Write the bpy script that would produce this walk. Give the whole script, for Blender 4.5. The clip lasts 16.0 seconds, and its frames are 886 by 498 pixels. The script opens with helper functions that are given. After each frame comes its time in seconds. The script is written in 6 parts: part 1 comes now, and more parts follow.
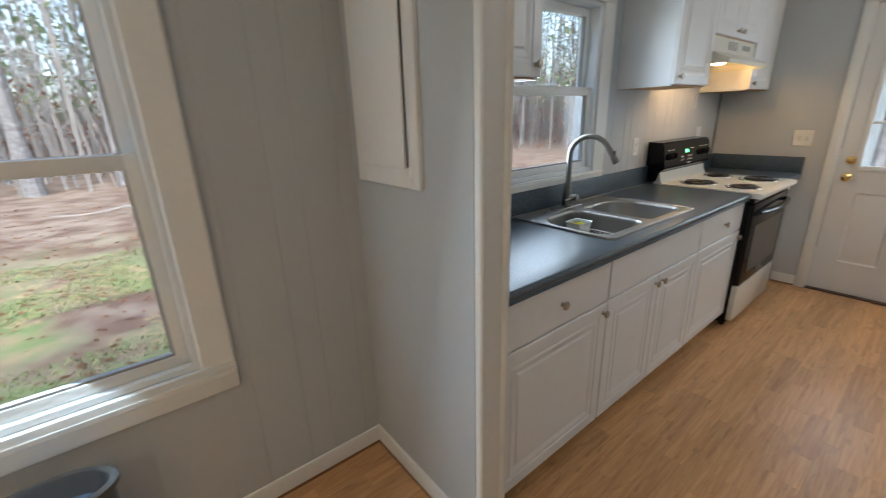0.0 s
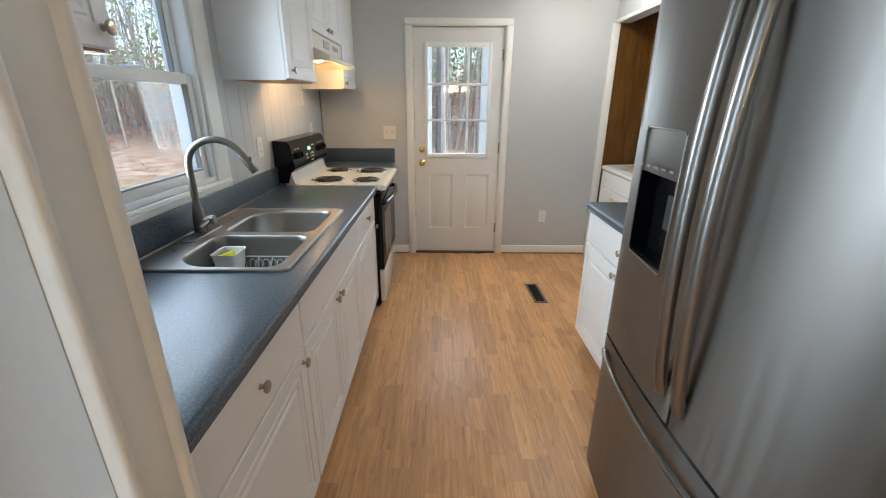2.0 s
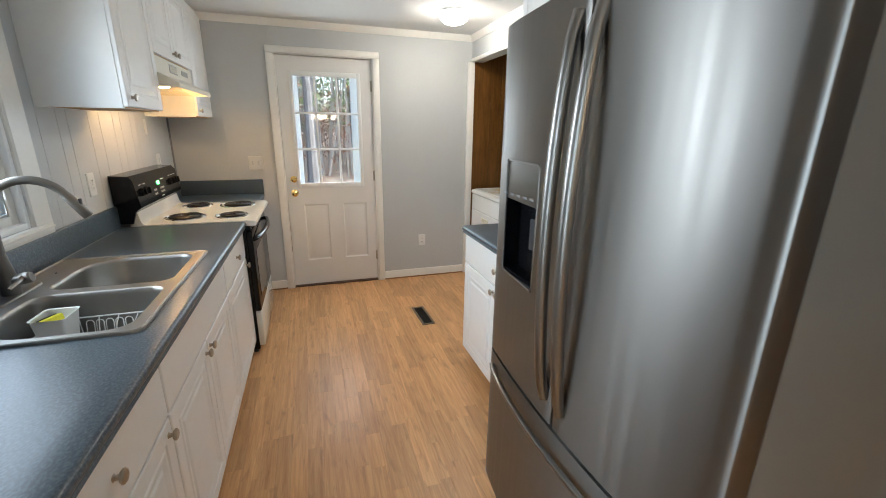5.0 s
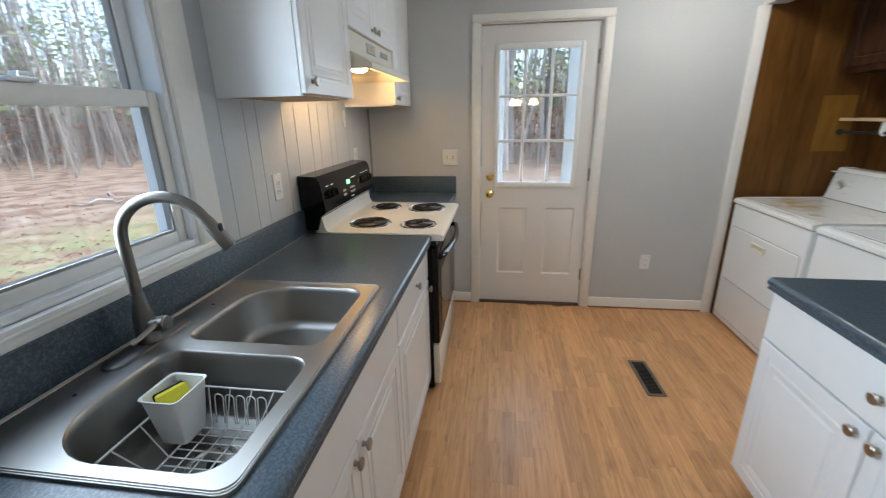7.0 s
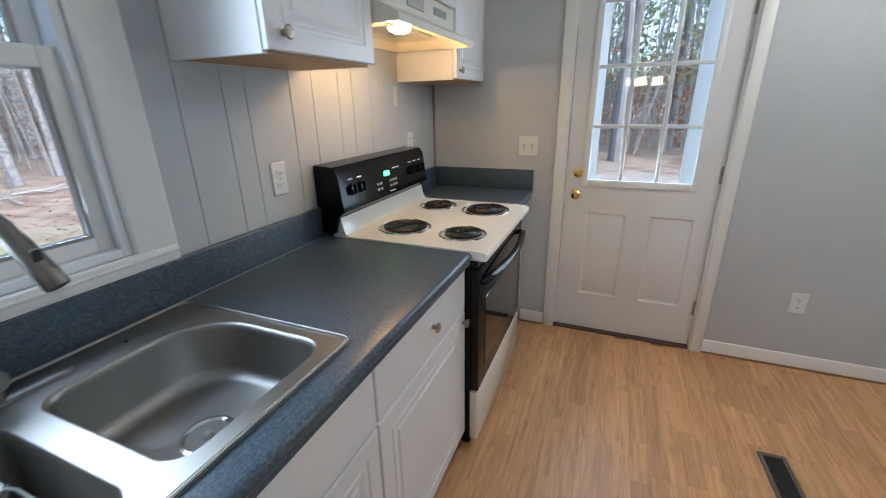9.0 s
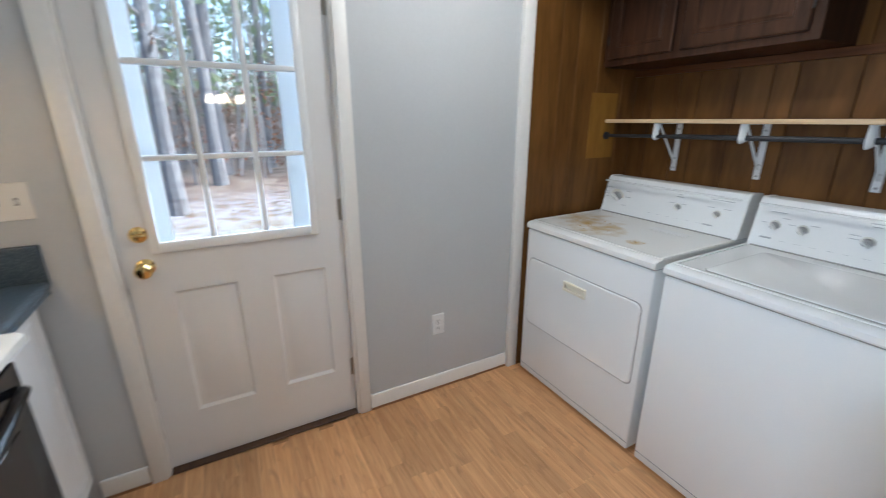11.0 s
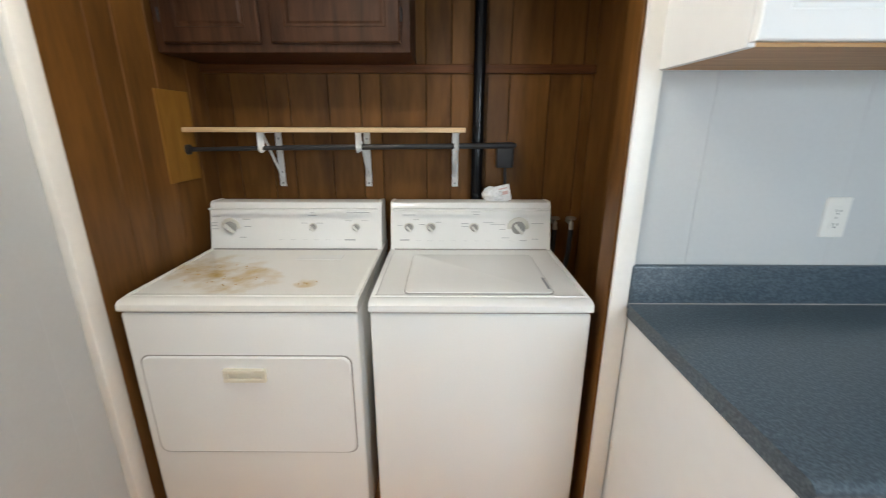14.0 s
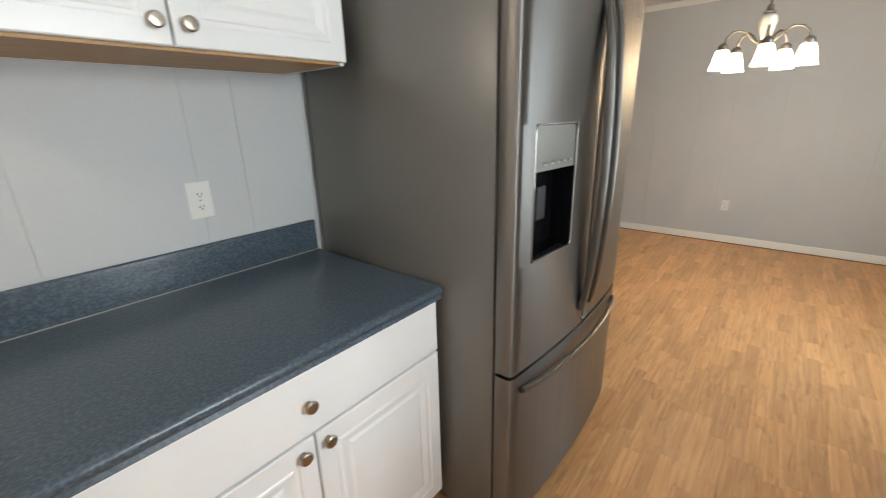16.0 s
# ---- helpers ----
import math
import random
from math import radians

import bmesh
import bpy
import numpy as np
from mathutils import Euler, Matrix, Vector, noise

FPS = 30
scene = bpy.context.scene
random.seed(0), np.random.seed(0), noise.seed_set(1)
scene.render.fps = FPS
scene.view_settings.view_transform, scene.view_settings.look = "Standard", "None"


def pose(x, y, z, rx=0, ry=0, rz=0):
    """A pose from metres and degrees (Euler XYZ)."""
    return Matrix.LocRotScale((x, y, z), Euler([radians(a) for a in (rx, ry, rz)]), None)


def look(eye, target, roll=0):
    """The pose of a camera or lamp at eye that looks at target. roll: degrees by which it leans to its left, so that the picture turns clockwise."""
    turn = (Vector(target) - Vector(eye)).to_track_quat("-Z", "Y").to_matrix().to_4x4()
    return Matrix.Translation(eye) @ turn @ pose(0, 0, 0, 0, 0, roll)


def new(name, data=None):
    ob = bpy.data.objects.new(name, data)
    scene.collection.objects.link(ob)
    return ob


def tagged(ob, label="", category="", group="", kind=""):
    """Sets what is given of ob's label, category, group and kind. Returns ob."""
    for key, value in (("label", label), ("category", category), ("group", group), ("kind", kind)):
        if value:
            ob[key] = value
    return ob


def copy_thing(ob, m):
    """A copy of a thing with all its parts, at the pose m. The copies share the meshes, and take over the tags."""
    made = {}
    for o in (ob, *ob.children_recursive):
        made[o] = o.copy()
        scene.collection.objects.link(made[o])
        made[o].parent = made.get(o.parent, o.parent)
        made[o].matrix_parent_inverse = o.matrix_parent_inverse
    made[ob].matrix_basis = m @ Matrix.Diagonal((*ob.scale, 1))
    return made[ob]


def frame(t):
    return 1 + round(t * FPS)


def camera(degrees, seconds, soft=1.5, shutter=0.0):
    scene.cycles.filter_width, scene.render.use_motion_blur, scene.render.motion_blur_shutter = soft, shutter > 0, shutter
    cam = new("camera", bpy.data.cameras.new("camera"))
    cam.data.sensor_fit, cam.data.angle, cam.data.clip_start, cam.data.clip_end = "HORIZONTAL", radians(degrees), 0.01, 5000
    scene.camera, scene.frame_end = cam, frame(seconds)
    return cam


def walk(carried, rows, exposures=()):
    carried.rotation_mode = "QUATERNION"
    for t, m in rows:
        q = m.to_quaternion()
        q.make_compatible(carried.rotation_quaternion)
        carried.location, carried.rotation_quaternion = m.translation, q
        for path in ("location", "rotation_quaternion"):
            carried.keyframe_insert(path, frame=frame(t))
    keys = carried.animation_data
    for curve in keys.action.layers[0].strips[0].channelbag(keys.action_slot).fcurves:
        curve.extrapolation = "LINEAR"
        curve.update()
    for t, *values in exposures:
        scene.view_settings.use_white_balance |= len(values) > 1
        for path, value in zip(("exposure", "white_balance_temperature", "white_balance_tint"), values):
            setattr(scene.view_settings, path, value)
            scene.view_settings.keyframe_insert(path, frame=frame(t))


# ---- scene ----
cam = camera(94.8, 16.0, soft=0.95, shutter=0.3)
PATH = [
    (0, (0.149, 0.145, 1.416), (1.33, 1.635, 0.796), -1.8),
    (0.5, (0.323, 0.229, 1.424), (1.807, 1.423, 0.812), -1.9),
    (1, (0.446, 0.271, 1.424), (2.168, 1.067, 0.792), -1.7),
    (1.5, (0.465, 0.382, 1.444), (2.324, 0.687, 0.773), -0.8),
    (2, (0.445, 0.464, 1.437), (2.327, 0.447, 0.76), 0.4),
    (2.5, (0.371, 0.439, 1.451), (2.274, 0.323, 0.847), 0.9),
    (3, (0.231, 0.346, 1.478), (2.149, 0.134, 0.953), 0.8),
    (3.5, (0.161, 0.3, 1.486), (2.068, -0.024, 0.977), 0.5),
    (3.7, (0.16, 0.315, 1.486), (2.054, -0.069, 0.97), 0.7),
    (5.8, (0.752, 0.518, 1.455), (2.571, -0.089, 0.888), 0.6),
    (6, (0.826, 0.494, 1.464), (2.688, 0.048, 0.887), 0.1),
    (6.5, (1.012, 0.503, 1.448), (2.918, 0.433, 0.845), -0.6),
    (7, (1.249, 0.565, 1.461), (3.133, 0.828, 0.844), -1.1),
    (7.5, (1.402, 0.57, 1.437), (3.208, 1.148, 0.801), -1.6),
    (8, (1.582, 0.46, 1.424), (3.281, 1.286, 0.769), -1.5),
    (8.2, (1.622, 0.437, 1.418), (3.292, 1.311, 0.749), -1.2),
    (10.3, (2.366, 0.477, 1.422), (4.249, 0.292, 0.775), -0.3),
    (10.5, (2.459, 0.427, 1.42), (4.314, 0.034, 0.785), -0.2),
    (11, (2.626, 0.339, 1.409), (4.306, -0.563, 0.803), -0.1),
    (11.5, (2.787, 0.348, 1.429), (4.134, -1.015, 0.859), -0.6),
    (12, (2.862, 0.291, 1.41), (3.938, -1.297, 0.844), -1.7),
    (12.5, (2.968, 0.141, 1.389), (3.913, -1.529, 0.827), -2.4),
    (13, (3.027, 0.08, 1.412), (3.749, -1.692, 0.829), -1.7),
    (13.5, (3.173, 0.08, 1.42), (3.588, -1.789, 0.842), -0.4),
    (14, (3.249, 0.098, 1.416), (3.255, -1.817, 0.837), 0.1),
    (14.5, (3.159, 0.138, 1.418), (2.732, -1.721, 0.817), -0.2),
    (15, (2.98, 0.213, 1.407), (2.146, -1.506, 0.816), -0.4),
    (15.5, (2.763, 0.31, 1.403), (1.553, -1.163, 0.798), -0.9),
    (16, (2.63, 0.366, 1.405), (1.175, -0.857, 0.781), -1.5),
]
EXPOSURES = [(0.0, 2.24, 6050, 9), (0.5, 2.45, 6050, 9), (1.0, 2.57, 6100, 9), (2.5, 2.62, 6100, 9), (3.5, 2.66, 6400, 9), (6.0, 2.58, 6100, 9), (8.0, 2.3, 5700, 9), (11.0, 2.56, 5500, 9), (12.0, 2.55, 6300, 9), (13.0, 2.72, 6250, 9), (14.5, 2.84, 6400, 9), (16.0, 2.64, 6900, 12)]
walk(cam, [(t, look(eye, target, roll)) for t, eye, target, roll in PATH], EXPOSURES)
# ---- world and light ----
world = bpy.data.worlds.new("world")
scene.world = world
world.use_nodes = True
wn = world.node_tree.nodes
sky = wn.new("ShaderNodeTexSky")
sky.sky_type, sky.sun_disc = "NISHITA", False
sky.sun_elevation, sky.sun_rotation = radians(38), radians(200)
sky.dust_density, sky.air_density, sky.ozone_density = 4.0, 1.0, 1.0
world.node_tree.links.new(sky.outputs[0], wn["Background"].inputs[0])
wn["Background"].inputs[1].default_value = 0.15
sun_data = bpy.data.lights.new("sun", "SUN")
sun_data.energy, sun_data.angle, sun_data.color = 1.0, radians(60), (1.0, 0.97, 0.93)
sun = new("sun", sun_data)
# the sky's sun_rotation turns clockwise from +y
sun.matrix_world = look((30 * math.sin(radians(200)), 30 * math.cos(radians(200)), 23.4), (0, 0, 0))
CEILING_LAMP, CHANDELIER, HOOD_LAMP = 12.0, 3.6, 12.0


def window_light(name, place, aim, width, height, watts, spread=130, tint=(0.80, 0.915, 1.0)):
    """The sky's light in a window's opening."""
    d = bpy.data.lights.new(name, "AREA")
    d.shape, d.size, d.size_y, d.energy, d.color = "RECTANGLE", width, height, watts, tint
    d.spread = radians(spread)
    new(name, d).matrix_world = look(place, aim)


window_light("sky_light_kitchen", (2.04, 1.548, 1.54), (2.04, 0.0, 1.45), 0.66, 0.82, 2.7, 130)
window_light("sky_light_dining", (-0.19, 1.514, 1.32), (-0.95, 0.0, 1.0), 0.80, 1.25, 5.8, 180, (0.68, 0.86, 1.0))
window_light("sky_light_door", (4.33, 0.307, 1.44), (2.0, 0.307, 1.2), 0.52, 0.88, 1.2, 180)

# plan, in metres
WEST, EAST, SOUTH, NORTH, CEIL, DINE_CEIL = -2.6, 4.33, -1.035, 1.54, 2.30, 2.45
WING0, WING1, WING_END = 0.850, 0.958, 0.885
# far end of an unseen space added beyond the dining room
UNSEEN_SOUTH = -4.2
AL_W, AL_E, AL_S, OPEN_W, OPEN_TOP = 2.60, 4.30, -1.81, 2.745, 2.075
GROUND = -0.75


# ---- mesh helpers ----
def thing(name, loc, label="", category="", group="", kind=""):
    ob = new(name)
    ob.empty_display_size = 0.05
    ob.location = loc
    return tagged(ob, label, category, group, kind)


def finish(name, bm, material, smooth=35):
    bmesh.ops.recalc_face_normals(bm, faces=bm.faces)
    me = bpy.data.meshes.new(name)
    bm.to_mesh(me)
    bm.free()
    me.materials.append(material)
    if smooth:
        me.shade_smooth()
        me.set_sharp_from_angle(angle=radians(smooth))
    return me


def part(name, bm, material, parent, label="", smooth=35):
    """One mesh under a thing or a part; coordinates are the world's."""
    ob = new(name, finish(name, bm, material, smooth))
    ob.parent = parent
    if parent.type == "EMPTY":
        ob.matrix_parent_inverse = Matrix.Translation(-Vector(parent.location))
    if label:
        ob["label"] = label
    return ob


def solid(name, bm, material, label, category, kind="", group="", smooth=35):
    """A top-level thing that is one mesh."""
    return tagged(new(name, finish(name, bm, material, smooth)), label, category, group, kind)


def put_in(bm, src, m=None):
    if m is not None:
        bmesh.ops.transform(src, matrix=m, verts=src.verts)
    at = {v: bm.verts.new(v.co) for v in src.verts}
    for f in src.faces:
        bm.faces.new([at[v] for v in f.verts])
    src.free()


def box(bm, lo, hi, bev=0.0, seg=1, m=None):
    b = bmesh.new()
    bmesh.ops.create_cube(b, size=1)
    size = [hi[n] - lo[n] for n in range(3)]
    for v in b.verts:
        v.co = Vector([lo[n] + (v.co[n] + 0.5) * size[n] for n in range(3)])
    if bev:
        bmesh.ops.bevel(b, geom=b.edges[:], offset=min(bev, 0.45 * min(abs(s) for s in size)), segments=seg, profile=0.5, affect="EDGES")
    put_in(bm, b, m)
    return bm


def B():
    return bmesh.new()


def loft(bm, rings, closed=True, cap0=True, cap1=True, m=None):
    """Faces between rings of equal length."""
    b = bmesh.new()
    rows = [[b.verts.new(p) for p in ring] for ring in rings]
    n = len(rows[0])
    for a, c in zip(rows, rows[1:]):
        for i in range(n if closed else n - 1):
            j = (i + 1) % n
            b.faces.new((a[i], a[j], c[j], c[i]))
    if cap0:
        b.faces.new(rows[0][::-1])
    if cap1:
        b.faces.new(rows[-1])
    put_in(bm, b, m)
    return bm


def lathe(bm, profile, m=None, seg=20, cap0=True, cap1=True):
    """A turned shape round z from (radius, height) pairs."""
    rings = [[(r * math.cos(a), r * math.sin(a), z) for a in (2 * math.pi * k / seg for k in range(seg))] for r, z in profile]
    return loft(bm, rings, True, cap0, cap1, m)


def tube(bm, pts, r, seg=8, flat=1.0, m=None, radii=None):
    """A rod along points; flat squeezes it across."""
    pts = [Vector(p) for p in pts]
    rings, up = [], None
    for i, p in enumerate(pts):
        d = (pts[min(i + 1, len(pts) - 1)] - pts[max(i - 1, 0)]).normalized()
        if up is None:
            up = d.orthogonal().normalized()
        up = (up - d * up.dot(d)).normalized()
        side = d.cross(up)
        rr = radii[i] if radii else r
        rings.append([p + rr * (math.cos(a) * up + flat * math.sin(a) * side) for a in (2 * math.pi * k / seg for k in range(seg))])
    return loft(bm, rings, True, True, True, m)


def prism(bm, outline, a, b, axis="x", m=None):
    """An outline pushed along an axis: (y, z) along x, (x, z) along y, (x, y) along z."""
    put3 = {"x": lambda p, t: (t, p[0], p[1]), "y": lambda p, t: (p[0], t, p[1]), "z": lambda p, t: (p[0], p[1], t)}[axis]
    return loft(bm, [[put3(p, a) for p in outline], [put3(p, b) for p in outline]], m=m)


def rrect(x0, x1, y0, y1, r, seg=5):
    """A rounded rectangle; r is one radius or four (x1y1, x0y1, x0y0, x1y0)."""
    rs = r if isinstance(r, (tuple, list)) else (r,) * 4
    out = []
    for (cx, cy, a0), q in zip(((x1, y1, 0), (x0, y1, 90), (x0, y0, 180), (x1, y0, 270)), rs):
        sx, sy = (1 if cx == x1 else -1), (1 if cy == y1 else -1)
        for k in range(seg + 1):
            a = radians(a0 + 90 * k / seg)
            out.append((cx - sx * q + q * math.cos(a), cy - sy * q + q * math.sin(a)))
    return out


def plate(bm, outline, y0, y1, m=None, cham=0.0015):
    """An upright plate from an (x, z) outline; its face is at y0 with a softened edge."""
    cx = sum(p[0] for p in outline) / len(outline)
    cz = sum(p[1] for p in outline) / len(outline)
    w = max(p[0] for p in outline) - min(p[0] for p in outline)
    h = max(p[1] for p in outline) - min(p[1] for p in outline)
    small = [(cx + (x - cx) * (1 - 2 * cham / w), cz + (z - cz) * (1 - 2 * cham / h)) for x, z in outline]
    s = 1 if y1 > y0 else -1
    return loft(bm, [[(x, y0, z) for x, z in small], [(x, y0 + s * cham, z) for x, z in outline], [(x, y1, z) for x, z in outline]], m=m)


def raised(bm, w, h, steps, thick, m=None):
    """A door front from x 0..w, z 0..h that faces -y: nested frames (inset, depth)."""
    rings = [[(0, thick, 0), (w, thick, 0), (w, thick, h), (0, thick, h)]]
    for inset, d in steps:
        rings.append([(inset, d, inset), (w - inset, d, inset), (w - inset, d, h - inset), (inset, d, h - inset)])
    return loft(bm, rings, m=m)


def face(x, y, z, turn=0):
    """A local frame whose face looks to -y before the turn about z."""
    return pose(x, y, z, 0, 0, turn)


# ---- materials ----
def material(name, base, rough=0.5, metal=0.0, spread=0.06, scale=6.0, grain=60.0, bump=0.05, depth=0.002, stretch=(1, 1, 1), coat=0.0, rough_spread=0.02, specular=0.5):
    """A surface with large stains and fine grain at real size."""
    mat = bpy.data.materials.new(name)
    mat.use_nodes = True
    nt = mat.node_tree
    bsdf = nt.nodes["Principled BSDF"]
    link = nt.links.new
    co = nt.nodes.new("ShaderNodeTexCoord")
    mp = nt.nodes.new("ShaderNodeMapping")
    mp.inputs["Scale"].default_value = stretch
    link(co.outputs["Object"], mp.inputs[0])
    big = nt.nodes.new("ShaderNodeTexNoise")
    big.inputs["Scale"].default_value, big.inputs["Detail"].default_value = scale, 4
    fine = nt.nodes.new("ShaderNodeTexNoise")
    fine.inputs["Scale"].default_value, fine.inputs["Detail"].default_value = grain, 3
    link(mp.outputs[0], big.inputs[0]), link(mp.outputs[0], fine.inputs[0])
    add = nt.nodes.new("ShaderNodeMath")
    add.operation = "ADD"
    link(big.outputs[0], add.inputs[0]), link(fine.outputs[0], add.inputs[1])
    ramp = nt.nodes.new("ShaderNodeMapRange")
    ramp.inputs["From Min"].default_value, ramp.inputs["From Max"].default_value = 0.6, 1.4
    ramp.inputs["To Min"].default_value, ramp.inputs["To Max"].default_value = 1 - spread, 1 + spread
    link(add.outputs[0], ramp.inputs[0])
    mul = nt.nodes.new("ShaderNodeVectorMath")
    mul.operation = "SCALE"
    mul.inputs[0].default_value = base
    link(ramp.outputs[0], mul.inputs["Scale"])
    link(mul.outputs[0], bsdf.inputs["Base Color"])
    rr = nt.nodes.new("ShaderNodeMapRange")
    rr.inputs["From Min"].default_value, rr.inputs["From Max"].default_value = 0.3, 0.7
    rr.inputs["To Min"].default_value, rr.inputs["To Max"].default_value = max(0.02, rough - rough_spread), rough + rough_spread
    link(big.outputs[0], rr.inputs[0]), link(rr.outputs[0], bsdf.inputs["Roughness"])
    bsdf.inputs["Metallic"].default_value = metal
    bsdf.inputs["Specular IOR Level"].default_value = specular
    bsdf.inputs["Coat Weight"].default_value = coat
    if bump:
        bn = nt.nodes.new("ShaderNodeBump")
        bn.inputs["Strength"].default_value, bn.inputs["Distance"].default_value = bump, depth
        link(fine.outputs[0], bn.inputs["Height"]), link(bn.outputs[0], bsdf.inputs["Normal"])
    return mat


def wood(name, dark, light, rough=0.4, grain=(1.2, 22, 22), contrast=1.0, bump=0.08, random_amount=0.0, scale=3.0, coat=0.0, knots=0.0, specular=0.5):
    """Streaked wood; grain gives the stretch per axis; pieces differ by chance."""
    mat = bpy.data.materials.new(name)
    mat.use_nodes = True
    nt = mat.node_tree
    bsdf = nt.nodes["Principled BSDF"]
    link = nt.links.new
    co, info, geo = nt.nodes.new("ShaderNodeTexCoord"), nt.nodes.new("ShaderNodeObjectInfo"), nt.nodes.new("ShaderNodeNewGeometry")
    rnd = nt.nodes.new("ShaderNodeMath")
    rnd.operation = "ADD"
    link(info.outputs["Random"], rnd.inputs[0]), link(geo.outputs["Random Per Island"], rnd.inputs[1])
    fr = nt.nodes.new("ShaderNodeMath")
    fr.operation = "FRACT"
    link(rnd.outputs[0], fr.inputs[0])
    mp = nt.nodes.new("ShaderNodeMapping")
    mp.inputs["Scale"].default_value = grain
    shift = nt.nodes.new("ShaderNodeVectorMath")
    shift.operation = "SCALE"
    shift.inputs[0].default_value = (13, 7, 5) if random_amount else (0, 0, 0)
    link(fr.outputs[0], shift.inputs["Scale"])
    addv = nt.nodes.new("ShaderNodeVectorMath")
    link(co.outputs["Object"], addv.inputs[0]), link(shift.outputs[0], addv.inputs[1])
    link(addv.outputs[0], mp.inputs[0])
    n1 = nt.nodes.new("ShaderNodeTexNoise")
    n1.inputs["Scale"].default_value, n1.inputs["Detail"].default_value, n1.inputs["Distortion"].default_value = scale, 6, 0.6
    n2 = nt.nodes.new("ShaderNodeTexNoise")
    n2.inputs["Scale"].default_value, n2.inputs["Detail"].default_value = scale * 5, 3
    link(mp.outputs[0], n1.inputs[0]), link(mp.outputs[0], n2.inputs[0])
    mixn = nt.nodes.new("ShaderNodeMath")
    mixn.operation = "MULTIPLY_ADD"
    mixn.inputs[1].default_value = 0.35
    link(n2.outputs[0], mixn.inputs[0]), link(n1.outputs[0], mixn.inputs[2])
    mr = nt.nodes.new("ShaderNodeMapRange")
    mr.inputs["From Min"].default_value, mr.inputs["From Max"].default_value = 0.675 - 0.3 / contrast, 0.675 + 0.3 / contrast
    link(mixn.outputs[0], mr.inputs[0])
    mix = nt.nodes.new("ShaderNodeMix")
    mix.data_type = "RGBA"
    mix.inputs["A"].default_value, mix.inputs["B"].default_value = (*dark, 1), (*light, 1)
    link(mr.outputs[0], mix.inputs["Factor"])
    tone = nt.nodes.new("ShaderNodeMapRange")
    tone.inputs["To Min"].default_value, tone.inputs["To Max"].default_value = 1 - random_amount, 1 + random_amount
    link(fr.outputs[0], tone.inputs[0])
    if knots:
        kp, kn, kr, km = nt.nodes.new("ShaderNodeMapping"), nt.nodes.new("ShaderNodeTexNoise"), nt.nodes.new("ShaderNodeMapRange"), nt.nodes.new("ShaderNodeMath")
        kp.inputs["Scale"].default_value = (7, 30, 30)
        kn.inputs["Scale"].default_value, kn.inputs["Detail"].default_value, kn.inputs["Distortion"].default_value = 1.0, 5, 0.8
        kr.inputs["From Min"].default_value, kr.inputs["From Max"].default_value = 0.56, 0.74
        kr.inputs["To Min"].default_value, kr.inputs["To Max"].default_value = 1.0, 1.0 - knots
        km.operation = "MULTIPLY"
        link(addv.outputs[0], kp.inputs[0]), link(kp.outputs[0], kn.inputs[0]), link(kn.outputs[0], kr.inputs[0])
        link(tone.outputs[0], km.inputs[0]), link(kr.outputs[0], km.inputs[1])
        tone = km
    sc = nt.nodes.new("ShaderNodeVectorMath")
    sc.operation = "SCALE"
    link(mix.outputs["Result"], sc.inputs[0]), link(tone.outputs[0], sc.inputs["Scale"])
    link(sc.outputs[0], bsdf.inputs["Base Color"])
    bsdf.inputs["Roughness"].default_value = rough
    bsdf.inputs["Specular IOR Level"].default_value = specular
    bsdf.inputs["Coat Weight"].default_value = coat
    bn = nt.nodes.new("ShaderNodeBump")
    bn.inputs["Strength"].default_value, bn.inputs["Distance"].default_value = bump, 0.001
    link(n2.outputs[0], bn.inputs["Height"]), link(bn.outputs[0], bsdf.inputs["Normal"])
    return mat


def glow(name, color, strength):
    mat = bpy.data.materials.new(name)
    mat.use_nodes = True
    b = mat.node_tree.nodes["Principled BSDF"]
    b.inputs["Base Color"].default_value = (0.8, 0.78, 0.72, 1)
    b.inputs["Roughness"].default_value = 0.4
    b.inputs["Emission Color"].default_value = (*color, 1)
    b.inputs["Emission Strength"].default_value = strength
    return mat


def clear_glass(name):
    """A thin pane: see-through with a faint mirror."""
    mat = bpy.data.materials.new(name)
    mat.use_nodes = True
    nt = mat.node_tree
    nt.nodes.remove(nt.nodes["Principled BSDF"])
    tr, gl, lw, pw, mr, mx = (nt.nodes.new("ShaderNode" + n) for n in ("BsdfTransparent", "BsdfGlossy", "LayerWeight", "Math", "MapRange", "MixShader"))
    gl.inputs["Roughness"].default_value = 0.01
    tr.inputs["Color"].default_value = (0.97, 0.98, 0.98, 1)
    pw.operation = "POWER"
    pw.inputs[1].default_value = 4.0
    lw.inputs["Blend"].default_value = 0.5
    mr.inputs["To Min"].default_value, mr.inputs["To Max"].default_value = 0.040, 0.055
    link = nt.links.new
    link(lw.outputs["Facing"], pw.inputs[0]), link(pw.outputs[0], mr.inputs[0])
    link(mr.outputs[0], mx.inputs[0]), link(tr.outputs[0], mx.inputs[1]), link(gl.outputs[0], mx.inputs[2])
    link(mx.outputs[0], nt.nodes["Material Output"].inputs[0])
    return mat


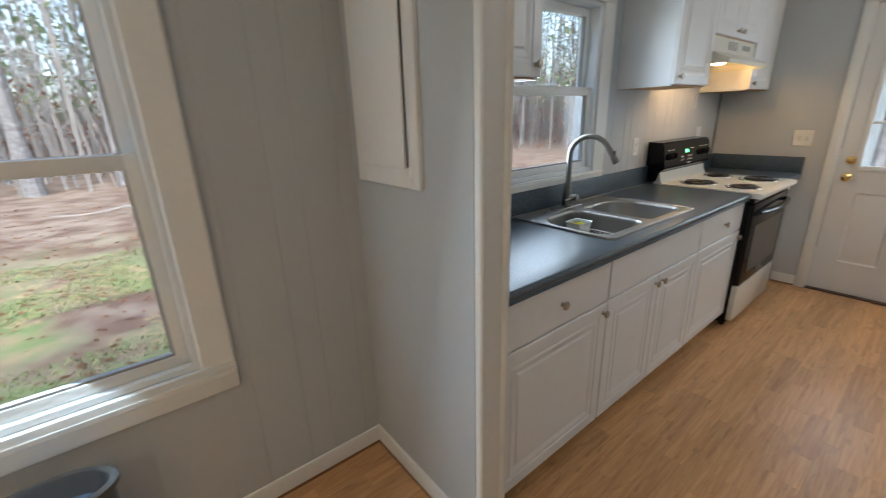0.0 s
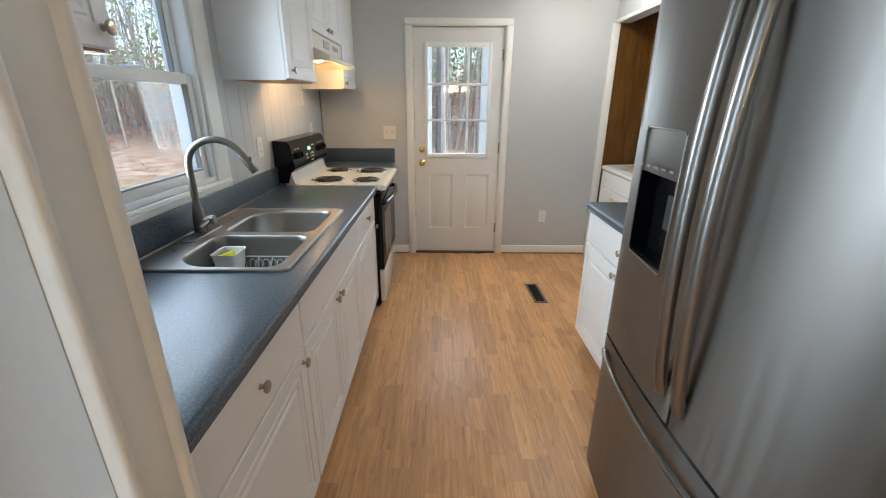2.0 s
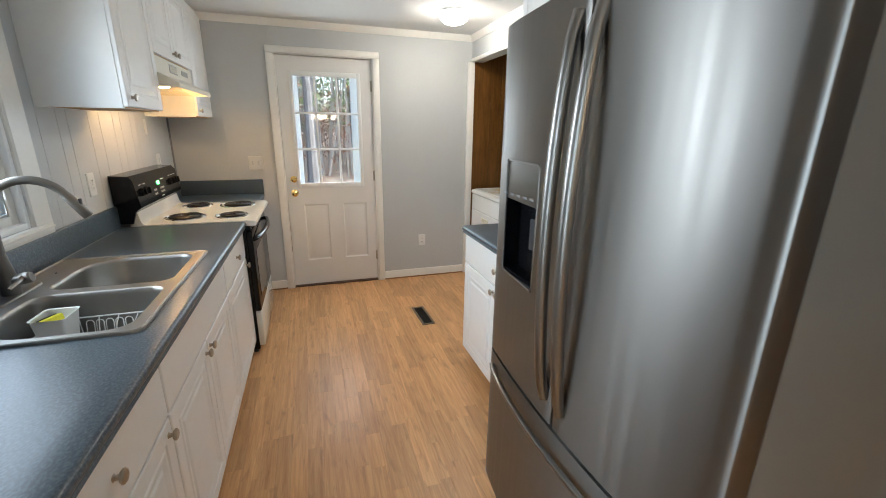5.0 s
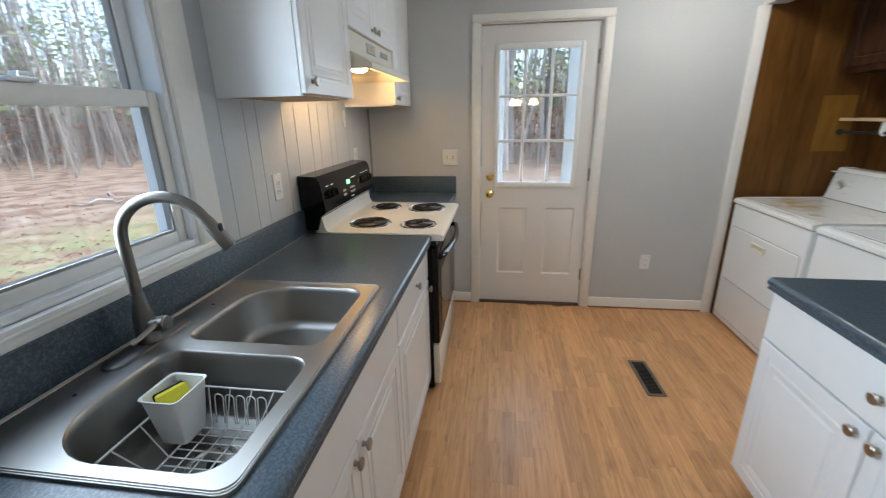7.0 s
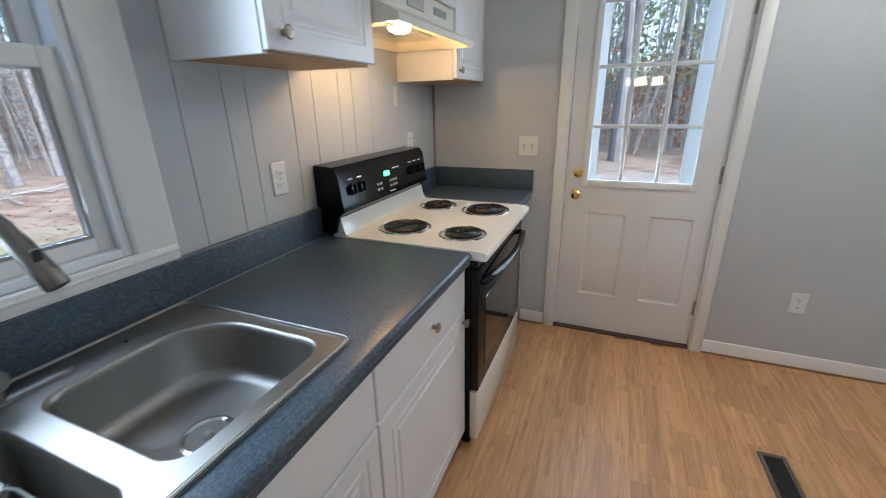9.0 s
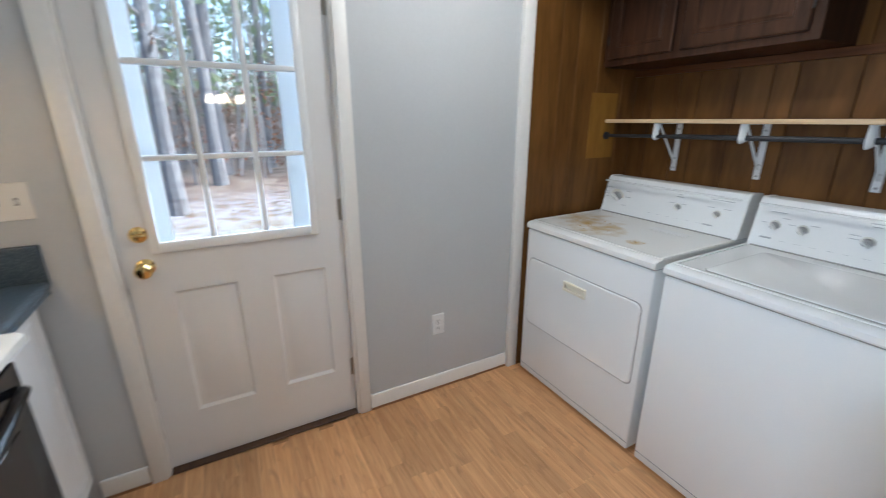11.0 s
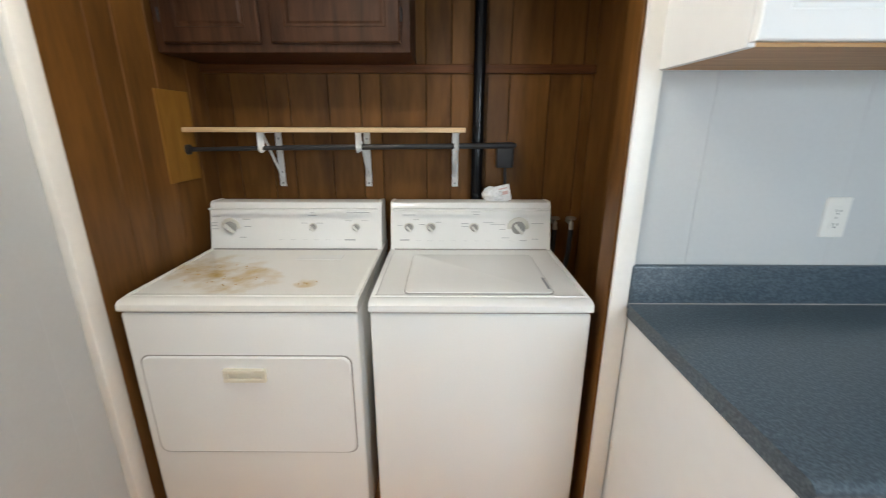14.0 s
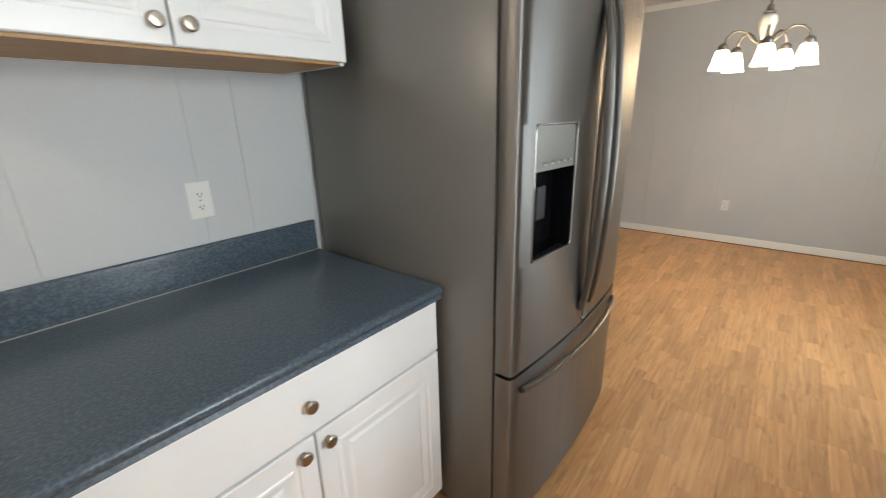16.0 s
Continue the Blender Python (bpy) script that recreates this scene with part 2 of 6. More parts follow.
def speckled(name, base, fleck, rough=0.34):
    """Laminate with small pale and dark flecks."""
    mat = material(name, base, rough, spread=0.10, scale=3, grain=120, bump=0.0, depth=0.0005, rough_spread=0.005)
    nt = mat.node_tree
    bsdf, link = nt.nodes["Principled BSDF"], nt.links.new
    src = bsdf.inputs["Base Color"].links[0].from_socket
    co, n = nt.nodes.new("ShaderNodeTexCoord"), nt.nodes.new("ShaderNodeTexNoise")
    n.inputs["Scale"].default_value, n.inputs["Detail"].default_value = 170, 3
    link(co.outputs["Object"], n.inputs[0])
    mr = nt.nodes.new("ShaderNodeMapRange")
    mr.inputs["From Min"].default_value, mr.inputs["From Max"].default_value = 0.42, 0.78
    link(n.outputs[0], mr.inputs[0])
    mix = nt.nodes.new("ShaderNodeMix")
    mix.data_type = "RGBA"
    mix.inputs["B"].default_value = (*fleck, 1)
    link(mr.outputs[0], mix.inputs["Factor"]), link(src, mix.inputs["A"]), link(mix.outputs["Result"], bsdf.inputs["Base Color"])
    return mat


def two_tone(name, a, b, scale, rough=0.9, detail=8, lo=0.42, hi=0.6, bump=0.4, fine=40):
    """Ground or bark: two colours in patches with fine litter over them."""
    mat = material(name, a, rough, spread=0.35, scale=scale * 6, grain=fine, bump=bump, depth=0.02)
    nt = mat.node_tree
    bsdf, link = nt.nodes["Principled BSDF"], nt.links.new
    src = bsdf.inputs["Base Color"].links[0].from_socket
    co, n = nt.nodes.new("ShaderNodeTexCoord"), nt.nodes.new("ShaderNodeTexNoise")
    n.inputs["Scale"].default_value, n.inputs["Detail"].default_value = scale, detail
    link(co.outputs["Object"], n.inputs[0])
    mr = nt.nodes.new("ShaderNodeMapRange")
    mr.inputs["From Min"].default_value, mr.inputs["From Max"].default_value = lo, hi
    link(n.outputs[0], mr.inputs[0])
    mix = nt.nodes.new("ShaderNodeMix")
    mix.data_type = "RGBA"
    mix.inputs["B"].default_value = (*b, 1)
    link(mr.outputs[0], mix.inputs["Factor"]), link(src, mix.inputs["A"]), link(mix.outputs["Result"], bsdf.inputs["Base Color"])
    return mat


WALL = material("grey_wall_paint", (0.54, 0.552, 0.552), 0.55, spread=0.03, scale=2, grain=90, bump=0.08)
TRIM = material("cream_trim_paint", (0.85, 0.83, 0.78), 0.38, spread=0.03, scale=4, grain=50, bump=0.05)
CEILING = material("ceiling_paint", (0.74, 0.74, 0.72), 0.8, spread=0.03, grain=140, bump=0.15)
CABINET = material("white_cabinet_foil", (0.84, 0.84, 0.83), 0.3, spread=0.02, scale=3, grain=20, bump=0.01)
RAW = wood("raw_cabinet_wood", (0.38, 0.20, 0.07), (0.58, 0.34, 0.14), 0.5)
COUNTER = speckled("slate_blue_laminate", (0.045, 0.066, 0.087), (0.125, 0.162, 0.190), 0.30)
FLOOR = wood("oak_laminate", (0.47, 0.222, 0.085), (0.77, 0.450, 0.212), 0.36, (1.1, 21, 21), 0.9, 0.05, 0.14, 3.0, knots=0.28, specular=0.36)
SUBFLOOR = material("dark_joint", (0.40, 0.21, 0.085), 0.7)
SHOE = wood("oak_shoe_strip", (0.22, 0.10, 0.04), (0.34, 0.18, 0.075), 0.45)
STEEL = material("brushed_steel", (0.205, 0.193, 0.180), 0.40, 1.0, 0.02, 2.0, 30, 0.004, 0.0004, (30, 30, 0.6), rough_spread=0.04)
STEEL.node_tree.nodes["Principled BSDF"].inputs["Anisotropic"].default_value = 0.85
STEEL.node_tree.nodes["Principled BSDF"].inputs["Anisotropic Rotation"].default_value = 0.25
GRAIN = STEEL.node_tree.nodes.new("ShaderNodeTangent")
GRAIN.direction_type, GRAIN.axis = "RADIAL", "Z"
STEEL.node_tree.links.new(GRAIN.outputs[0], STEEL.node_tree.nodes["Principled BSDF"].inputs["Tangent"])
HANDLE_STEEL = material("polished_handle_steel", (0.26, 0.247, 0.232), 0.33, 1.0, 0.03, 4.0, 60, 0.01)
SINK_STEEL = material("sink_steel", (0.33, 0.315, 0.292), 0.41, 1.0, 0.03, 2.0, 40, 0.0, 0.0005, (1, 30, 30), rough_spread=0.02)
NICKEL = material("brushed_nickel", (0.22, 0.205, 0.185), 0.38, 1.0, 0.04, 20, 120, 0.02)
KNOB = material("warm_nickel_knob", (0.42, 0.365, 0.30), 0.30, 1.0, 0.05, 30, 150, 0.01)
DISPLAY = material("mirror_display", (0.20, 0.19, 0.172), 0.30, 1.0, 0.02)
COIL = material("burnt_coil", (0.012, 0.009, 0.008), 0.38, spread=0.2)
DRIP = material("scorched_drip_pan", (0.035, 0.030, 0.026), 0.3, 1.0, 0.2, 30)
THRESHOLD = wood("dark_threshold_wood", (0.05, 0.022, 0.010), (0.11, 0.052, 0.024), 0.5)
CHROME = material("chrome", (0.72, 0.72, 0.72), 0.12, 1.0, 0.02)
BRASS = material("polished_brass", (0.80, 0.56, 0.22), 0.16, 1.0, 0.05, 40, 200, 0.02)
BRONZE = material("worn_hinge_metal", (0.40, 0.37, 0.31), 0.4, 0.9, 0.1)
FRIDGE_SIDE = material("grey_fridge_paint", (0.155, 0.146, 0.131), 0.33, 0.15, 0.04, 3, 260, 0.12, 0.0006)
GASKET = material("dark_gasket", (0.03, 0.03, 0.032), 0.6)
BLACK = material("black_enamel", (0.005, 0.005, 0.006), 0.16, spread=0.1, specular=0.25)
RECESS = material("black_dispenser_plastic", (0.004, 0.004, 0.005), 0.22, spread=0.1, specular=0.25)
BLACK_GLASS = material("black_oven_glass", (0.010, 0.009, 0.009), 0.05, spread=0.1, bump=0)
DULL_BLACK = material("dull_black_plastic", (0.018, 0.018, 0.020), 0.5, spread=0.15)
PORCELAIN = material("almond_porcelain", (0.78, 0.75, 0.67), 0.12, spread=0.02, bump=0, coat=0.3)
ENAMEL = material("white_appliance_enamel", (0.80, 0.80, 0.78), 0.14, spread=0.02, scale=3, grain=200, bump=0.03, depth=0.0004)
ALMOND = material("almond_plastic", (0.72, 0.67, 0.54), 0.4, spread=0.03)
ALMOND_HOOD = material("almond_hood_enamel", (0.74, 0.70, 0.60), 0.35, spread=0.03)
GREY_PLASTIC = material("grey_plastic", (0.33, 0.32, 0.30), 0.4, spread=0.05)
FAINT_PRINT = material("faint_grey_print", (0.50, 0.50, 0.50), 0.5, bump=0)
PRINT = material("grey_print", (0.25, 0.26, 0.28), 0.5, bump=0)
SKIRT = material("dial_skirt_plastic", (0.62, 0.60, 0.53), 0.3, spread=0.03)
WHITE_PLASTIC = material("white_plastic", (0.78, 0.78, 0.76), 0.32, spread=0.02, bump=0.01)
IVORY = material("ivory_plastic", (0.77, 0.755, 0.71), 0.35, spread=0.02, bump=0.01)
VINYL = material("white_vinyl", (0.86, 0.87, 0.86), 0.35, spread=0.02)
WIRE = material("white_coated_wire", (0.78, 0.78, 0.77), 0.35, bump=0)
YELLOW = material("yellow_sponge", (0.75, 0.68, 0.05), 0.9, spread=0.15, grain=300, bump=0.5)
GREEN_PAD = material("dark_scouring_pad", (0.02, 0.04, 0.03), 0.95, grain=400, bump=0.6)
PANEL_WOOD = wood("dark_wood_panelling", (0.068, 0.027, 0.006), (0.205, 0.091, 0.022), 0.42, (5, 5, 0.9), 1.0, 0.06, 0.08, 2.2, specular=0.2)
GROOVE = material("dark_panel_groove", (0.022, 0.011, 0.004), 0.9, specular=0.05)
DARK_CAB = wood("dark_cabinet_wood", (0.022, 0.0092, 0.0045), (0.078, 0.034, 0.016), 0.45, (14, 14, 1.0), 1.3, 0.08, 0, 2.5, specular=0.15)
RED_WOOD = wood("reddish_ledger_wood", (0.060, 0.021, 0.006), (0.15, 0.055, 0.016), 0.5, (1, 16, 16), specular=0.2)
PINE = wood("pale_pine_board", (0.55, 0.36, 0.18), (0.76, 0.58, 0.36), 0.5, (1.0, 16, 16))
PLY = wood("orange_plywood", (0.20, 0.092, 0.015), (0.33, 0.160, 0.030), 0.5, (8, 8, 1.2), specular=0.2)

def stained_enamel():
    """White enamel with a rusty smear where water stood on the dryer top."""
    mat = material("stained_white_enamel", (0.80, 0.79, 0.75), 0.14, spread=0.02, scale=3, grain=200, bump=0.03, depth=0.0004)
    nt = mat.node_tree
    bsdf, link = nt.nodes["Principled BSDF"], nt.links.new
    src = bsdf.inputs["Base Color"].links[0].from_socket
    co, n = nt.nodes.new("ShaderNodeTexCoord"), nt.nodes.new("ShaderNodeTexNoise")
    n.inputs["Scale"].default_value, n.inputs["Detail"].default_value = 13, 6
    link(co.outputs["Object"], n.inputs[0])
    total = None
    for centre, reach in (((4.09, -1.32, 0.9), 0.20), ((3.95, -1.23, 0.9), 0.16), ((3.72, -1.20, 0.9), 0.05)):
        d, mr = nt.nodes.new("ShaderNodeVectorMath"), nt.nodes.new("ShaderNodeMapRange")
        d.operation = "DISTANCE"
        d.inputs[1].default_value = centre
        mr.inputs["From Min"].default_value, mr.inputs["From Max"].default_value = 0, reach
        mr.inputs["To Min"].default_value, mr.inputs["To Max"].default_value = 0.34, 0
        link(co.outputs["Object"], d.inputs[0]), link(d.outputs["Value"], mr.inputs[0])
        if total is None:
            total = mr.outputs[0]
        else:
            mx = nt.nodes.new("ShaderNodeMath")
            mx.operation = "MAXIMUM"
            link(total, mx.inputs[0]), link(mr.outputs[0], mx.inputs[1])
            total = mx.outputs[0]
    add, mr = nt.nodes.new("ShaderNodeMath"), nt.nodes.new("ShaderNodeMapRange")
    link(total, add.inputs[0]), link(n.outputs[0], add.inputs[1])
    mr.inputs["From Min"].default_value, mr.inputs["From Max"].default_value = 0.52, 0.92
    link(add.outputs[0], mr.inputs[0])
    gate = nt.nodes.new("ShaderNodeMath")
    gate.operation = "MULTIPLY"
    cut = nt.nodes.new("ShaderNodeMapRange")
    cut.inputs["From Max"].default_value = 0.08
    link(total, cut.inputs[0]), link(mr.outputs[0], gate.inputs[0]), link(cut.outputs[0], gate.inputs[1])
    mix = nt.nodes.new("ShaderNodeMix")
    mix.data_type = "RGBA"
    mix.inputs["B"].default_value = (0.56, 0.39, 0.15, 1)
    link(gate.outputs[0], mix.inputs["Factor"]), link(src, mix.inputs["A"]), link(mix.outputs["Result"], bsdf.inputs["Base Color"])
    return mat


DRYER_TOP = stained_enamel()
GLASS = clear_glass("window_glass")
LAMP = glow("lit_ceiling_glass", (1.0, 0.92, 0.81), CEILING_LAMP)
SHADE = glow("lit_frosted_shade", (1.0, 0.76, 0.48), CHANDELIER)
HOOD_GLOW = glow("lit_hood_lens", (1.0, 0.58, 0.23), HOOD_LAMP)
LED = glow("green_display", (0.05, 1.0, 0.15), 1.6)
PLASTIC_BAG = material("clear_bag", (0.72, 0.72, 0.72), 0.2, spread=0.15, scale=30, grain=90, bump=0.5, depth=0.01)
RED_PRINT = material("faded_red_print", (0.55, 0.36, 0.33), 0.5)
STAIN = material("rust_stain", (0.42, 0.26, 0.09), 0.6, spread=0.3, scale=40)
BLUE_BAG = material("blue_bin_bag", (0.10, 0.16, 0.26), 0.4, spread=0.2, bump=0.3)
BARK = two_tone("grey_bark", (0.085, 0.086, 0.094), (0.165, 0.170, 0.182), 12.0, 0.95, bump=0.8, fine=25)
LITTER = two_tone("leaf_litter", (0.105, 0.066, 0.046), (0.20, 0.165, 0.13), 1.8, 0.95, lo=0.4, hi=0.62, fine=14)


def add_lawn():
    """Thin grass over the litter on the side of the dining window."""
    nt = LITTER.node_tree
    bsdf, link = nt.nodes["Principled BSDF"], nt.links.new
    src = bsdf.inputs["Base Color"].links[0].from_socket
    co, xyz, n = nt.nodes.new("ShaderNodeTexCoord"), nt.nodes.new("ShaderNodeSeparateXYZ"), nt.nodes.new("ShaderNodeTexNoise")
    n.inputs["Scale"].default_value, n.inputs["Detail"].default_value = 0.9, 6
    link(co.outputs["Object"], xyz.inputs[0]), link(co.outputs["Object"], n.inputs[0])
    near, patch, both = nt.nodes.new("ShaderNodeMapRange"), nt.nodes.new("ShaderNodeMapRange"), nt.nodes.new("ShaderNodeMath")
    near.inputs["From Min"].default_value, near.inputs["From Max"].default_value = 11.0, 7.0
    patch.inputs["From Min"].default_value, patch.inputs["From Max"].default_value = 0.36, 0.54
    both.operation = "MULTIPLY"
    link(xyz.outputs["Y"], near.inputs[0]), link(n.outputs[0], patch.inputs[0])
    link(near.outputs[0], both.inputs[0]), link(patch.outputs[0], both.inputs[1])
    side = nt.nodes.new("ShaderNodeMapRange")
    side.inputs["From Min"].default_value, side.inputs["From Max"].default_value = 15.0, 8.0
    link(xyz.outputs["X"], side.inputs[0])
    amount = nt.nodes.new("ShaderNodeMath")
    amount.operation = "MULTIPLY"
    link(both.outputs[0], amount.inputs[0]), link(side.outputs[0], amount.inputs[1])
    green = nt.nodes.new("ShaderNodeMix")
    green.data_type = "RGBA"
    green.inputs["A"].default_value, green.inputs["B"].default_value = (0.22, 0.18, 0.10, 1), (0.115, 0.165, 0.06, 1)
    n2 = nt.nodes.new("ShaderNodeTexNoise")
    n2.inputs["Scale"].default_value, n2.inputs["Detail"].default_value = 3.0, 6
    sharp = nt.nodes.new("ShaderNodeMapRange")
    sharp.inputs["From Min"].default_value, sharp.inputs["From Max"].default_value = 0.38, 0.58
    link(co.outputs["Object"], n2.inputs[0]), link(n2.outputs[0], sharp.inputs[0]), link(sharp.outputs[0], green.inputs["Factor"])
    mix = nt.nodes.new("ShaderNodeMix")
    mix.data_type = "RGBA"
    link(amount.outputs[0], mix.inputs["Factor"]), link(src, mix.inputs["A"]), link(green.outputs["Result"], mix.inputs["B"])
    # pale gravel drive beyond the back door
    last = None
    for axis, a, b in (("X", 5.5, 7.5), ("X", 18.0, 14.0), ("Y", 8.0, 5.0)):
        mr = nt.nodes.new("ShaderNodeMapRange")
        mr.inputs["From Min"].default_value, mr.inputs["From Max"].default_value = a, b
        link(xyz.outputs[axis], mr.inputs[0])
        if last is None:
            last = mr.outputs[0]
        else:
            mu = nt.nodes.new("ShaderNodeMath")
            mu.operation = "MULTIPLY"
            link(last, mu.inputs[0]), link(mr.outputs[0], mu.inputs[1])
            last = mu.outputs[0]
    bare = nt.nodes.new("ShaderNodeMath")
    bare.operation = "MULTIPLY"
    link(last, bare.inputs[0]), link(sharp.outputs[0], bare.inputs[1])
    gravel = nt.nodes.new("ShaderNodeMix")
    gravel.data_type = "RGBA"
    gravel.inputs["B"].default_value = (0.27, 0.265, 0.27, 1)
    link(bare.outputs[0], gravel.inputs["Factor"]), link(mix.outputs["Result"], gravel.inputs["A"])
    link(gravel.outputs["Result"], bsdf.inputs["Base Color"])


add_lawn()
NEEDLE = material("pine_needles", (0.135, 0.170, 0.095), 0.7, spread=0.4, scale=1, grain=9, bump=0)
DRY_LEAF = material("dry_leaves", (0.16, 0.078, 0.045), 0.8, spread=0.4, scale=1, grain=9, bump=0)
TWIG = material("grey_twigs", (0.175, 0.172, 0.172), 0.9, spread=0.25, scale=1, grain=5, bump=0)


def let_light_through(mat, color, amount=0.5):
    """Thin leaves glow a little when lit from behind; the storm door frame borrows this glow."""
    nt = mat.node_tree
    tr, mx = nt.nodes.new("ShaderNodeBsdfTranslucent"), nt.nodes.new("ShaderNodeMixShader")
    tr.inputs["Color"].default_value = (*color, 1)
    mx.inputs[0].default_value = amount
    nt.links.new(nt.nodes["Principled BSDF"].outputs[0], mx.inputs[1])
    nt.links.new(tr.outputs[0], mx.inputs[2])
    nt.links.new(mx.outputs[0], nt.nodes["Material Output"].inputs[0])


let_light_through(NEEDLE, (0.17, 0.24, 0.11))
let_light_through(DRY_LEAF, (0.26, 0.12, 0.06))
GRASS = material("grass_blades", (0.15, 0.20, 0.075), 0.8, spread=0.4, scale=2, grain=30, bump=0)
STRAW = material("straw_blades", (0.38, 0.30, 0.16), 0.8, spread=0.3, scale=2, grain=30, bump=0)

# ---- structure ----
T = 0.12
SKIN = 0.004
KITCHEN_WINDOW = (1.66, 2.42, 1.076, 1.975)
DINING_WINDOW = (-0.62, 0.235, 0.66, 1.985)
DOOR = (-0.105, 0.715, 0.0, 2.055)


def cut_rects(u0, u1, v0, v1, holes):
    """The rectangle less its holes, as upright strips."""
    us = sorted({u0, u1, *(h[0] for h in holes), *(h[1] for h in holes)})
    out = []
    for a, b in zip(us, us[1:]):
        cuts = sorted((h[2], h[3]) for h in holes if h[0] < b - 1e-6 and h[1] > a + 1e-6)
        v = v0
        for c, d in cuts:
            if c > v + 1e-6:
                out.append((a, b, v, c))
            v = max(v, d)
        if v < v1 - 1e-6:
            out.append((a, b, v, v1))
    return out


def wall(name, u0, u1, v0, v1, holes, m, paint, label, rhythm=(0.10, 0.145, 0.085, 0.2, 0.12, 0.165), thick=T, groove=0.0003, backing=None):
    """A wall in its local frame (u along x, face at y 0, v up) with grooved panel boards on its face."""
    bm = B()
    for a, b, c, d in cut_rects(u0, u1, v0, v1, holes):
        box(bm, (a, SKIN, c), (b, thick, d), m=m)
    ob = solid(name, bm, backing or paint, label, "wall", "structure", smooth=0)
    u, k = u0, 0
    while u < u1 - 0.01:
        e = min(u + rhythm[k % len(rhythm)], u1)
        for a, b, c, d in cut_rects(u, e, v0, v1, [h for h in holes if h[0] < e and h[1] > u]):
            a, b = max(a, u), min(b, e)
            if b - a > 0.004:
                bm = B()
                g0, g1 = (groove if a == u else 0), (groove if b == e else 0)
                prism(bm, [(a + g0, SKIN), (a + g0, 0.0015), (a + 2 * g0, 0), (b - 2 * g1, 0), (b - g1, 0.0015), (b - g1, SKIN)], c, d, "z", m)
                piece = part("wall_panel", bm, paint, ob, smooth=0)
        u, k = e, k + 1
    return ob


wall("wall_north", 0.9, EAST + T, 0, DINE_CEIL, [KITCHEN_WINDOW], face(0, NORTH, 0), WALL, "pale grey painted panelled kitchen wall round the window", groove=0.0009)
wall("wall_north_dining", WEST - T, 0.9, 0, DINE_CEIL, [DINING_WINDOW], face(0, NORTH, 0), WALL, "pale grey painted panelled dining wall round the window", groove=0.0002)
wall("wall_east", -NORTH, -SOUTH + 0.06, 0, CEIL, [(-DOOR[1], -DOOR[0], DOOR[2], DOOR[3])], face(EAST, 0, 0, -90), WALL, "pale grey painted panelled wall round the back door", (0.41, 0.4, 0.405), groove=0.00008)
wall("wall_south", -OPEN_W, -0.74, 0, DINE_CEIL, [], face(0, SOUTH, 0, 180), WALL, "pale grey painted panelled wall behind the counter", (0.2, 0.405, 0.15, 0.25), 0.1)
wall("wall_west", UNSEEN_SOUTH, NORTH, 0, DINE_CEIL, [], face(WEST, 0, 0, 90), WALL, "pale grey painted panelled dining room wall", (0.405, 0.3, 0.41))
# unseen space added here, so less light bounces onto the dining north wall
wall("wall_unseen_south", -0.74 - T, -WEST + 0.05, 0, DINE_CEIL, [], face(0, UNSEEN_SOUTH, 0, 180), WALL, "pale grey painted panelled wall of the unseen space added south", (0.405, 0.3, 0.41))
wall("wall_unseen_side", -SOUTH + 0.1, -UNSEEN_SOUTH, 0, DINE_CEIL, [], face(0.74, 0, 0, -90), WALL, "pale grey painted panelled side wall of the unseen added space", (0.405, 0.3, 0.41))
bm = B()
box(bm, (OPEN_W, SOUTH - 0.1, OPEN_TOP), (EAST, SOUTH, CEIL))
solid("wall_over_alcove", bm, WALL, "pale grey painted wall over the laundry alcove", "wall", "structure", smooth=0)
# wing wall between dining room and kitchen
wall("wall_wing", -NORTH, -WING_END - 0.012, 0, CEIL, [], face(WING0, 0, 0, -90), WALL, "short grey painted panelled wall between dining room and kitchen", (0.14, 0.19, 0.4), thick=WING1 - WING0, groove=0.0001)
bm = B()
bead = lambda x: [(x + 0.0095 * math.cos(a), WING_END - 0.003 + 0.011 * math.sin(a)) for a in (radians(180 + 20 * k) for k in range(10))]
prof = [(WING0 + 0.002, WING_END + 0.012), *bead(WING0 + 0.011), (WING0 + 0.024, WING_END), (WING1 - 0.011, WING_END), *bead(WING1 + 0.001), (WING1 + 0.010, WING_END + 0.012)]
prism(bm, prof, 0, CEIL, "z")
box(bm, (WING1, WING_END + 0.012, 0), (WING1 + 0.010, WING_END + 0.035, CEIL), 0.003)
solid("trim_wing", bm, TRIM, "cream painted end casing of the short wall", "trim", "structure")
# alcove
wall("wall_alcove_back", -AL_E, -AL_W, 0, CEIL, [], face(0, AL_S, 0, 180), PANEL_WOOD, "dark brown wood-panelled back wall of the laundry alcove", (0.11, 0.155, 0.1, 0.175, 0.14, 0.09, 0.2), groove=0.0016, backing=GROOVE)
wall("wall_alcove_east", -(SOUTH - 0.004), -AL_S + 0.05, 0, CEIL, [], face(AL_E, 0, 0, -90), PANEL_WOOD, "dark brown wood-panelled side wall of the laundry alcove", (0.19, 0.11, 0.16), groove=0.0012, backing=GROOVE)
wall("wall_alcove_west", AL_S - 0.05, SOUTH - 0.1, 0, CEIL, [], face(AL_W, 0, 0, 90), PANEL_WOOD, "dark brown wood-panelled far side of the alcove", (0.19, 0.11, 0.16), 0.08, backing=GROOVE)
bm = B()
box(bm, (OPEN_W, SOUTH - 0.1, 0), (OPEN_W + 0.012, SOUTH - 0.004, OPEN_TOP), 0.002)
solid("trim_alcove_jamb", bm, PANEL_WOOD, "brown wood jamb of the laundry alcove", "trim", "structure")
bm = B()
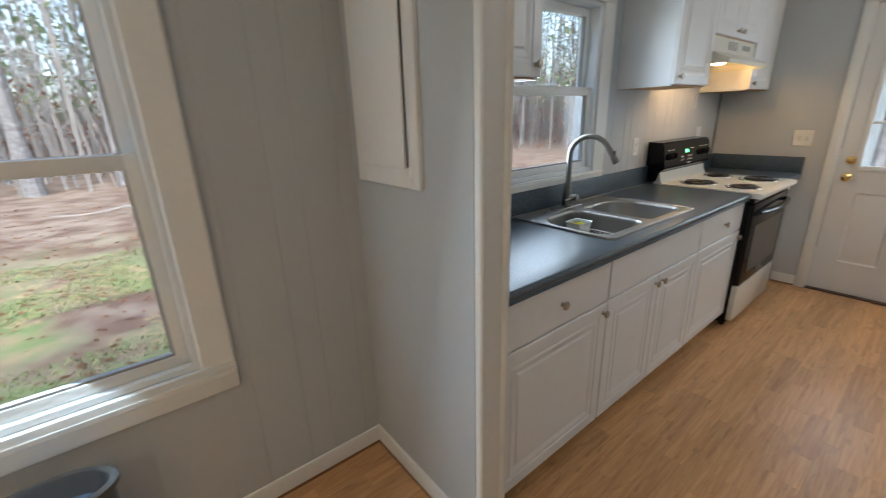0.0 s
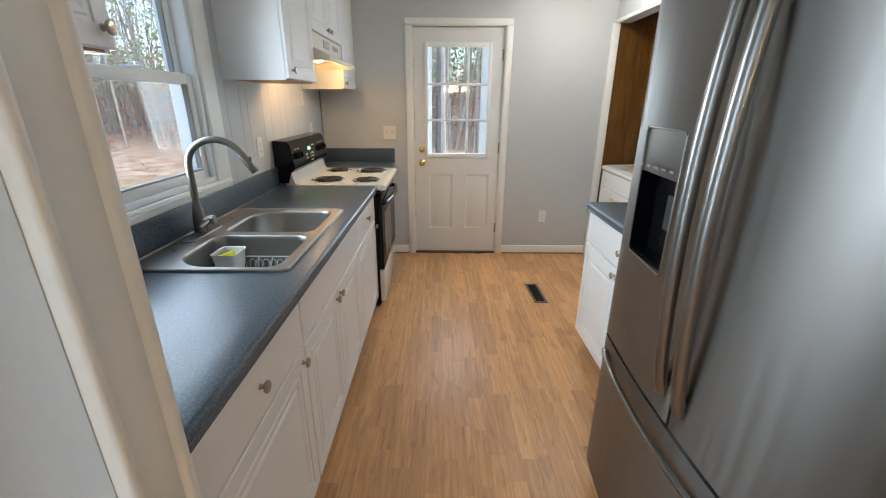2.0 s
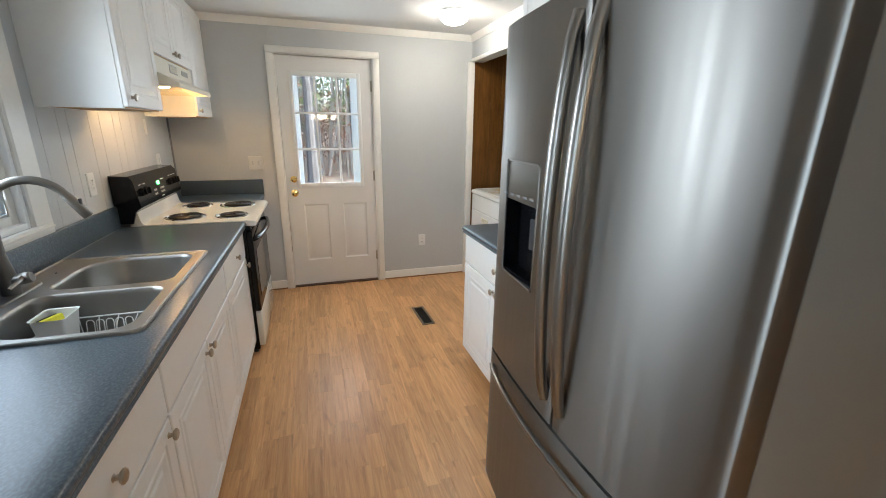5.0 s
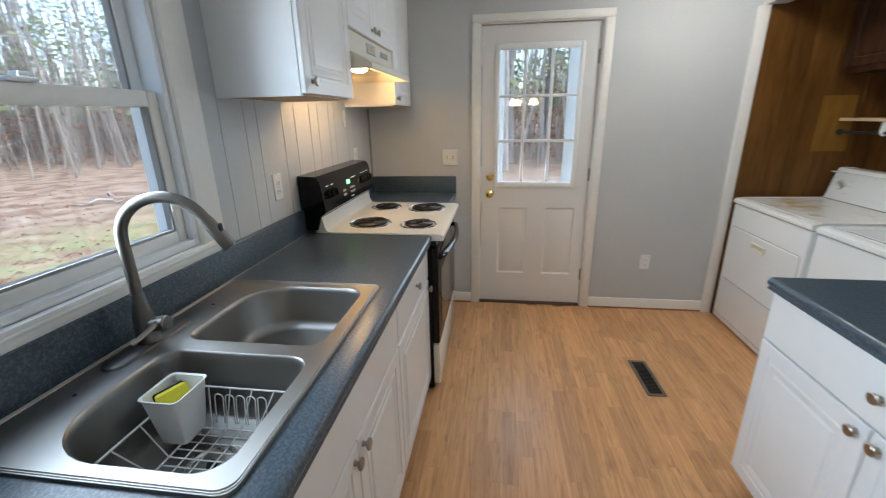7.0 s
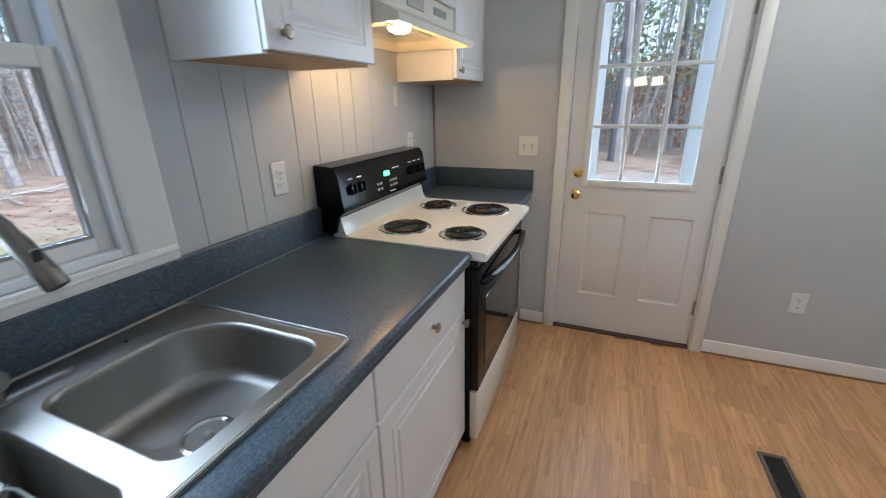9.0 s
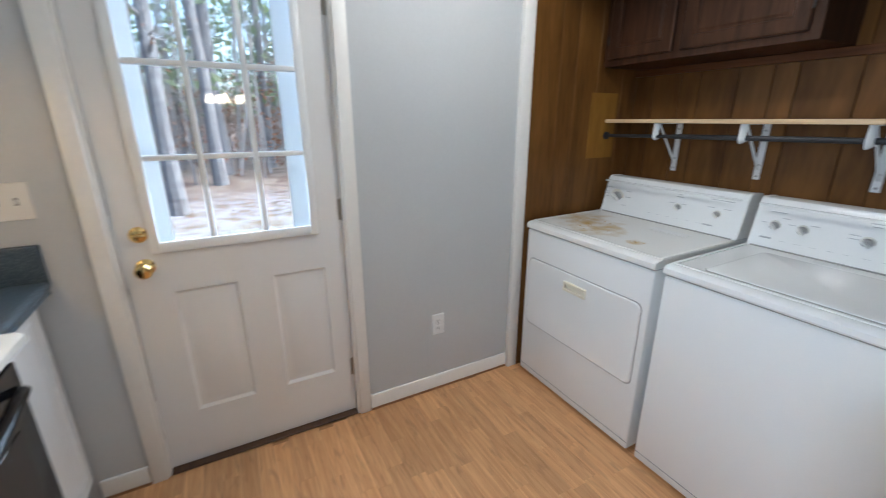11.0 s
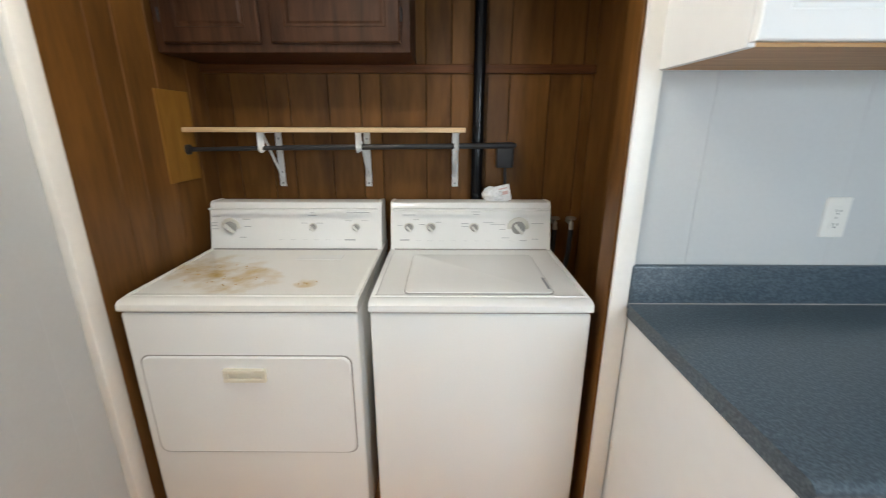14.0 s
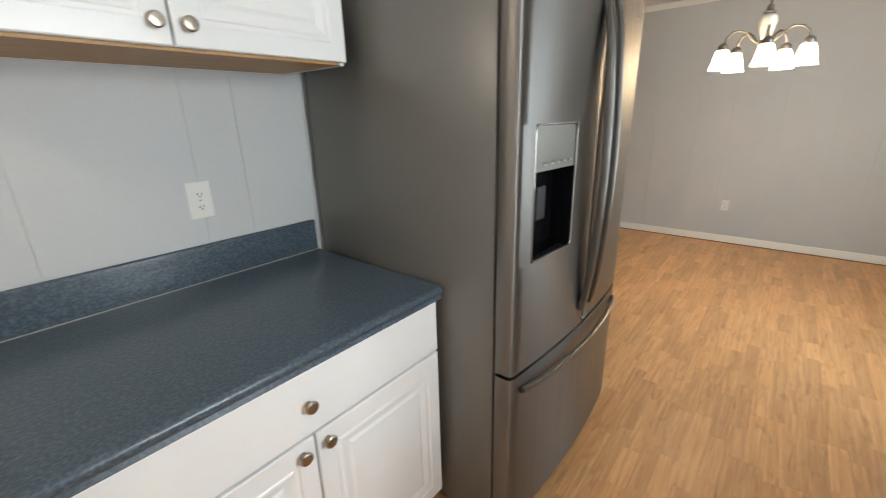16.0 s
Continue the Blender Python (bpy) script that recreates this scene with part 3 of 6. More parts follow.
box(bm, (OPEN_W - 0.05, SOUTH, 0), (OPEN_W + 0.008, SOUTH + 0.014, OPEN_TOP + 0.0), 0.004, 2)
solid("trim_alcove_side", bm, TRIM, "white painted casing beside the laundry alcove", "trim", "structure")
bm = B()
box(bm, (AL_E - 0.002, SOUTH - 0.02, 0), (EAST - 0.0005, SOUTH + 0.043, OPEN_TOP), 0.004, 2)
solid("trim_alcove_corner", bm, TRIM, "white painted corner strip beside the laundry alcove", "trim", "structure")
bm = B()
box(bm, (OPEN_W - 0.05, SOUTH, OPEN_TOP), (EAST, SOUTH + 0.014, OPEN_TOP + 0.03), 0.004, 2)
solid("trim_alcove_top", bm, TRIM, "white painted strip over the laundry alcove", "trim", "structure")
# floor base, ceilings
bm = B()
box(bm, (WEST - T, SOUTH - T, -0.12), (EAST + T, NORTH + T, -0.008))
box(bm, (WEST - T, UNSEEN_SOUTH - T, -0.12), (0.74 + T, SOUTH - T, -0.008))
box(bm, (AL_W - T, AL_S - T, -0.12), (EAST + T, SOUTH - T, -0.008))
floor_base = solid("floor", bm, SUBFLOOR, "oak laminate strip floor", "floor", "structure", smooth=0)
bm = B()
box(bm, (WING0, AL_S - T, CEIL), (EAST + T, NORTH + T, CEIL + 0.3))
solid("ceiling", bm, CEILING, "off-white flat kitchen ceiling", "ceiling", "structure", smooth=0)
bm = B()
box(bm, (WEST - T, UNSEEN_SOUTH - T, DINE_CEIL), (WING0, NORTH + T, DINE_CEIL + 0.15))
solid("ceiling_dining", bm, CEILING, "off-white flat dining room ceiling", "ceiling", "structure", smooth=0)


def run(name, length, prof, m, mat, label, category="trim"):
    """A moulding: a (depth, height) profile along local x; depth goes out from the wall."""
    bm = B()
    prism(bm, [(-d, z) for d, z in prof], 0, length, "x", m)
    return solid(name, bm, mat, label, category, "structure")


BASE = [(0, 0.012), (0.011, 0.012), (0.011, 0.07), (0.007, 0.082), (0.002, 0.085), (0, 0.085)]
QUARTER = [(0, 0), (0.014, 0), (0.013, 0.006), (0.011, 0.012), (0, 0.012)]
CROWN = [(0, -0.05), (0.006, -0.05), (0.012, -0.04), (0.03, -0.015), (0.034, 0), (0, 0)]
runs = [("north", face(WEST, NORTH, 0), WING0 - WEST), ("wing", face(WING0, NORTH, 0, -90), NORTH - WING_END - 0.04), ("east", face(EAST, -0.16, 0, -90), 0.86), ("east_corner", face(EAST, 0.925, 0, -90), 0.155), ("west", face(WEST, UNSEEN_SOUTH, 0, 90), NORTH - UNSEEN_SOUTH), ("living", face(0.74, UNSEEN_SOUTH, 0, 180), 0.74 - WEST)]
for n, m, ln in runs:
    run("baseboard_" + n, ln, BASE, m, TRIM, "white painted baseboard", "baseboard")
    run("shoe_" + n, ln, QUARTER, m, SHOE, "brown wood strip at the foot of the baseboard", "trim")
run("crown_east", NORTH - SOUTH, CROWN, pose(EAST, NORTH, CEIL, 0, 0, -90), TRIM, "cream painted crown moulding")
run("crown_south", EAST - WING0, CROWN, pose(EAST, SOUTH, CEIL, 0, 0, 180), TRIM, "cream painted crown moulding")
run("crown_west", NORTH - UNSEEN_SOUTH, CROWN, pose(WEST, UNSEEN_SOUTH, DINE_CEIL, 0, 0, 90), TRIM, "cream painted crown moulding")
bm = B()
box(bm, (EAST - 0.012, NORTH - 0.012, 1.03), (EAST, NORTH, 1.53), 0.003)
solid("trim_corner", bm, PRINT, "thin dark corner bead behind the stove", "trim", "structure")


# ---- windows ----
def window(name, hole, casing, label, apron):
    x0, x1, z0, z1 = hole
    w = thing(name, (0.5 * (x0 + x1), NORTH, z0), label, "window", kind="structure")
    y = NORTH
    for side in range(4):
        bm = B()
        o = casing
        if side < 2:
            a, b = (x0 - o, x0) if side == 0 else (x1, x1 + o)
            inner = b if side == 0 else a
            s = 1 if side == 0 else -1
            prof = [(a, y), (a, y - 0.018), (a + 0.006, y - 0.022), (b - 0.030, y - 0.016), (b - 0.006, y - 0.014), (b, y - 0.008), (b, y)] if side == 0 else [(b, y), (b, y - 0.018), (b - 0.006, y - 0.022), (a + 0.030, y - 0.016), (a + 0.006, y - 0.014), (a, y - 0.008), (a, y)]
            prism(bm, prof, z0, z1, "z")
        else:
            za, zb = (z1, z1 + o) if side == 2 else (z0 - apron, z0)
            box(bm, (x0 - o, y - 0.021, za), (x1 + o, y, zb), 0.004, 2)
            if side == 3:
                box(bm, (x0 - o, y - 0.026, za + 0.55 * (zb - za)), (x1 + o, y - 0.0205, za + 0.75 * (zb - za)), 0.002)
        part("casing", bm, TRIM, w)
    # jamb lining
    bm = B()
    t = 0.02
    for lo, hi in (((x0, y, z0), (x0 + t, y + T, z1)), ((x1 - t, y, z0), (x1, y + T, z1)), ((x0 + t, y, z1 - t), (x1 - t, y + T, z1)), ((x0 + t, y, z0), (x1 - t, y + T, z0 + 0.022))):
        box(bm, lo, hi, 0.002)
    part("window_frame", bm, VINYL, w)
    mid = 0.5 * (z0 + z1)
    a, b = x0 + t, x1 - t
    for k, (za, zb, ya) in enumerate(((z0 + 0.022, mid + 0.022, y + 0.022), (mid - 0.022, z1 - t, y + 0.062))):
        bm = B()
        s = 0.036
        yb = ya + 0.034
        for lo, hi in (((a, ya, za), (a + s, yb, zb)), ((b - s, ya, za), (b, yb, zb)), ((a + s, ya, za), (b - s, yb, za + 0.036)), ((a + s, ya, zb - 0.044), (b - s, yb, zb))):
            box(bm, lo, hi, 0.004, 2)
        sash = part("sash", bm, TRIM if k == 0 else VINYL, w)
        bm = B()
        box(bm, (a + s - 0.004, ya + 0.014, za + 0.032), (b - s + 0.004, ya + 0.018, zb - 0.04))
        pane = part("pane", bm, GLASS, sash, smooth=0)
        pane.visible_shadow = False
        bm = B()
        e = 0.008
        for lo, hi in (((a + s, ya + 0.006, za + 0.036), (a + s + e, ya + 0.026, zb - 0.044)), ((b - s - e, ya + 0.006, za + 0.036), (b - s, ya + 0.026, zb - 0.044)), ((a + s + e, ya + 0.006, za + 0.036), (b - s - e, ya + 0.026, za + 0.036 + e))):
            box(bm, lo, hi)
        part("glazing_bead", bm, GREY_PLASTIC, sash)
    bm = B()
    box(bm, (0.5 * (a + b) - 0.03, y + 0.005, mid + 0.022), (0.5 * (a + b) + 0.03, y + 0.05, mid + 0.032), 0.003)
    box(bm, (0.5 * (a + b) - 0.012, y + 0.0, mid + 0.032), (0.5 * (a + b) + 0.02, y + 0.03, mid + 0.042), 0.003)
    part("sash_lock", bm, VINYL, w)
    # exterior blue-white blind stop
    bm = B()
    box(bm, (x0 - 0.05, y + T, z0 - 0.05), (x0, y + T + 0.02, z1 + 0.05))
    box(bm, (x1, y + T, z0 - 0.05), (x1 + 0.05, y + T + 0.02, z1 + 0.05))
    box(bm, (x0, y + T, z0 - 0.05), (x1, y + T + 0.02, z0))
    box(bm, (x0, y + T, z1), (x1, y + T + 0.02, z1 + 0.05))
    part("outer_trim", bm, VINYL, w)
    return w


window("window_1", KITCHEN_WINDOW, 0.105, "white double-hung window with cream casing over the sink", 0.044)
window("window_2", DINING_WINDOW, 0.10, "white double-hung dining window with cream casing", 0.10)


# ---- back door ----
def back_door():
    y0, y1, z1 = -0.09, 0.70, 2.045
    f = lambda: face(EAST, 0, 0, -90)  # local x is -y of the world
    d = thing("door_1", (EAST, 0.5 * (y0 + y1), 0), "closed white steel back door with nine panes", "door", kind="structure")
    L, R = -y1, -y0
    gl, gr, gb, gt = -0.585, -0.03, 0.975, 1.90
    # slab round the light, with two raised panels below it
    bm = B()
    fy, by = 0.03, 0.074
    for a, b, c, e in cut_rects(L, R, 0.014, z1, [(gl, gr, gb, gt), (-0.565, -0.345, 0.255, 0.79), (-0.215, 0.005, 0.255, 0.79)]):
        box(bm, (a, fy, c), (b, by, e), m=f())
    slab = part("slab", bm, TRIM_DOOR, d, smooth=0)
    for a in (-0.565, -0.215):
        bm = B()
        raised(bm, 0.22, 0.535, [(0, 0), (0.012, 0.009), (0.02, 0.009), (0.045, 0.001)], 0.04, f() @ Matrix.Translation((a, fy, 0.255)))
        part("door_panel", bm, TRIM_DOOR, d)
    # moulded frame of the light
    bm = B()
    o = 0.028
    for lo, hi in (((gl - o + 0.008, fy - 0.012, gb - o), (gl + 0.012, fy, gt + o)), ((gr - 0.012, fy - 0.012, gb - o), (gr + o - 0.008, fy, gt + o)), ((gl + 0.012, fy - 0.012, gt - 0.012), (gr - 0.012, fy, gt + o)), ((gl + 0.012, fy - 0.012, gb - o), (gr - 0.012, fy, gb + 0.012))):
        box(bm, lo, hi, 0.005, 2, m=f())
    part("light_frame", bm, VINYL, d)
    pw, ph = (gr - gl) / 3, (gt - gb) / 3
    for k in (1, 2):
        bm = B()
        box(bm, (gl + k * pw - 0.009, fy - 0.006, gb + 0.012), (gl + k * pw + 0.009, fy + 0.014, gt - 0.012), 0.004, 2, m=f())
        part("muntin", bm, VINYL, d)
        for j in range(3):
            bm = B()
            box(bm, (gl + j * pw + 0.009, fy - 0.006, gb + k * ph - 0.009), (gl + (j + 1) * pw - 0.009, fy + 0.013, gb + k * ph + 0.009), 0.004, 2, m=f())
            part("muntin", bm, VINYL, d)
    bm = B()
    box(bm, (gl + 0.002, fy + 0.018, gb + 0.002), (gr - 0.002, fy + 0.022, gt - 0.002), m=f())
    pane = part("pane", bm, GLASS, d, smooth=0)
    pane.visible_shadow = False
    for k in (1, 2):
        bm = B()
        box(bm, (gl + k * pw - 0.009, fy + 0.026, gb + 0.002), (gl + k * pw + 0.009, fy + 0.04, gt - 0.002), 0.004, 2, m=f())
        part("muntin", bm, VINYL, d)
        for j in range(3):
            bm = B()
            box(bm, (gl + j * pw + 0.009, fy + 0.026, gb + k * ph - 0.009), (gl + (j + 1) * pw - 0.009, fy + 0.039, gb + k * ph + 0.009), 0.004, 2, m=f())
            part("muntin", bm, VINYL, d)
    # knob and deadbolt
    for z, kind in ((0.90, "door_knob"), (1.022, "deadbolt")):
        bm = B()
        m = f() @ pose(-0.632, fy, z, 90, 0, 0)
        if kind == "door_knob":
            lathe(bm, [(0.031, 0), (0.031, 0.004), (0.026, 0.009), (0.012, 0.012), (0.011, 0.03), (0.02, 0.036), (0.027, 0.046), (0.028, 0.056), (0.022, 0.066), (0.008, 0.069)], m)
        else:
            lathe(bm, [(0.029, 0), (0.029, 0.006), (0.024, 0.012), (0.02, 0.014)], m)
            box(bm, (-0.018, -0.005, 0.014), (0.018, 0.005, 0.03), 0.003, m=m)
        part(kind, bm, BRASS, d, "polished brass " + kind.replace("_", " "))
    # hinges
    for z in (0.26, 1.04, 1.83):
        bm = B()
        lathe(bm, [(0.006, -0.05), (0.006, 0.05)], f() @ pose(R + 0.006, fy - 0.004, z), 8)
        box(bm, (R - 0.012, fy - 0.002, z - 0.045), (R + 0.014, fy + 0.001, z + 0.045), m=f())
        part("hinge", bm, BRONZE, d)
    # jamb, stop, casing, threshold
    bm = B()
    hy0, hy1, hz = DOOR[0], DOOR[1], DOOR[3]
    box(bm, (-hy1, 0.0, 0), (L - 0.002, T, hz), m=f())
    box(bm, (R + 0.002, 0.0, 0), (-hy0, T, hz), m=f())
    box(bm, (L - 0.002, 0.0, z1 + 0.003), (R + 0.002, T, hz), m=f())
    part("jamb", bm, TRIM, d)
    # mirror-bright strips put the line of light on the latch-side door edge
    bm = B()
    box(bm, (L - 0.0015, fy - 0.004, 0.35), (L + 0.003, fy + 0.02, 0.83), m=f())
    box(bm, (L - 0.0015, fy - 0.004, 1.10), (L + 0.003, fy + 0.02, 1.80), m=f())
    part("light_line_strip", bm, CHROME, d, "weather strip made chrome for the bright light line at the door's edge")
    for lo, hi in (((-hy1 - 0.052, -0.016, 0), (-hy1 + 0.004, 0, hz)), ((-hy0 - 0.004, -0.016, 0), (-hy0 + 0.052, 0, hz)), ((-hy1 - 0.052, -0.016, hz), (-hy0 + 0.052, 0, hz + 0.052))):
        bm = B()
        box(bm, lo, hi, 0.005, 2, m=f())
        part("casing", bm, TRIM, d)
    bm = B()
    box(bm, (L - 0.003, -0.004, 0.0), (R + 0.003, T, 0.011), 0.004, m=f())
    part("threshold", bm, THRESHOLD, d, "dark brown wooden threshold")


TRIM_DOOR = material("white_door_paint", (0.78, 0.77, 0.75), 0.4, spread=0.02, scale=3, grain=160, bump=0.06)
back_door()


STORM = material("backlit_storm_door_white", (0.80, 0.82, 0.83), 0.4, spread=0.02)
# glow put into the frame colour, so its shaded inner side looks daylit
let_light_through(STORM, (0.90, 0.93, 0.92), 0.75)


def storm_door():
    """A glazed outer door close behind the back door."""
    d = thing("door_2", (EAST + 0.14, 0.305, 0), "closed white storm door outside the back door", "door", kind="structure")
    f = face(EAST, 0, 0, -90)
    a, b, g0, g1 = 0.128, 0.165, 0.125, 0.155
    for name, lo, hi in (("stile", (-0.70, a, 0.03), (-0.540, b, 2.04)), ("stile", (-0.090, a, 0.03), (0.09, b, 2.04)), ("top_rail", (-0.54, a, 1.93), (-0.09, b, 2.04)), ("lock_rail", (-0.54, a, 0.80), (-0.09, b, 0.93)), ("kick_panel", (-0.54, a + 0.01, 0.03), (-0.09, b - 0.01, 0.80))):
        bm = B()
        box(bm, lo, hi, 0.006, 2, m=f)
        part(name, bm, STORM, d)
    bm = B()
    box(bm, (-0.54, 0.144, 0.93), (-0.09, 0.148, 1.93), m=f)
    pane = part("pane", bm, GLASS, d, smooth=0)
    pane.visible_shadow = False


storm_door()


# ---- cabinets ----
def knob(parent, m):
    bm = B()
    lathe(bm, [(0.009, 0), (0.0065, 0.003), (0.006, 0.010), (0.014, 0.014), (0.0165, 0.017), (0.0165, 0.020), (0.013, 0.023), (0.004, 0.0238)], m @ pose(0, 0, 0, 90, 0, 0), 16)
    return part("knob", bm, KNOB, parent, "brushed nickel knob")


DOOR_STEPS = [(0.0, 0.003), (0.003, 0.0), (0.048, 0.0), (0.052, 0.004), (0.060, 0.004), (0.064, 0.0015), (0.070, 0.0015), (0.088, 0.0062), (0.092, 0.0062), (0.100, 0.002)]
DRAWER_STEPS = [(0.0, 0.004), (0.002, 0.001), (0.006, 0.0), (0.012, 0.0)]


def front(cab, kind, x0, x1, z0, z1, m, knobs=()):
    """A door or drawer front in the cabinet's local frame, 19 mm proud of its face."""
    bm = B()
    raised(bm, x1 - x0, z1 - z0, DOOR_STEPS if kind == "cabinet_door" else DRAWER_STEPS, 0.019, m @ Matrix.Translation((x0, -0.019, z0)))
    p = part(kind, bm, CABINET, cab, smooth=12)
    for kx, kz in knobs:
        knob(p, m @ Matrix.Translation((kx, -0.019, kz)))
    return p


def base_cabinet(w, depth, m, loc, label, fronts, group="", open_top=False):
    c = thing("base_cabinet", loc, label, "cabinet", group)
    bm = B()
    if open_top:
        for lo, hi in (((0, 0, 0.10), (0.016, depth, 0.868)), ((w - 0.016, 0, 0.10), (w, depth, 0.868)), ((0.016, 0, 0.10), (w - 0.016, 0.018, 0.868)), ((0.016, depth - 0.01, 0.10), (w - 0.016, depth, 0.868)), ((0.016, 0.018, 0.10), (w - 0.016, depth - 0.01, 0.116))):
            bm = B()
            box(bm, lo, hi, m=m)
            part("body_panel", bm, CABINET, c)
    else:
        box(bm, (0, 0, 0.10), (w, depth, 0.868), 0.001, m=m)
        part("body", bm, CABINET, c)
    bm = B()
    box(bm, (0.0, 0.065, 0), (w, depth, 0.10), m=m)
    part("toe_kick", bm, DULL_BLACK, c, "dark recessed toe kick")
    for kind, a, b, z0, z1, kn in fronts:
        front(c, kind, a, b, z0, z1, m, kn)
    return c


def wall_cabinet(w, depth, z0, z1, m, loc, label, fronts, group=""):
    c = thing("wall_cabinet", loc, label, "cabinet", group)
    bm = B()
    for lo, hi in (((0, 0, z0), (0.016, depth, z1)), ((w - 0.016, 0, z0), (w, depth, z1)), ((0.016, 0, z0 + 0.0135), (w - 0.016, 0.018, z0 + 0.035)), ((0.016, depth - 0.008, z0), (w - 0.016, depth, z1 - 0.03)), ((0.016, 0, z1 - 0.03), (w - 0.016, depth, z1))):
        bm = B()
        box(bm, lo, hi, 0.0008, m=m)
        part("body_panel", bm, CABINET, c)
    bm = B()
    box(bm, (0.0165, 0.001, z0 + 0.001), (w - 0.0165, depth - 0.009, z0 + 0.013), m=m)
    part("bottom_panel", bm, RAW, c, "raw orange-brown wood underside")
    for kind, a, b, za, zb, kn in fronts:
        front(c, kind, a, b, za, zb, m, kn)
    return c


NF = 0.924  # face of the sink run
m = face(0.958, NF, 0)
base_cabinet(0.640, NORTH - NF, m, (1.28, 1.2, 0), "white base cabinet with one drawer over a door", [("drawer", 0.004, 0.632, 0.69, 0.862, [(0.32, 0.775)]), ("cabinet_door", 0.004, 0.632, 0.107, 0.682, [(0.605, 0.643)])], "sink run")
m = face(1.598, NF, 0)
base_cabinet(0.895, NORTH - NF, m, (2.04, 1.2, 0), "white sink base cabinet with two doors", [("false_front", 0.003, 0.891, 0.69, 0.862, []), ("cabinet_door", 0.003, 0.4445, 0.107, 0.682, [(0.415, 0.643)]), ("cabinet_door", 0.450, 0.891, 0.107, 0.682, [(0.480, 0.643)])], "sink run", True)
m = face(2.493, NF, 0)
base_cabinet(0.637, NORTH - NF, m, (2.8, 1.2, 0), "white base cabinet with one drawer over a door", [("drawer", 0.004, 0.633, 0.69, 0.862, [(0.335, 0.775)]), ("cabinet_door", 0.004, 0.633, 0.107, 0.682, [(0.606, 0.643)])], "sink run")
m = face(3.915, 0.955, 0)
base_cabinet(EAST - 3.915 - 0.003, NORTH - 0.955, m, (4.1, 1.2, 0), "white filler cabinet in the corner beside the stove", [("cabinet_door", 0.004, 0.405, 0.107, 0.862, [])], "sink run")
SF = -0.409
m = face(2.690, SF, 0, 180)
base_cabinet(0.925, SF - SOUTH, m, (2.23, -0.72, 0), "white base cabinet with a wide drawer over two doors", [("drawer", 0.004, 0.921, 0.69, 0.862, [(0.457, 0.773)]), ("cabinet_door", 0.004, 0.4595, 0.107, 0.682, [(0.425, 0.648)]), ("cabinet_door", 0.4655, 0.921, 0.107, 0.682, [(0.494, 0.648)])], "fridge run")
UF = 1.229
DEP = NORTH - UF
wall_cabinet(0.528, DEP, 1.537, CEIL, face(0.966, UF, 0), (1.23, 1.4, 1.537), "white wall cabinet beside the sink window", [("cabinet_door", 0.003, 0.526, 1.545, 2.27, [(0.497, 1.588)])], "north wall cabinets")
wall_cabinet(0.470, DEP, 1.537, CEIL, face(2.635, UF, 0), (2.87, 1.4, 1.537), "white wall cabinet between window and hood", [("cabinet_door", 0.003, 0.467, 1.545, 2.27, [(0.055, 1.585)])], "north wall cabinets")
wall_cabinet(0.765, DEP, 1.83, CEIL, face(3.105, UF, 0), (3.49, 1.4, 1.83), "short white two-door wall cabinet over the hood", [("cabinet_door", 0.003, 0.380, 1.838, 2.27, [(0.345, 1.876)]), ("cabinet_door", 0.385, 0.762, 1.838, 2.27, [(0.418, 1.876)])], "north wall cabinets")
wall_cabinet(EAST - 3.87, DEP, 1.53, CEIL, face(3.87, UF, 0), (4.1, 1.4, 1.53), "white wall cabinet in the corner beside the hood", [("cabinet_door", 0.003, 0.457, 1.538, 2.27, [(0.045, 1.575)])], "north wall cabinets")
wall_cabinet(0.918, 0.325, 1.552, CEIL, face(2.707, SOUTH + 0.325, 0, 180), (2.25, -0.87, 1.552), "white two-door wall cabinet over the counter by the fridge", [("cabinet_door", 0.003, 0.4565, 1.560, 2.27, [(0.427, 1.605)]), ("cabinet_door", 0.4615, 0.915, 1.560, 2.27, [(0.492, 1.605)])], "south wall cabinets")


# ---- worktops ----
def nose(y_front, sgn, back):
    """A rolled front edge profile in (y, z)."""
    pts = [(back, 0.870), (y_front + sgn * 0.004, 0.870)]
    for k in range(7):
        a = radians(-60 + 150 * k / 6)
        pts.append((y_front + sgn * (0.016 - 0.016 * math.cos(a)), 0.895 + 0.016 * math.sin(a)))
    return pts + [(back, 0.911)]


SX0, SX1, SY0, SY1 = 1.672, 2.500, 0.958, 1.508
CT = 0.911


def cut_worktop(x_cuts, y_hole, y_back):
    """A worktop swept along x, with a hole between the middle x cuts."""
    prof = nose(0.883, 1, y_hole[0])[1:] + [(y_hole[1], CT), (y_back, CT), (y_back, 0.870)]
    bm = B()
    cols = [[bm.verts.new((x, y, z)) for y, z in prof] for x in x_cuts]
    hole = len(prof) - 4
    for k in range(len(x_cuts) - 1):
        for i in range(len(prof) - 1):
            if not (k == 1 and i == hole):
                bm.faces.new((cols[k][i], cols[k + 1][i], cols[k + 1][i + 1], cols[k][i + 1]))
    bm.faces.new(cols[0])
    bm.faces.new(cols[-1][::-1])
    return bm


bm = cut_worktop((0.957, SX0 + 0.012, SX1 - 0.012, 3.138), (SY0 + 0.012, SY1 - 0.012), NORTH - 0.02)
worktop = solid("worktop", bm, COUNTER, "dark slate-blue speckled laminate worktop with sink cut-out", "worktop", smooth=40)
bm = B()
box(bm, (0.957, NORTH - 0.0198, CT - 0.02), (3.138, NORTH, 1.033), 0.006, 3)
part("backsplash", bm, COUNTER, worktop)
bm = B()
prism(bm, nose(0.883, 1, NORTH - 0.02), 3.905, EAST - 0.02, "x")
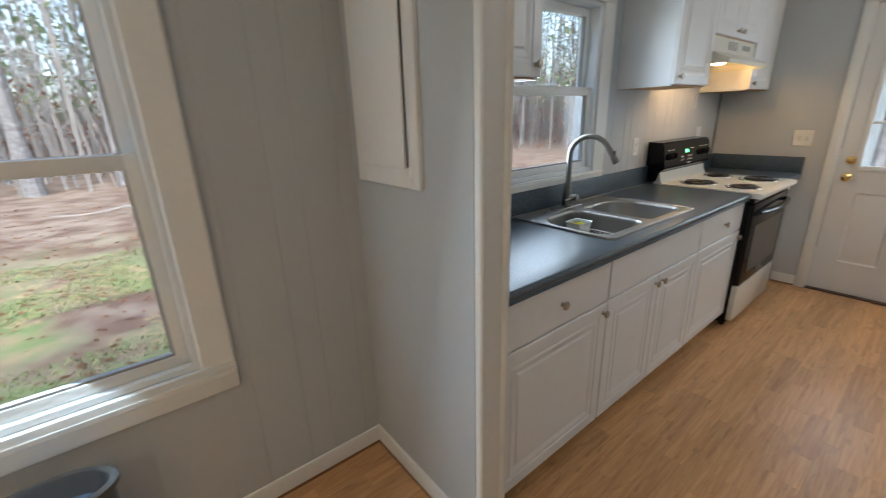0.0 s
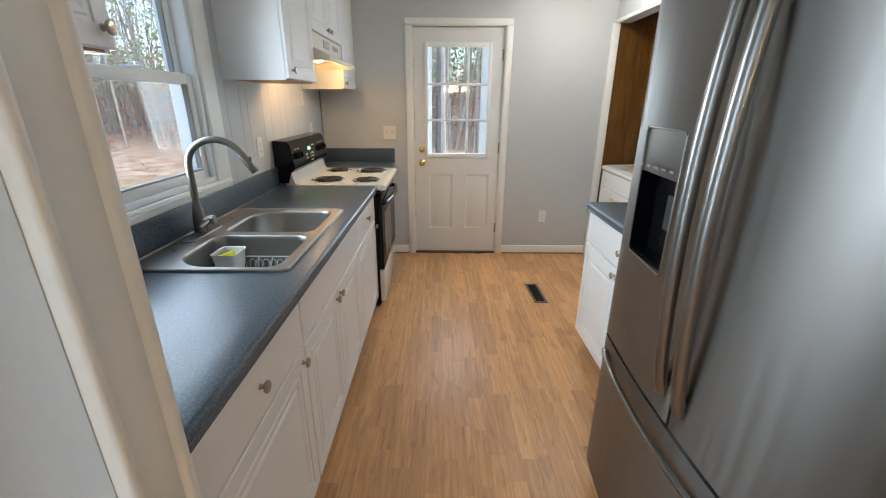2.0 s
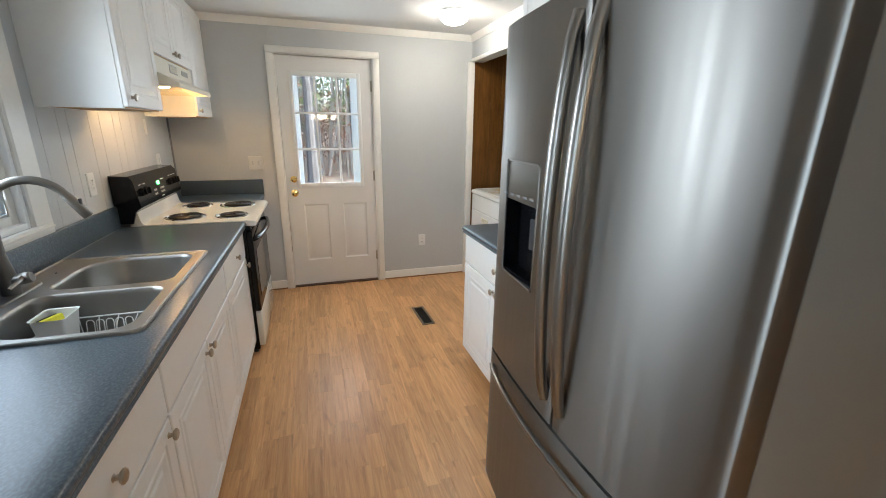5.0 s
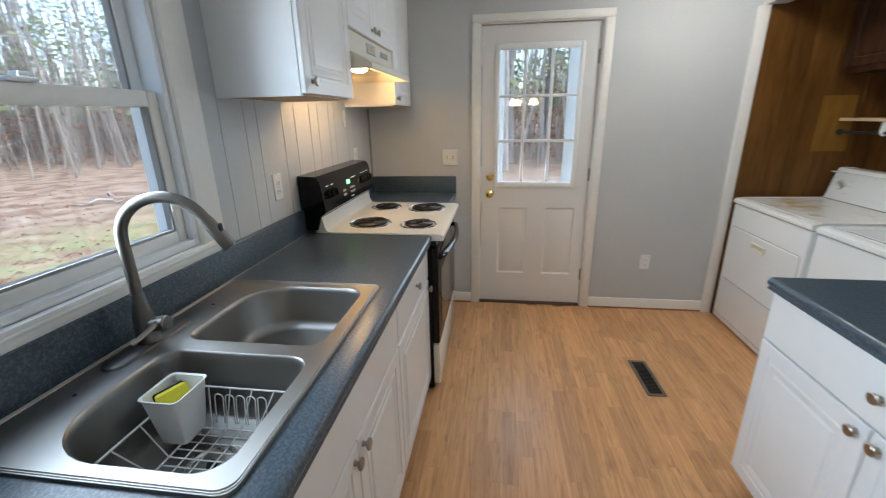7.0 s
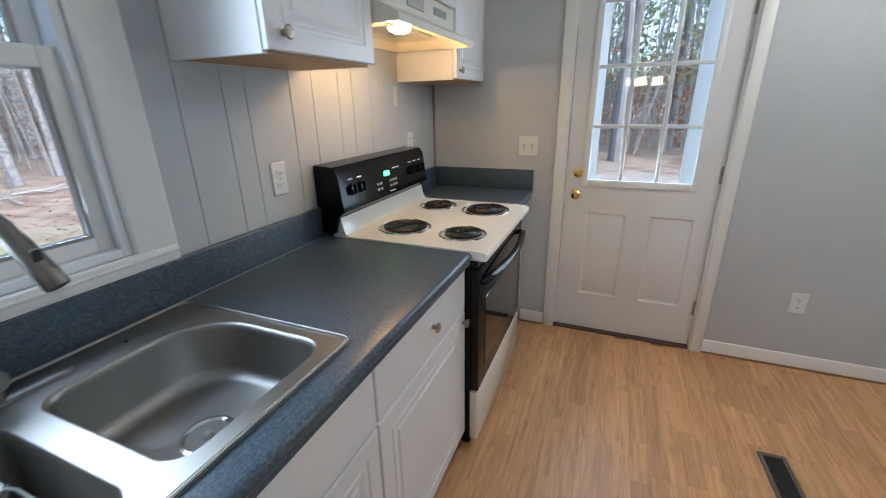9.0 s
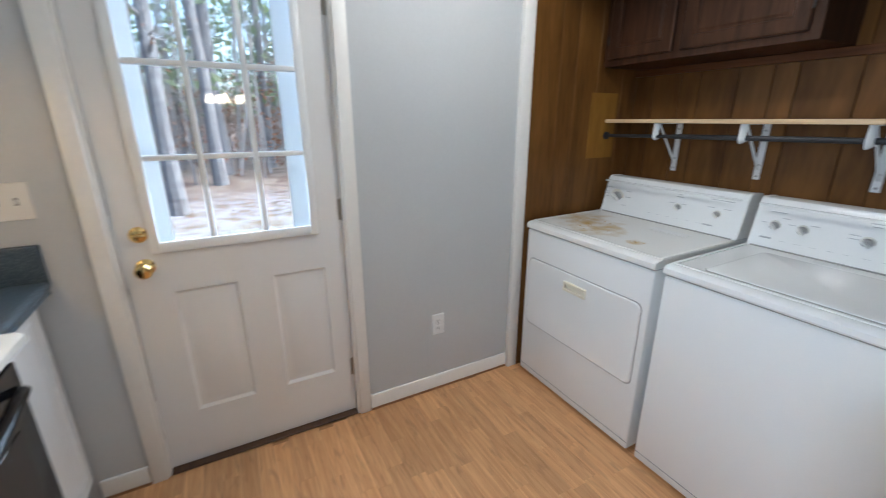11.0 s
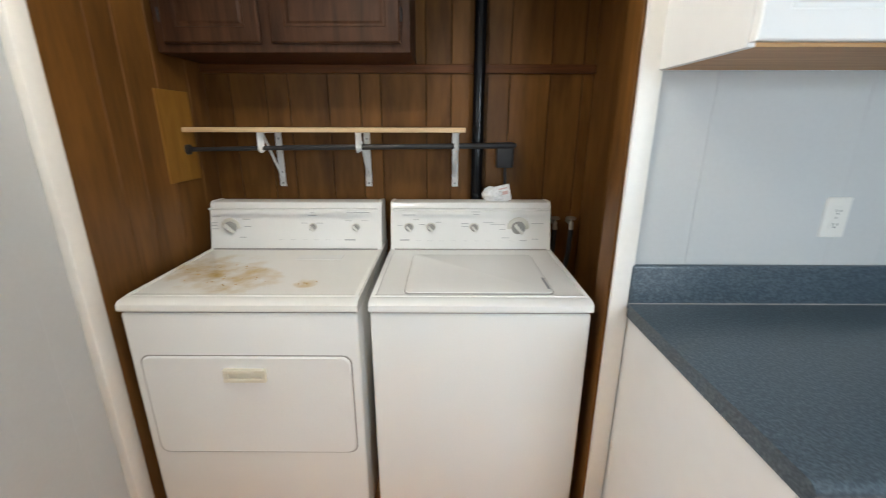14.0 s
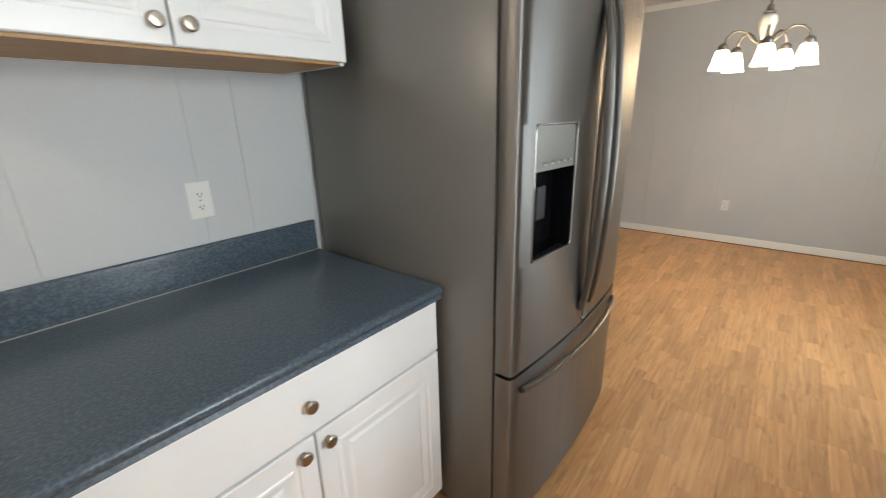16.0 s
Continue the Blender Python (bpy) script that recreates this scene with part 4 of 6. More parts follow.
corner_top = solid("worktop", bm, COUNTER, "small dark slate-blue laminate worktop in the corner", "worktop", smooth=40)
bm = B()
box(bm, (EAST - 0.0198, 0.885, CT - 0.02), (EAST, NORTH - 0.02, 1.033), 0.006, 3)
part("backsplash", bm, COUNTER, corner_top)
bm = B()
box(bm, (3.905, NORTH - 0.0198, CT - 0.02), (EAST, NORTH, 1.033), 0.006, 3)
part("backsplash", bm, COUNTER, corner_top)
bm = B()
prism(bm, nose(-0.372, -1, SOUTH + 0.02), 1.760, 2.702, "x")
side_top = solid("worktop", bm, COUNTER, "dark slate-blue speckled laminate worktop beside the fridge", "worktop", smooth=40)
bm = B()
box(bm, (1.760, SOUTH, CT - 0.02), (2.702, SOUTH + 0.0198, 1.030), 0.006, 3)
part("backsplash", bm, COUNTER, side_top)
bm = B()
for x0, x1, ya, yb in ((0.957, 3.138, NORTH - 0.023, NORTH - 0.0205), (1.76, 2.702, SOUTH + 0.0205, SOUTH + 0.023)):
    box(bm, (x0, ya, CT), (x1, yb, CT + 0.0025))
solid("caulk_line", bm, GREY_PLASTIC, "thin pale caulk line along the backsplash", "trim", "structure")


# ---- sink ----
def sink():
    s = thing("sink", (2.09, 1.23, 0.911), "stainless steel double-bowl drop-in sink", "sink")
    outer = rrect(SX0, SX1, SY0, SY1, 0.03, 4)
    bowls = [rrect(1.705, 2.050, 1.000, 1.385, (0.05, 0.15, 0.06, 0.05), 8), rrect(2.098, 2.462, 1.000, 1.385, (0.15, 0.05, 0.05, 0.06), 8)]
    bm = B()
    top = 0.9165
    loops = []
    for ring in (outer, *bowls):
        vs = [bm.verts.new((x, y, top)) for x, y in ring]
        loops.append([bm.edges.new((vs[i], vs[(i + 1) % len(vs)])) for i in range(len(vs))])
    bmesh.ops.triangle_fill(bm, use_beauty=True, edges=[e for lp in loops for e in lp])
    inside = []
    for fc in bm.faces:
        p = fc.calc_center_median()
        for ring in bowls:
            odd = False
            for (xa, ya), (xb, yb) in zip(ring, ring[1:] + ring[:1]):
                if (ya > p.y) != (yb > p.y) and p.x < xa + (p.y - ya) * (xb - xa) / (yb - ya):
                    odd = not odd
            if odd:
                inside.append(fc)
    bmesh.ops.delete(bm, geom=inside, context="FACES_ONLY")
    # rolled outer rim
    cx, cy = 2.086, 1.233
    big = [(cx + (x - cx) * 1.006, cy + (y - cy) * 1.009) for x, y in outer]
    loft(bm, [[(x, y, top) for x, y in outer], [(x, y, top + 0.0012) for x, y in [(cx + (x - cx) * 1.003, cy + (y - cy) * 1.004) for x, y in outer]], [(x, y, 0.9112) for x, y in big]], True, False, False)
    part("deck", bm, SINK_STEEL, s)
    for k, rad in ((0.972, 0.0022), (0.988, 0.0016)):
        bm = B()
        ridge = [(cx + (x - cx) * (1 - (1 - k) * 0.75), cy + (y - cy) * k, top + 0.0004) for x, y in outer]
        tube(bm, ridge + [ridge[0], ridge[1]], rad, 6)
        part("rim_ridge", bm, SINK_STEEL, s)
    for n, ring in enumerate(bowls):
        bx, by = sum(p[0] for p in ring) / len(ring), sum(p[1] for p in ring) / len(ring)
        rings = []
        deep = 1.0 if n == 0 else 0.84
        for k, dz in ((1.0, 0), (0.992, -0.0015), (0.975, -0.006), (0.965, -0.02), (0.94, -0.14), (0.90, -0.165), (0.80, -0.178), (0.13, -0.186)):
            rings.append([(bx + (x - bx) * k, by + (y - by) * k, top + dz * deep) for x, y in ring])
        bm = B()
        loft(bm, rings, True, False, True)
        bowl = part("bowl", bm, SINK_STEEL, s, smooth=60)
        bm = B()
        lathe(bm, [(0.056, 0.0), (0.056, 0.004), (0.05, 0.005), (0.042, -0.001), (0.04, -0.006)], Matrix.Translation((bx, by, top - 0.186 * deep)), 24, False)
        dr = part("drain", bm, CHROME, bowl)
        bm = B()
        lathe(bm, [(0.038, -0.006), (0.036, -0.002), (0.012, 0.0), (0.008, 0.01), (0.004, 0.012)], Matrix.Translation((bx, by, top - 0.186 * deep)), 20)
        part("strainer", bm, DULL_BLACK if n == 0 else GREY_PLASTIC, bowl)
    for x in (1.86, 2.30):
        bm = B()
        lathe(bm, [(0.004, 0), (0.004, 0.002)], Matrix.Translation((x, 1.44, top)), 10)
        part("deck_screw", bm, DULL_BLACK, s)


sink()


def faucet():
    f = thing("faucet", (2.07, 1.452, 0.9165), "brushed nickel pull-down gooseneck kitchen faucet", "faucet")
    x, y, z = 2.07, 1.452, 0.9165
    bm = B()
    loft(bm, [[(px, py, z) for px, py in rrect(x - 0.128, x + 0.128, y - 0.03, y + 0.03, 0.029, 6)], [(px, py, z + 0.006) for px, py in rrect(x - 0.126, x + 0.126, y - 0.028, y + 0.028, 0.027, 6)], [(px, py, z + 0.009) for px, py in rrect(x - 0.118, x + 0.118, y - 0.021, y + 0.021, 0.02, 6)]])
    part("deck_plate", bm, NICKEL, f)
    bm = B()
    lathe(bm, [(0.027, 0.008), (0.0265, 0.03), (0.024, 0.07), (0.020, 0.10), (0.016, 0.125), (0.0145, 0.14)], Matrix.Translation((x, y, z)), 20)
    part("body", bm, NICKEL, f)
    bm = B()
    pts = [(x, y, z + 0.13), (x, y, z + 0.25)]
    R, cz = 0.098, z + 0.280
    for k in range(0, 15):
        a = radians(180 - 154 * k / 14)
        pts.append((x + 0.27 * (R + R * math.cos(a)), y - R - R * math.cos(a), cz + R * math.sin(a)))
    tube(bm, pts, 0.0135, 14)
    part("spout", bm, NICKEL, f)
    end, prev = Vector(pts[-1]), Vector(pts[-2])
    d = (end - prev).normalized()
    bm = B()
    tube(bm, [end, end + d * 0.01, end + d * 0.05, end + d * 0.085, end + d * 0.09], 0.016, 14, radii=[0.0145, 0.0155, 0.0165, 0.0175, 0.0155])
    head = part("spray_head", bm, NICKEL, f)
    bm = B()
    q = end + d * 0.035 + Vector((0, -0.016, 0.004))
    box(bm, q - Vector((0.006, 0.004, 0.012)), q + Vector((0.006, 0.003, 0.012)), 0.002)
    part("spray_button", bm, DULL_BLACK, head)
    bm = B()
    tube(bm, [(x, y - 0.004, z + 0.052), (x + 0.006, y - 0.056, z + 0.060), (x + 0.0062, y - 0.058, z + 0.0603), (x + 0.0066, y - 0.062, z + 0.061)], 0.019, 18, radii=[0.019, 0.019, 0.0175, 0.0165])
    part("valve", bm, NICKEL, f)
    bm = B()
    tube(bm, [(x - 0.008, y - 0.046, z + 0.066), (x - 0.04, y - 0.05, z + 0.062), (x - 0.096, y - 0.056, z + 0.056), (x - 0.099, y - 0.0565, z + 0.0557)], 0.005, 10, 0.55, radii=[0.0075, 0.0065, 0.0055, 0.0035])
    part("lever", bm, NICKEL, f)


faucet()


def dish_rack():
    r = thing("dish_rack", (1.87, 1.19, 0.735), "white coated wire dish rack lying in the sink bowl", "dish rack")
    x0, x1, y0, y1, zt, zb = 1.735, 2.02, 1.035, 1.325, 0.835, 0.755
    loop = [(x, y, zt) for x, y in rrect(x0, x1, y0, y1, 0.03, 3)]
    bm = B()
    tube(bm, loop + [loop[0], loop[1]], 0.0026, 6)
    part("rim", bm, WIRE, r)
    bx0, bx1, by0, by1 = x0 + 0.05, x1 - 0.05, y0 + 0.05, y1 - 0.05
    low = [(x, y, zb) for x, y in rrect(bx0, bx1, by0, by1, 0.02, 3)]
    bm = B()
    tube(bm, low + [low[0], low[1]], 0.0026, 6)
    part("base_ring", bm, WIRE, r)
    for k in range(9):
        bm = B()
        x = bx0 + (bx1 - bx0) * k / 8
        xt = x0 + (x1 - x0) * k / 8
        tube(bm, [(xt, y0, zt), (x, by0, zb), (x, by1, zb), (xt, y1, zt)] if k % 2 == 0 else [(x, by0, zb), (x, by1, zb)], 0.0018, 5)
        part("wire", bm, WIRE, r)
    for k in range(6):
        bm = B()
        y = by0 + (by1 - by0) * k / 5
        yt = y0 + (y1 - y0) * k / 5
        tube(bm, [(x0, yt, zt), (bx0, y, zb), (bx1, y, zb), (x1, yt, zt)], 0.0018, 5)
        part("wire", bm, WIRE, r)
    for k in range(5):
        bm = B()
        y = by0 + 0.02 + (by1 - by0 - 0.05) * k / 5
        pts = [(bx1 + 0.02, y, zb + 0.0)]
        for j in range(9):
            a = math.pi * j / 8
            pts.append((bx1 + 0.03, y + 0.011 - 0.011 * math.cos(a), zb + 0.065 + 0.011 * math.sin(a)))
        pts.append((bx1 + 0.02, y + 0.022, zb))
        tube(bm, pts, 0.0017, 5)
        part("plate_loop", bm, WIRE, r)
    for x in (bx0, bx1):
        for y in (by0, by1):
            bm = B()
            lathe(bm, [(0.004, 0.735), (0.004, zb)], Matrix.Translation((x, y, 0)), 8)
            part("foot", bm, WIRE, r)
    c = thing("utensil_caddy", (1.95, 1.285, 0.80), "white plastic caddy hooked on the dish rack", "caddy")
    cx, cy = 1.945, 1.288
    bm = B()
    ring = lambda k, z: [(cx + (x - cx) * k, cy + (y - cy) * k, z) for x, y in rrect(cx - 0.052, cx + 0.052, cy - 0.046, cy + 0.046, 0.014, 4)]
    loft(bm, [ring(0.64, 0.757), ring(0.70, 0.760), ring(1.0, 0.884), ring(1.06, 0.886), ring(1.06, 0.882), ring(1.03, 0.882)][:4] + [ring(0.95, 0.884), ring(0.66, 0.766)], True, True, True)
    part("cup", bm, WHITE_PLASTIC, c)
    sp = thing("sponge", (1.94, 1.29, 0.85), "yellow sponge with dark scouring pad", "sponge")
    bm = B()
    mm = pose(cx + 0.006, cy + 0.012, 0.829, -12, 0, -22)
    box(bm, (-0.034, -0.014, -0.045), (0.034, 0.006, 0.046), 0.005, 2, m=mm)
    part("foam", bm, YELLOW, sp)
    bm = B()
    box(bm, (-0.034, 0.0065, -0.045), (0.034, 0.014, 0.047), 0.003, m=mm)
    part("pad", bm, GREEN_PAD, sp)


dish_rack()


# ---- stove and hood ----
def stove():
    s = thing("stove", (3.52, 1.2, 0), "almond and black electric range with coil burners", "stove")
    x0, x1, yf, yb = 3.142, 3.900, 0.860, 1.50
    bm = B()
    box(bm, (x0, yf + 0.03, 0.03), (x1, yb, 0.885), 0.003)
    part("body", bm, BLACK, s)
    bm = B()
    # cooktop with raised back
    prof = [(yf - 0.03, 0.882), (yf - 0.036, 0.890), (yf - 0.034, 0.906), (yf - 0.022, 0.914), (yf + 0.02, 0.9165), (1.40, 0.9165), (1.418, 0.922), (1.428, 0.94), (1.44, 1.00), (1.46, 1.02), (1.48, 1.02), (1.48, 0.882)]
    prism(bm, prof, x0 - 0.003, x1 + 0.003, "x")
    part("cooktop", bm, PORCELAIN, s, "almond porcelain cooktop")
    bm = B()
    prof = [(1.44, 0.99), (1.432, 1.0), (1.405, 1.02), (1.425, 1.17), (1.445, 1.195), (1.535, 1.20), (1.535, 0.93), (1.46, 0.93)]
    prism(bm, prof, x0 - 0.018, x1 + 0.005, "x")
    cp = part("control_panel", bm, BLACK, s, "glossy black control panel")
    fm = lambda x, z: Matrix.Translation((x, 1.405 + (z - 1.02) * 0.133, z)) @ pose(0, 0, 0, -7.6, 0, 0)
    for x in (3.20, 3.265, 3.73, 3.785, 3.84):
        bm = B()
        lathe(bm, [(0.024, 0), (0.022, 0.014), (0.018, 0.018), (0.006, 0.019)], fm(x, 1.10) @ pose(0, 0, 0, 90, 0, 0), 16)
        box(bm, (-0.004, -0.028, -0.019), (0.004, -0.012, 0.019), 0.002, m=fm(x, 1.10))
        part("burner_knob", bm, BLACK, cp)
    bm = B()
    box(bm, (-0.024, -0.0015, -0.011), (0.024, 0.003, 0.011), m=fm(3.49, 1.12))
    part("clock_display", bm, LED, cp, "green lit clock display")
    for k in range(10):
        bm = B()
        box(bm, (-0.009, -0.002, -0.006), (0.009, 0.003, 0.006), 0.001, m=fm(3.40 + 0.026 * (k % 5) + (0.06 if k % 5 > 1 else 0), 1.083 if k < 5 else 1.06))
        part("button", bm, GREY_PLASTIC, cp)
    bm = B()
    for x, z, w in ((3.20, 1.14, 0.03), (3.265, 1.14, 0.03), (3.73, 1.14, 0.03), (3.785, 1.14, 0.03), (3.84, 1.14, 0.03), (3.58, 1.135, 0.07), (3.52, 1.035, 0.05)):
        box(bm, (-w / 2, -0.001, -0.0025), (w / 2, 0.002, 0.0025), m=fm(x, z))
    part("print", bm, WHITE_PLASTIC, cp)["kind"] = "stuff"
    # coil burners
    for x, y, r in ((3.335, 1.255, 0.095), (3.325, 0.985, 0.078), (3.752, 1.275, 0.076), (3.735, 1.01, 0.097)):
        bm = B()
        lathe(bm, [(r + 0.013, 0.9185), (r + 0.004, 0.911), (0.03, 0.900)], Matrix.Translation((x, y, 0)), 36, False)
        pan = part("drip_pan", bm, DRIP, s, "dark scorched drip pan")
        bm = B()
        lathe(bm, [(r + 0.021, 0.917), (r + 0.0195, 0.9205), (r + 0.014, 0.9212), (r + 0.0125, 0.9190), (r + 0.0125, 0.9150)], Matrix.Translation((x, y, 0)), 36, False, False)
        part("trim_ring", bm, CHROME, pan, "thin bright metal trim ring")
        bm = B()
        turns = 5 if r > 0.09 else 4
        pts = []
        n = int(turns * 20)
        for k in range(n + 1):
            a = 2 * math.pi * turns * k / n
            rr = 0.018 + (r - 0.018) * k / n
            pts.append((x + rr * math.cos(a), y + rr * math.sin(a), 0.9235))
        tube(bm, pts, 0.0068, 6, 0.85)
        part("coil", bm, COIL, pan, "black heating coil")
    # oven door
    bm = B()
    box(bm, (x0 + 0.004, yf - 0.004, 0.305), (x1 - 0.004, yf + 0.03, 0.845), 0.006, 2)
    od = part("oven_door", bm, BLACK, s)
    bm = B()
    box(bm, (x0 + 0.09, yf - 0.0065, 0.38), (x1 - 0.09, yf - 0.003, 0.70), 0.002)
    part("oven_window", bm, BLACK_GLASS, od)
    bm = B()
    pts = [(x0 + 0.04, yf - 0.002, 0.782)]
    for k in range(13):
        t = k / 12
        pts.append((x0 + 0.06 + (x1 - x0 - 0.12) * t, yf - 0.022 - 0.030 * math.sin(math.pi * t), 0.790))
    pts.append((x1 - 0.04, yf - 0.002, 0.782))
    tube(bm, pts, 0.016, 10, 0.65)
    part("oven_handle", bm, BLACK, od)
    bm = B()
    box(bm, (x0 + 0.004, yf + 0.002, 0.848), (x1 - 0.004, yf + 0.03, 0.882), 0.003)
    part("upper_rail", bm, BLACK, s)
    bm = B()
    box(bm, (x0 + 0.002, yf - 0.004, 0.055), (x1 - 0.002, yf + 0.035, 0.298), 0.008, 2)
    part("storage_drawer", bm, PORCELAIN, s, "almond storage drawer")
    for x in (x0 + 0.04, x1 - 0.04):
        for y in (yf + 0.06, yb - 0.06):
            bm = B()
            lathe(bm, [(0.016, 0), (0.016, 0.012), (0.008, 0.014), (0.008, 0.035)], Matrix.Translation((x, y, 0)), 10)
            part("foot", bm, DULL_BLACK, s)


stove()


def hood():
    h = thing("range_hood", (3.49, 1.35, 1.66), "almond under-cabinet range hood with lit lamp", "range hood")
    x0, x1 = 3.108, 3.867
    z0, z1 = 1.668, 1.829
    bm = B()
    outer = [(1.535, z1), (1.222, z1), (1.222, 1.745), (1.118, 1.692), (1.116, z0), (1.122, z0), (1.126, 1.688), (1.228, 1.738), (1.24, 1.80), (1.525, 1.80), (1.525, z0), (1.535, z0)]
    # shell: outer skin less the hollow
    prism(bm, outer, x0 + 0.004, x1 - 0.004, "x")
    part("shell", bm, ALMOND_HOOD, h)
    for x in (x0, x1 - 0.0035):
        bm = B()
        prism(bm, [(1.535, z1), (1.222, z1), (1.222, 1.745), (1.118, 1.692), (1.116, z0), (1.535, z0)], x, x + 0.0035, "x")
        part("end_panel", bm, ALMOND_HOOD, h)
    bm = B()
    box(bm, (x0 + 0.26, 1.27, 1.70), (x1 - 0.08, 1.50, 1.715), 0.003)
    part("filter", bm, CHROME, h, "grey mesh grease filter")
    bm = B()
    cx, cy = 3.43, 1.285
    lathe(bm, [(0.050, 1.80), (0.052, 1.72), (0.050, 1.70), (0.042, 1.690), (0.025, 1.684), (0.008, 1.682)], Matrix.Translation((cx, cy, 0)) @ Matrix.Diagonal((1.2, 0.85, 1, 1)), 20)
    part("lamp_lens", bm, HOOD_GLOW, h, "lit warm ribbed lamp lens")
    bm = B()
    box(bm, (x0 + 0.27, 1.2195, 1.765), (x0 + 0.42, 1.224, 1.812), 0.001)
    g = part("vent_grille", bm, GREY_PLASTIC, h)
    for k in range(9):
        bm = B()
        x = x0 + 0.28 + 0.0155 * k
        box(bm, (x, 1.2175, 1.77), (x + 0.006, 1.2195, 1.807))
        part("slat", bm, ALMOND_HOOD, g)
    bm = B()
    box(bm, (x0 + 0.52, 1.219, 1.775), (x0 + 0.66, 1.2225, 1.805), 0.001)
    part("switch_panel", bm, GREY_PLASTIC, h)


hood()


# ---- refrigerator ----
def fridge():
    f = thing("refrigerator", (1.27, -0.6, 0), "stainless steel french-door refrigerator with grey sides", "refrigerator")
    x0, x1, mid = 0.812, 1.738, 1.268
    yb, yd = -0.207, -0.197
    f.rotation_euler = (0, 0, radians(0.3))
    H, GAP = 1.775, 0.662
    bm = B()
    box(bm, (x0 + 0.004, SOUTH + 0.03, 0.03), (x1 - 0.004, yb, H - 0.012), 0.006, 2)
    part("body", bm, FRIDGE_SIDE, f, "dark grey painted cabinet body")
    bm = B()
    box(bm, (x0 + 0.012, yb, 0.05), (x1 - 0.012, yd, H - 0.02))
    part("gasket", bm, GASKET, f)
    fy = lambda x: -0.143 + 0.029 * (1 - ((x - mid) / 0.463) ** 2)

    def slab(bm, a, b, z0, z1, ra=0.0, rb=0.0, n=14):
        """A door leaf with a bowed face; ra and rb round its upright edges."""
        pts = [(a, yd)]
        if ra:
            pts += [(a, fy(a) - ra), (a + 0.3 * ra, fy(a) - 0.3 * ra)]
        pts += [(x, fy(x)) for x in [a + ra + (b - a - ra - rb) * k / n for k in range(n + 1)]]
        if rb:
            pts += [(b - 0.3 * rb, fy(b) - 0.3 * rb), (b, fy(b) - rb)]
        pts.append((b, yd))
        prism(bm, pts, z0, z1, "z")

    bm = B()
    slab(bm, x0, mid - 0.003, GAP + 0.006, H, 0.014, 0.006)
    part("door", bm, STEEL, f, "brushed steel door")
    dx0, dx1, dz0, dz1 = 1.432, 1.662, 1.005, 1.378
    bm = B()
    slab(bm, mid + 0.003, x1, GAP + 0.006, dz0, 0.006, 0.014)
    slab(bm, mid + 0.003, x1, dz1, H, 0.006, 0.014)
    slab(bm, mid + 0.003, dx0, dz0, dz1, 0.006, 0.0, 8)
    slab(bm, dx1, x1, dz0, dz1, 0.0, 0.014, 6)
    door = part("door", bm, STEEL, f, "brushed steel door with water dispenser")
    # dispenser
    bm = B()
    box(bm, (dx0, yd + 0.006, dz0), (dx1, yd + 0.010, dz1))
    box(bm, (dx0, yd + 0.010, dz0), (dx0 + 0.004, fy(dx0) - 0.004, 1.255))
    box(bm, (dx1 - 0.004, yd + 0.010, dz0), (dx1, fy(dx1) - 0.004, 1.255))
    box(bm, (dx0 + 0.004, yd + 0.010, dz0), (dx1 - 0.004, fy(dx1) - 0.004, dz0 + 0.012))
    dp = part("dispenser_recess", bm, RECESS, door, "black dispenser recess")
    bm = B()
    prism(bm, [(dx0 + 0.002, yd + 0.01), (dx0 + 0.002, fy(dx0) - 0.003), (dx1 - 0.002, fy(dx1) - 0.003), (dx1 - 0.002, yd + 0.01)], 1.255, dz1 - 0.002, "z")
    part("dispenser_display", bm, DISPLAY, door, "mirror-like dispenser display")
    bm = B()
    ring = rrect(dx0 + 0.002, dx1 - 0.002, dz0 + 0.002, dz1 - 0.002, 0.016, 4)
    pts = [(x, fy(x) - 0.001, z) for x, z in ring]
    tube(bm, pts + [pts[0], pts[1]], 0.0034, 8)
    part("dispenser_frame", bm, HANDLE_STEEL, door, "bright metal dispenser frame")
    bm = B()
    box(bm, (dx0 + 0.075, yd + 0.012, 1.10), (dx0 + 0.13, yd + 0.024, 1.20), 0.004, 2, m=Matrix.Identity(4))
    part("paddle", bm, GASKET, door)
    bm = B()
    for k in range(5):
        box(bm, (dx0 + 0.03 + 0.04 * k, fy(dx0) - 0.0035, 1.272), (dx0 + 0.05 + 0.04 * k, fy(dx0) - 0.0015, 1.278))
    part("display_marks", bm, PRINT, door)["kind"] = "stuff"
    # freezer drawer
    bm = B()
    slab(bm, x0, x1, 0.075, GAP - 0.006, 0.014, 0.014, 24)
    drawer = part("freezer_drawer", bm, STEEL, f, "brushed steel freezer drawer")
    bm = B()
    pts = []
    for k in range(21):
        t = k / 20
        x = x0 + 0.05 + (x1 - x0 - 0.10) * t
        pts.append((x, fy(x) + 0.006 + 0.024 * math.sin(math.pi * t) ** 0.5, 0.606))
    tube(bm, pts, 0.015, 14, 0.62)
    part("drawer_handle", bm, HANDLE_STEEL, drawer)
    for sgn, own in ((-1, "door"), (1, "door")):
        bm = B()
        pts = []
        for k in range(21):
            t = k / 20
            pts.append((mid + sgn * 0.040, fy(mid) + 0.002 + 0.040 * math.sin(math.pi * t) ** 0.6, 0.735 + 0.985 * t))
        tube(bm, pts, 0.0165, 12, 0.7)
        part("door_handle", bm, HANDLE_STEEL, f, "bowed brushed steel door handle")
    # maker's mark as a plain shape
    bm = B()
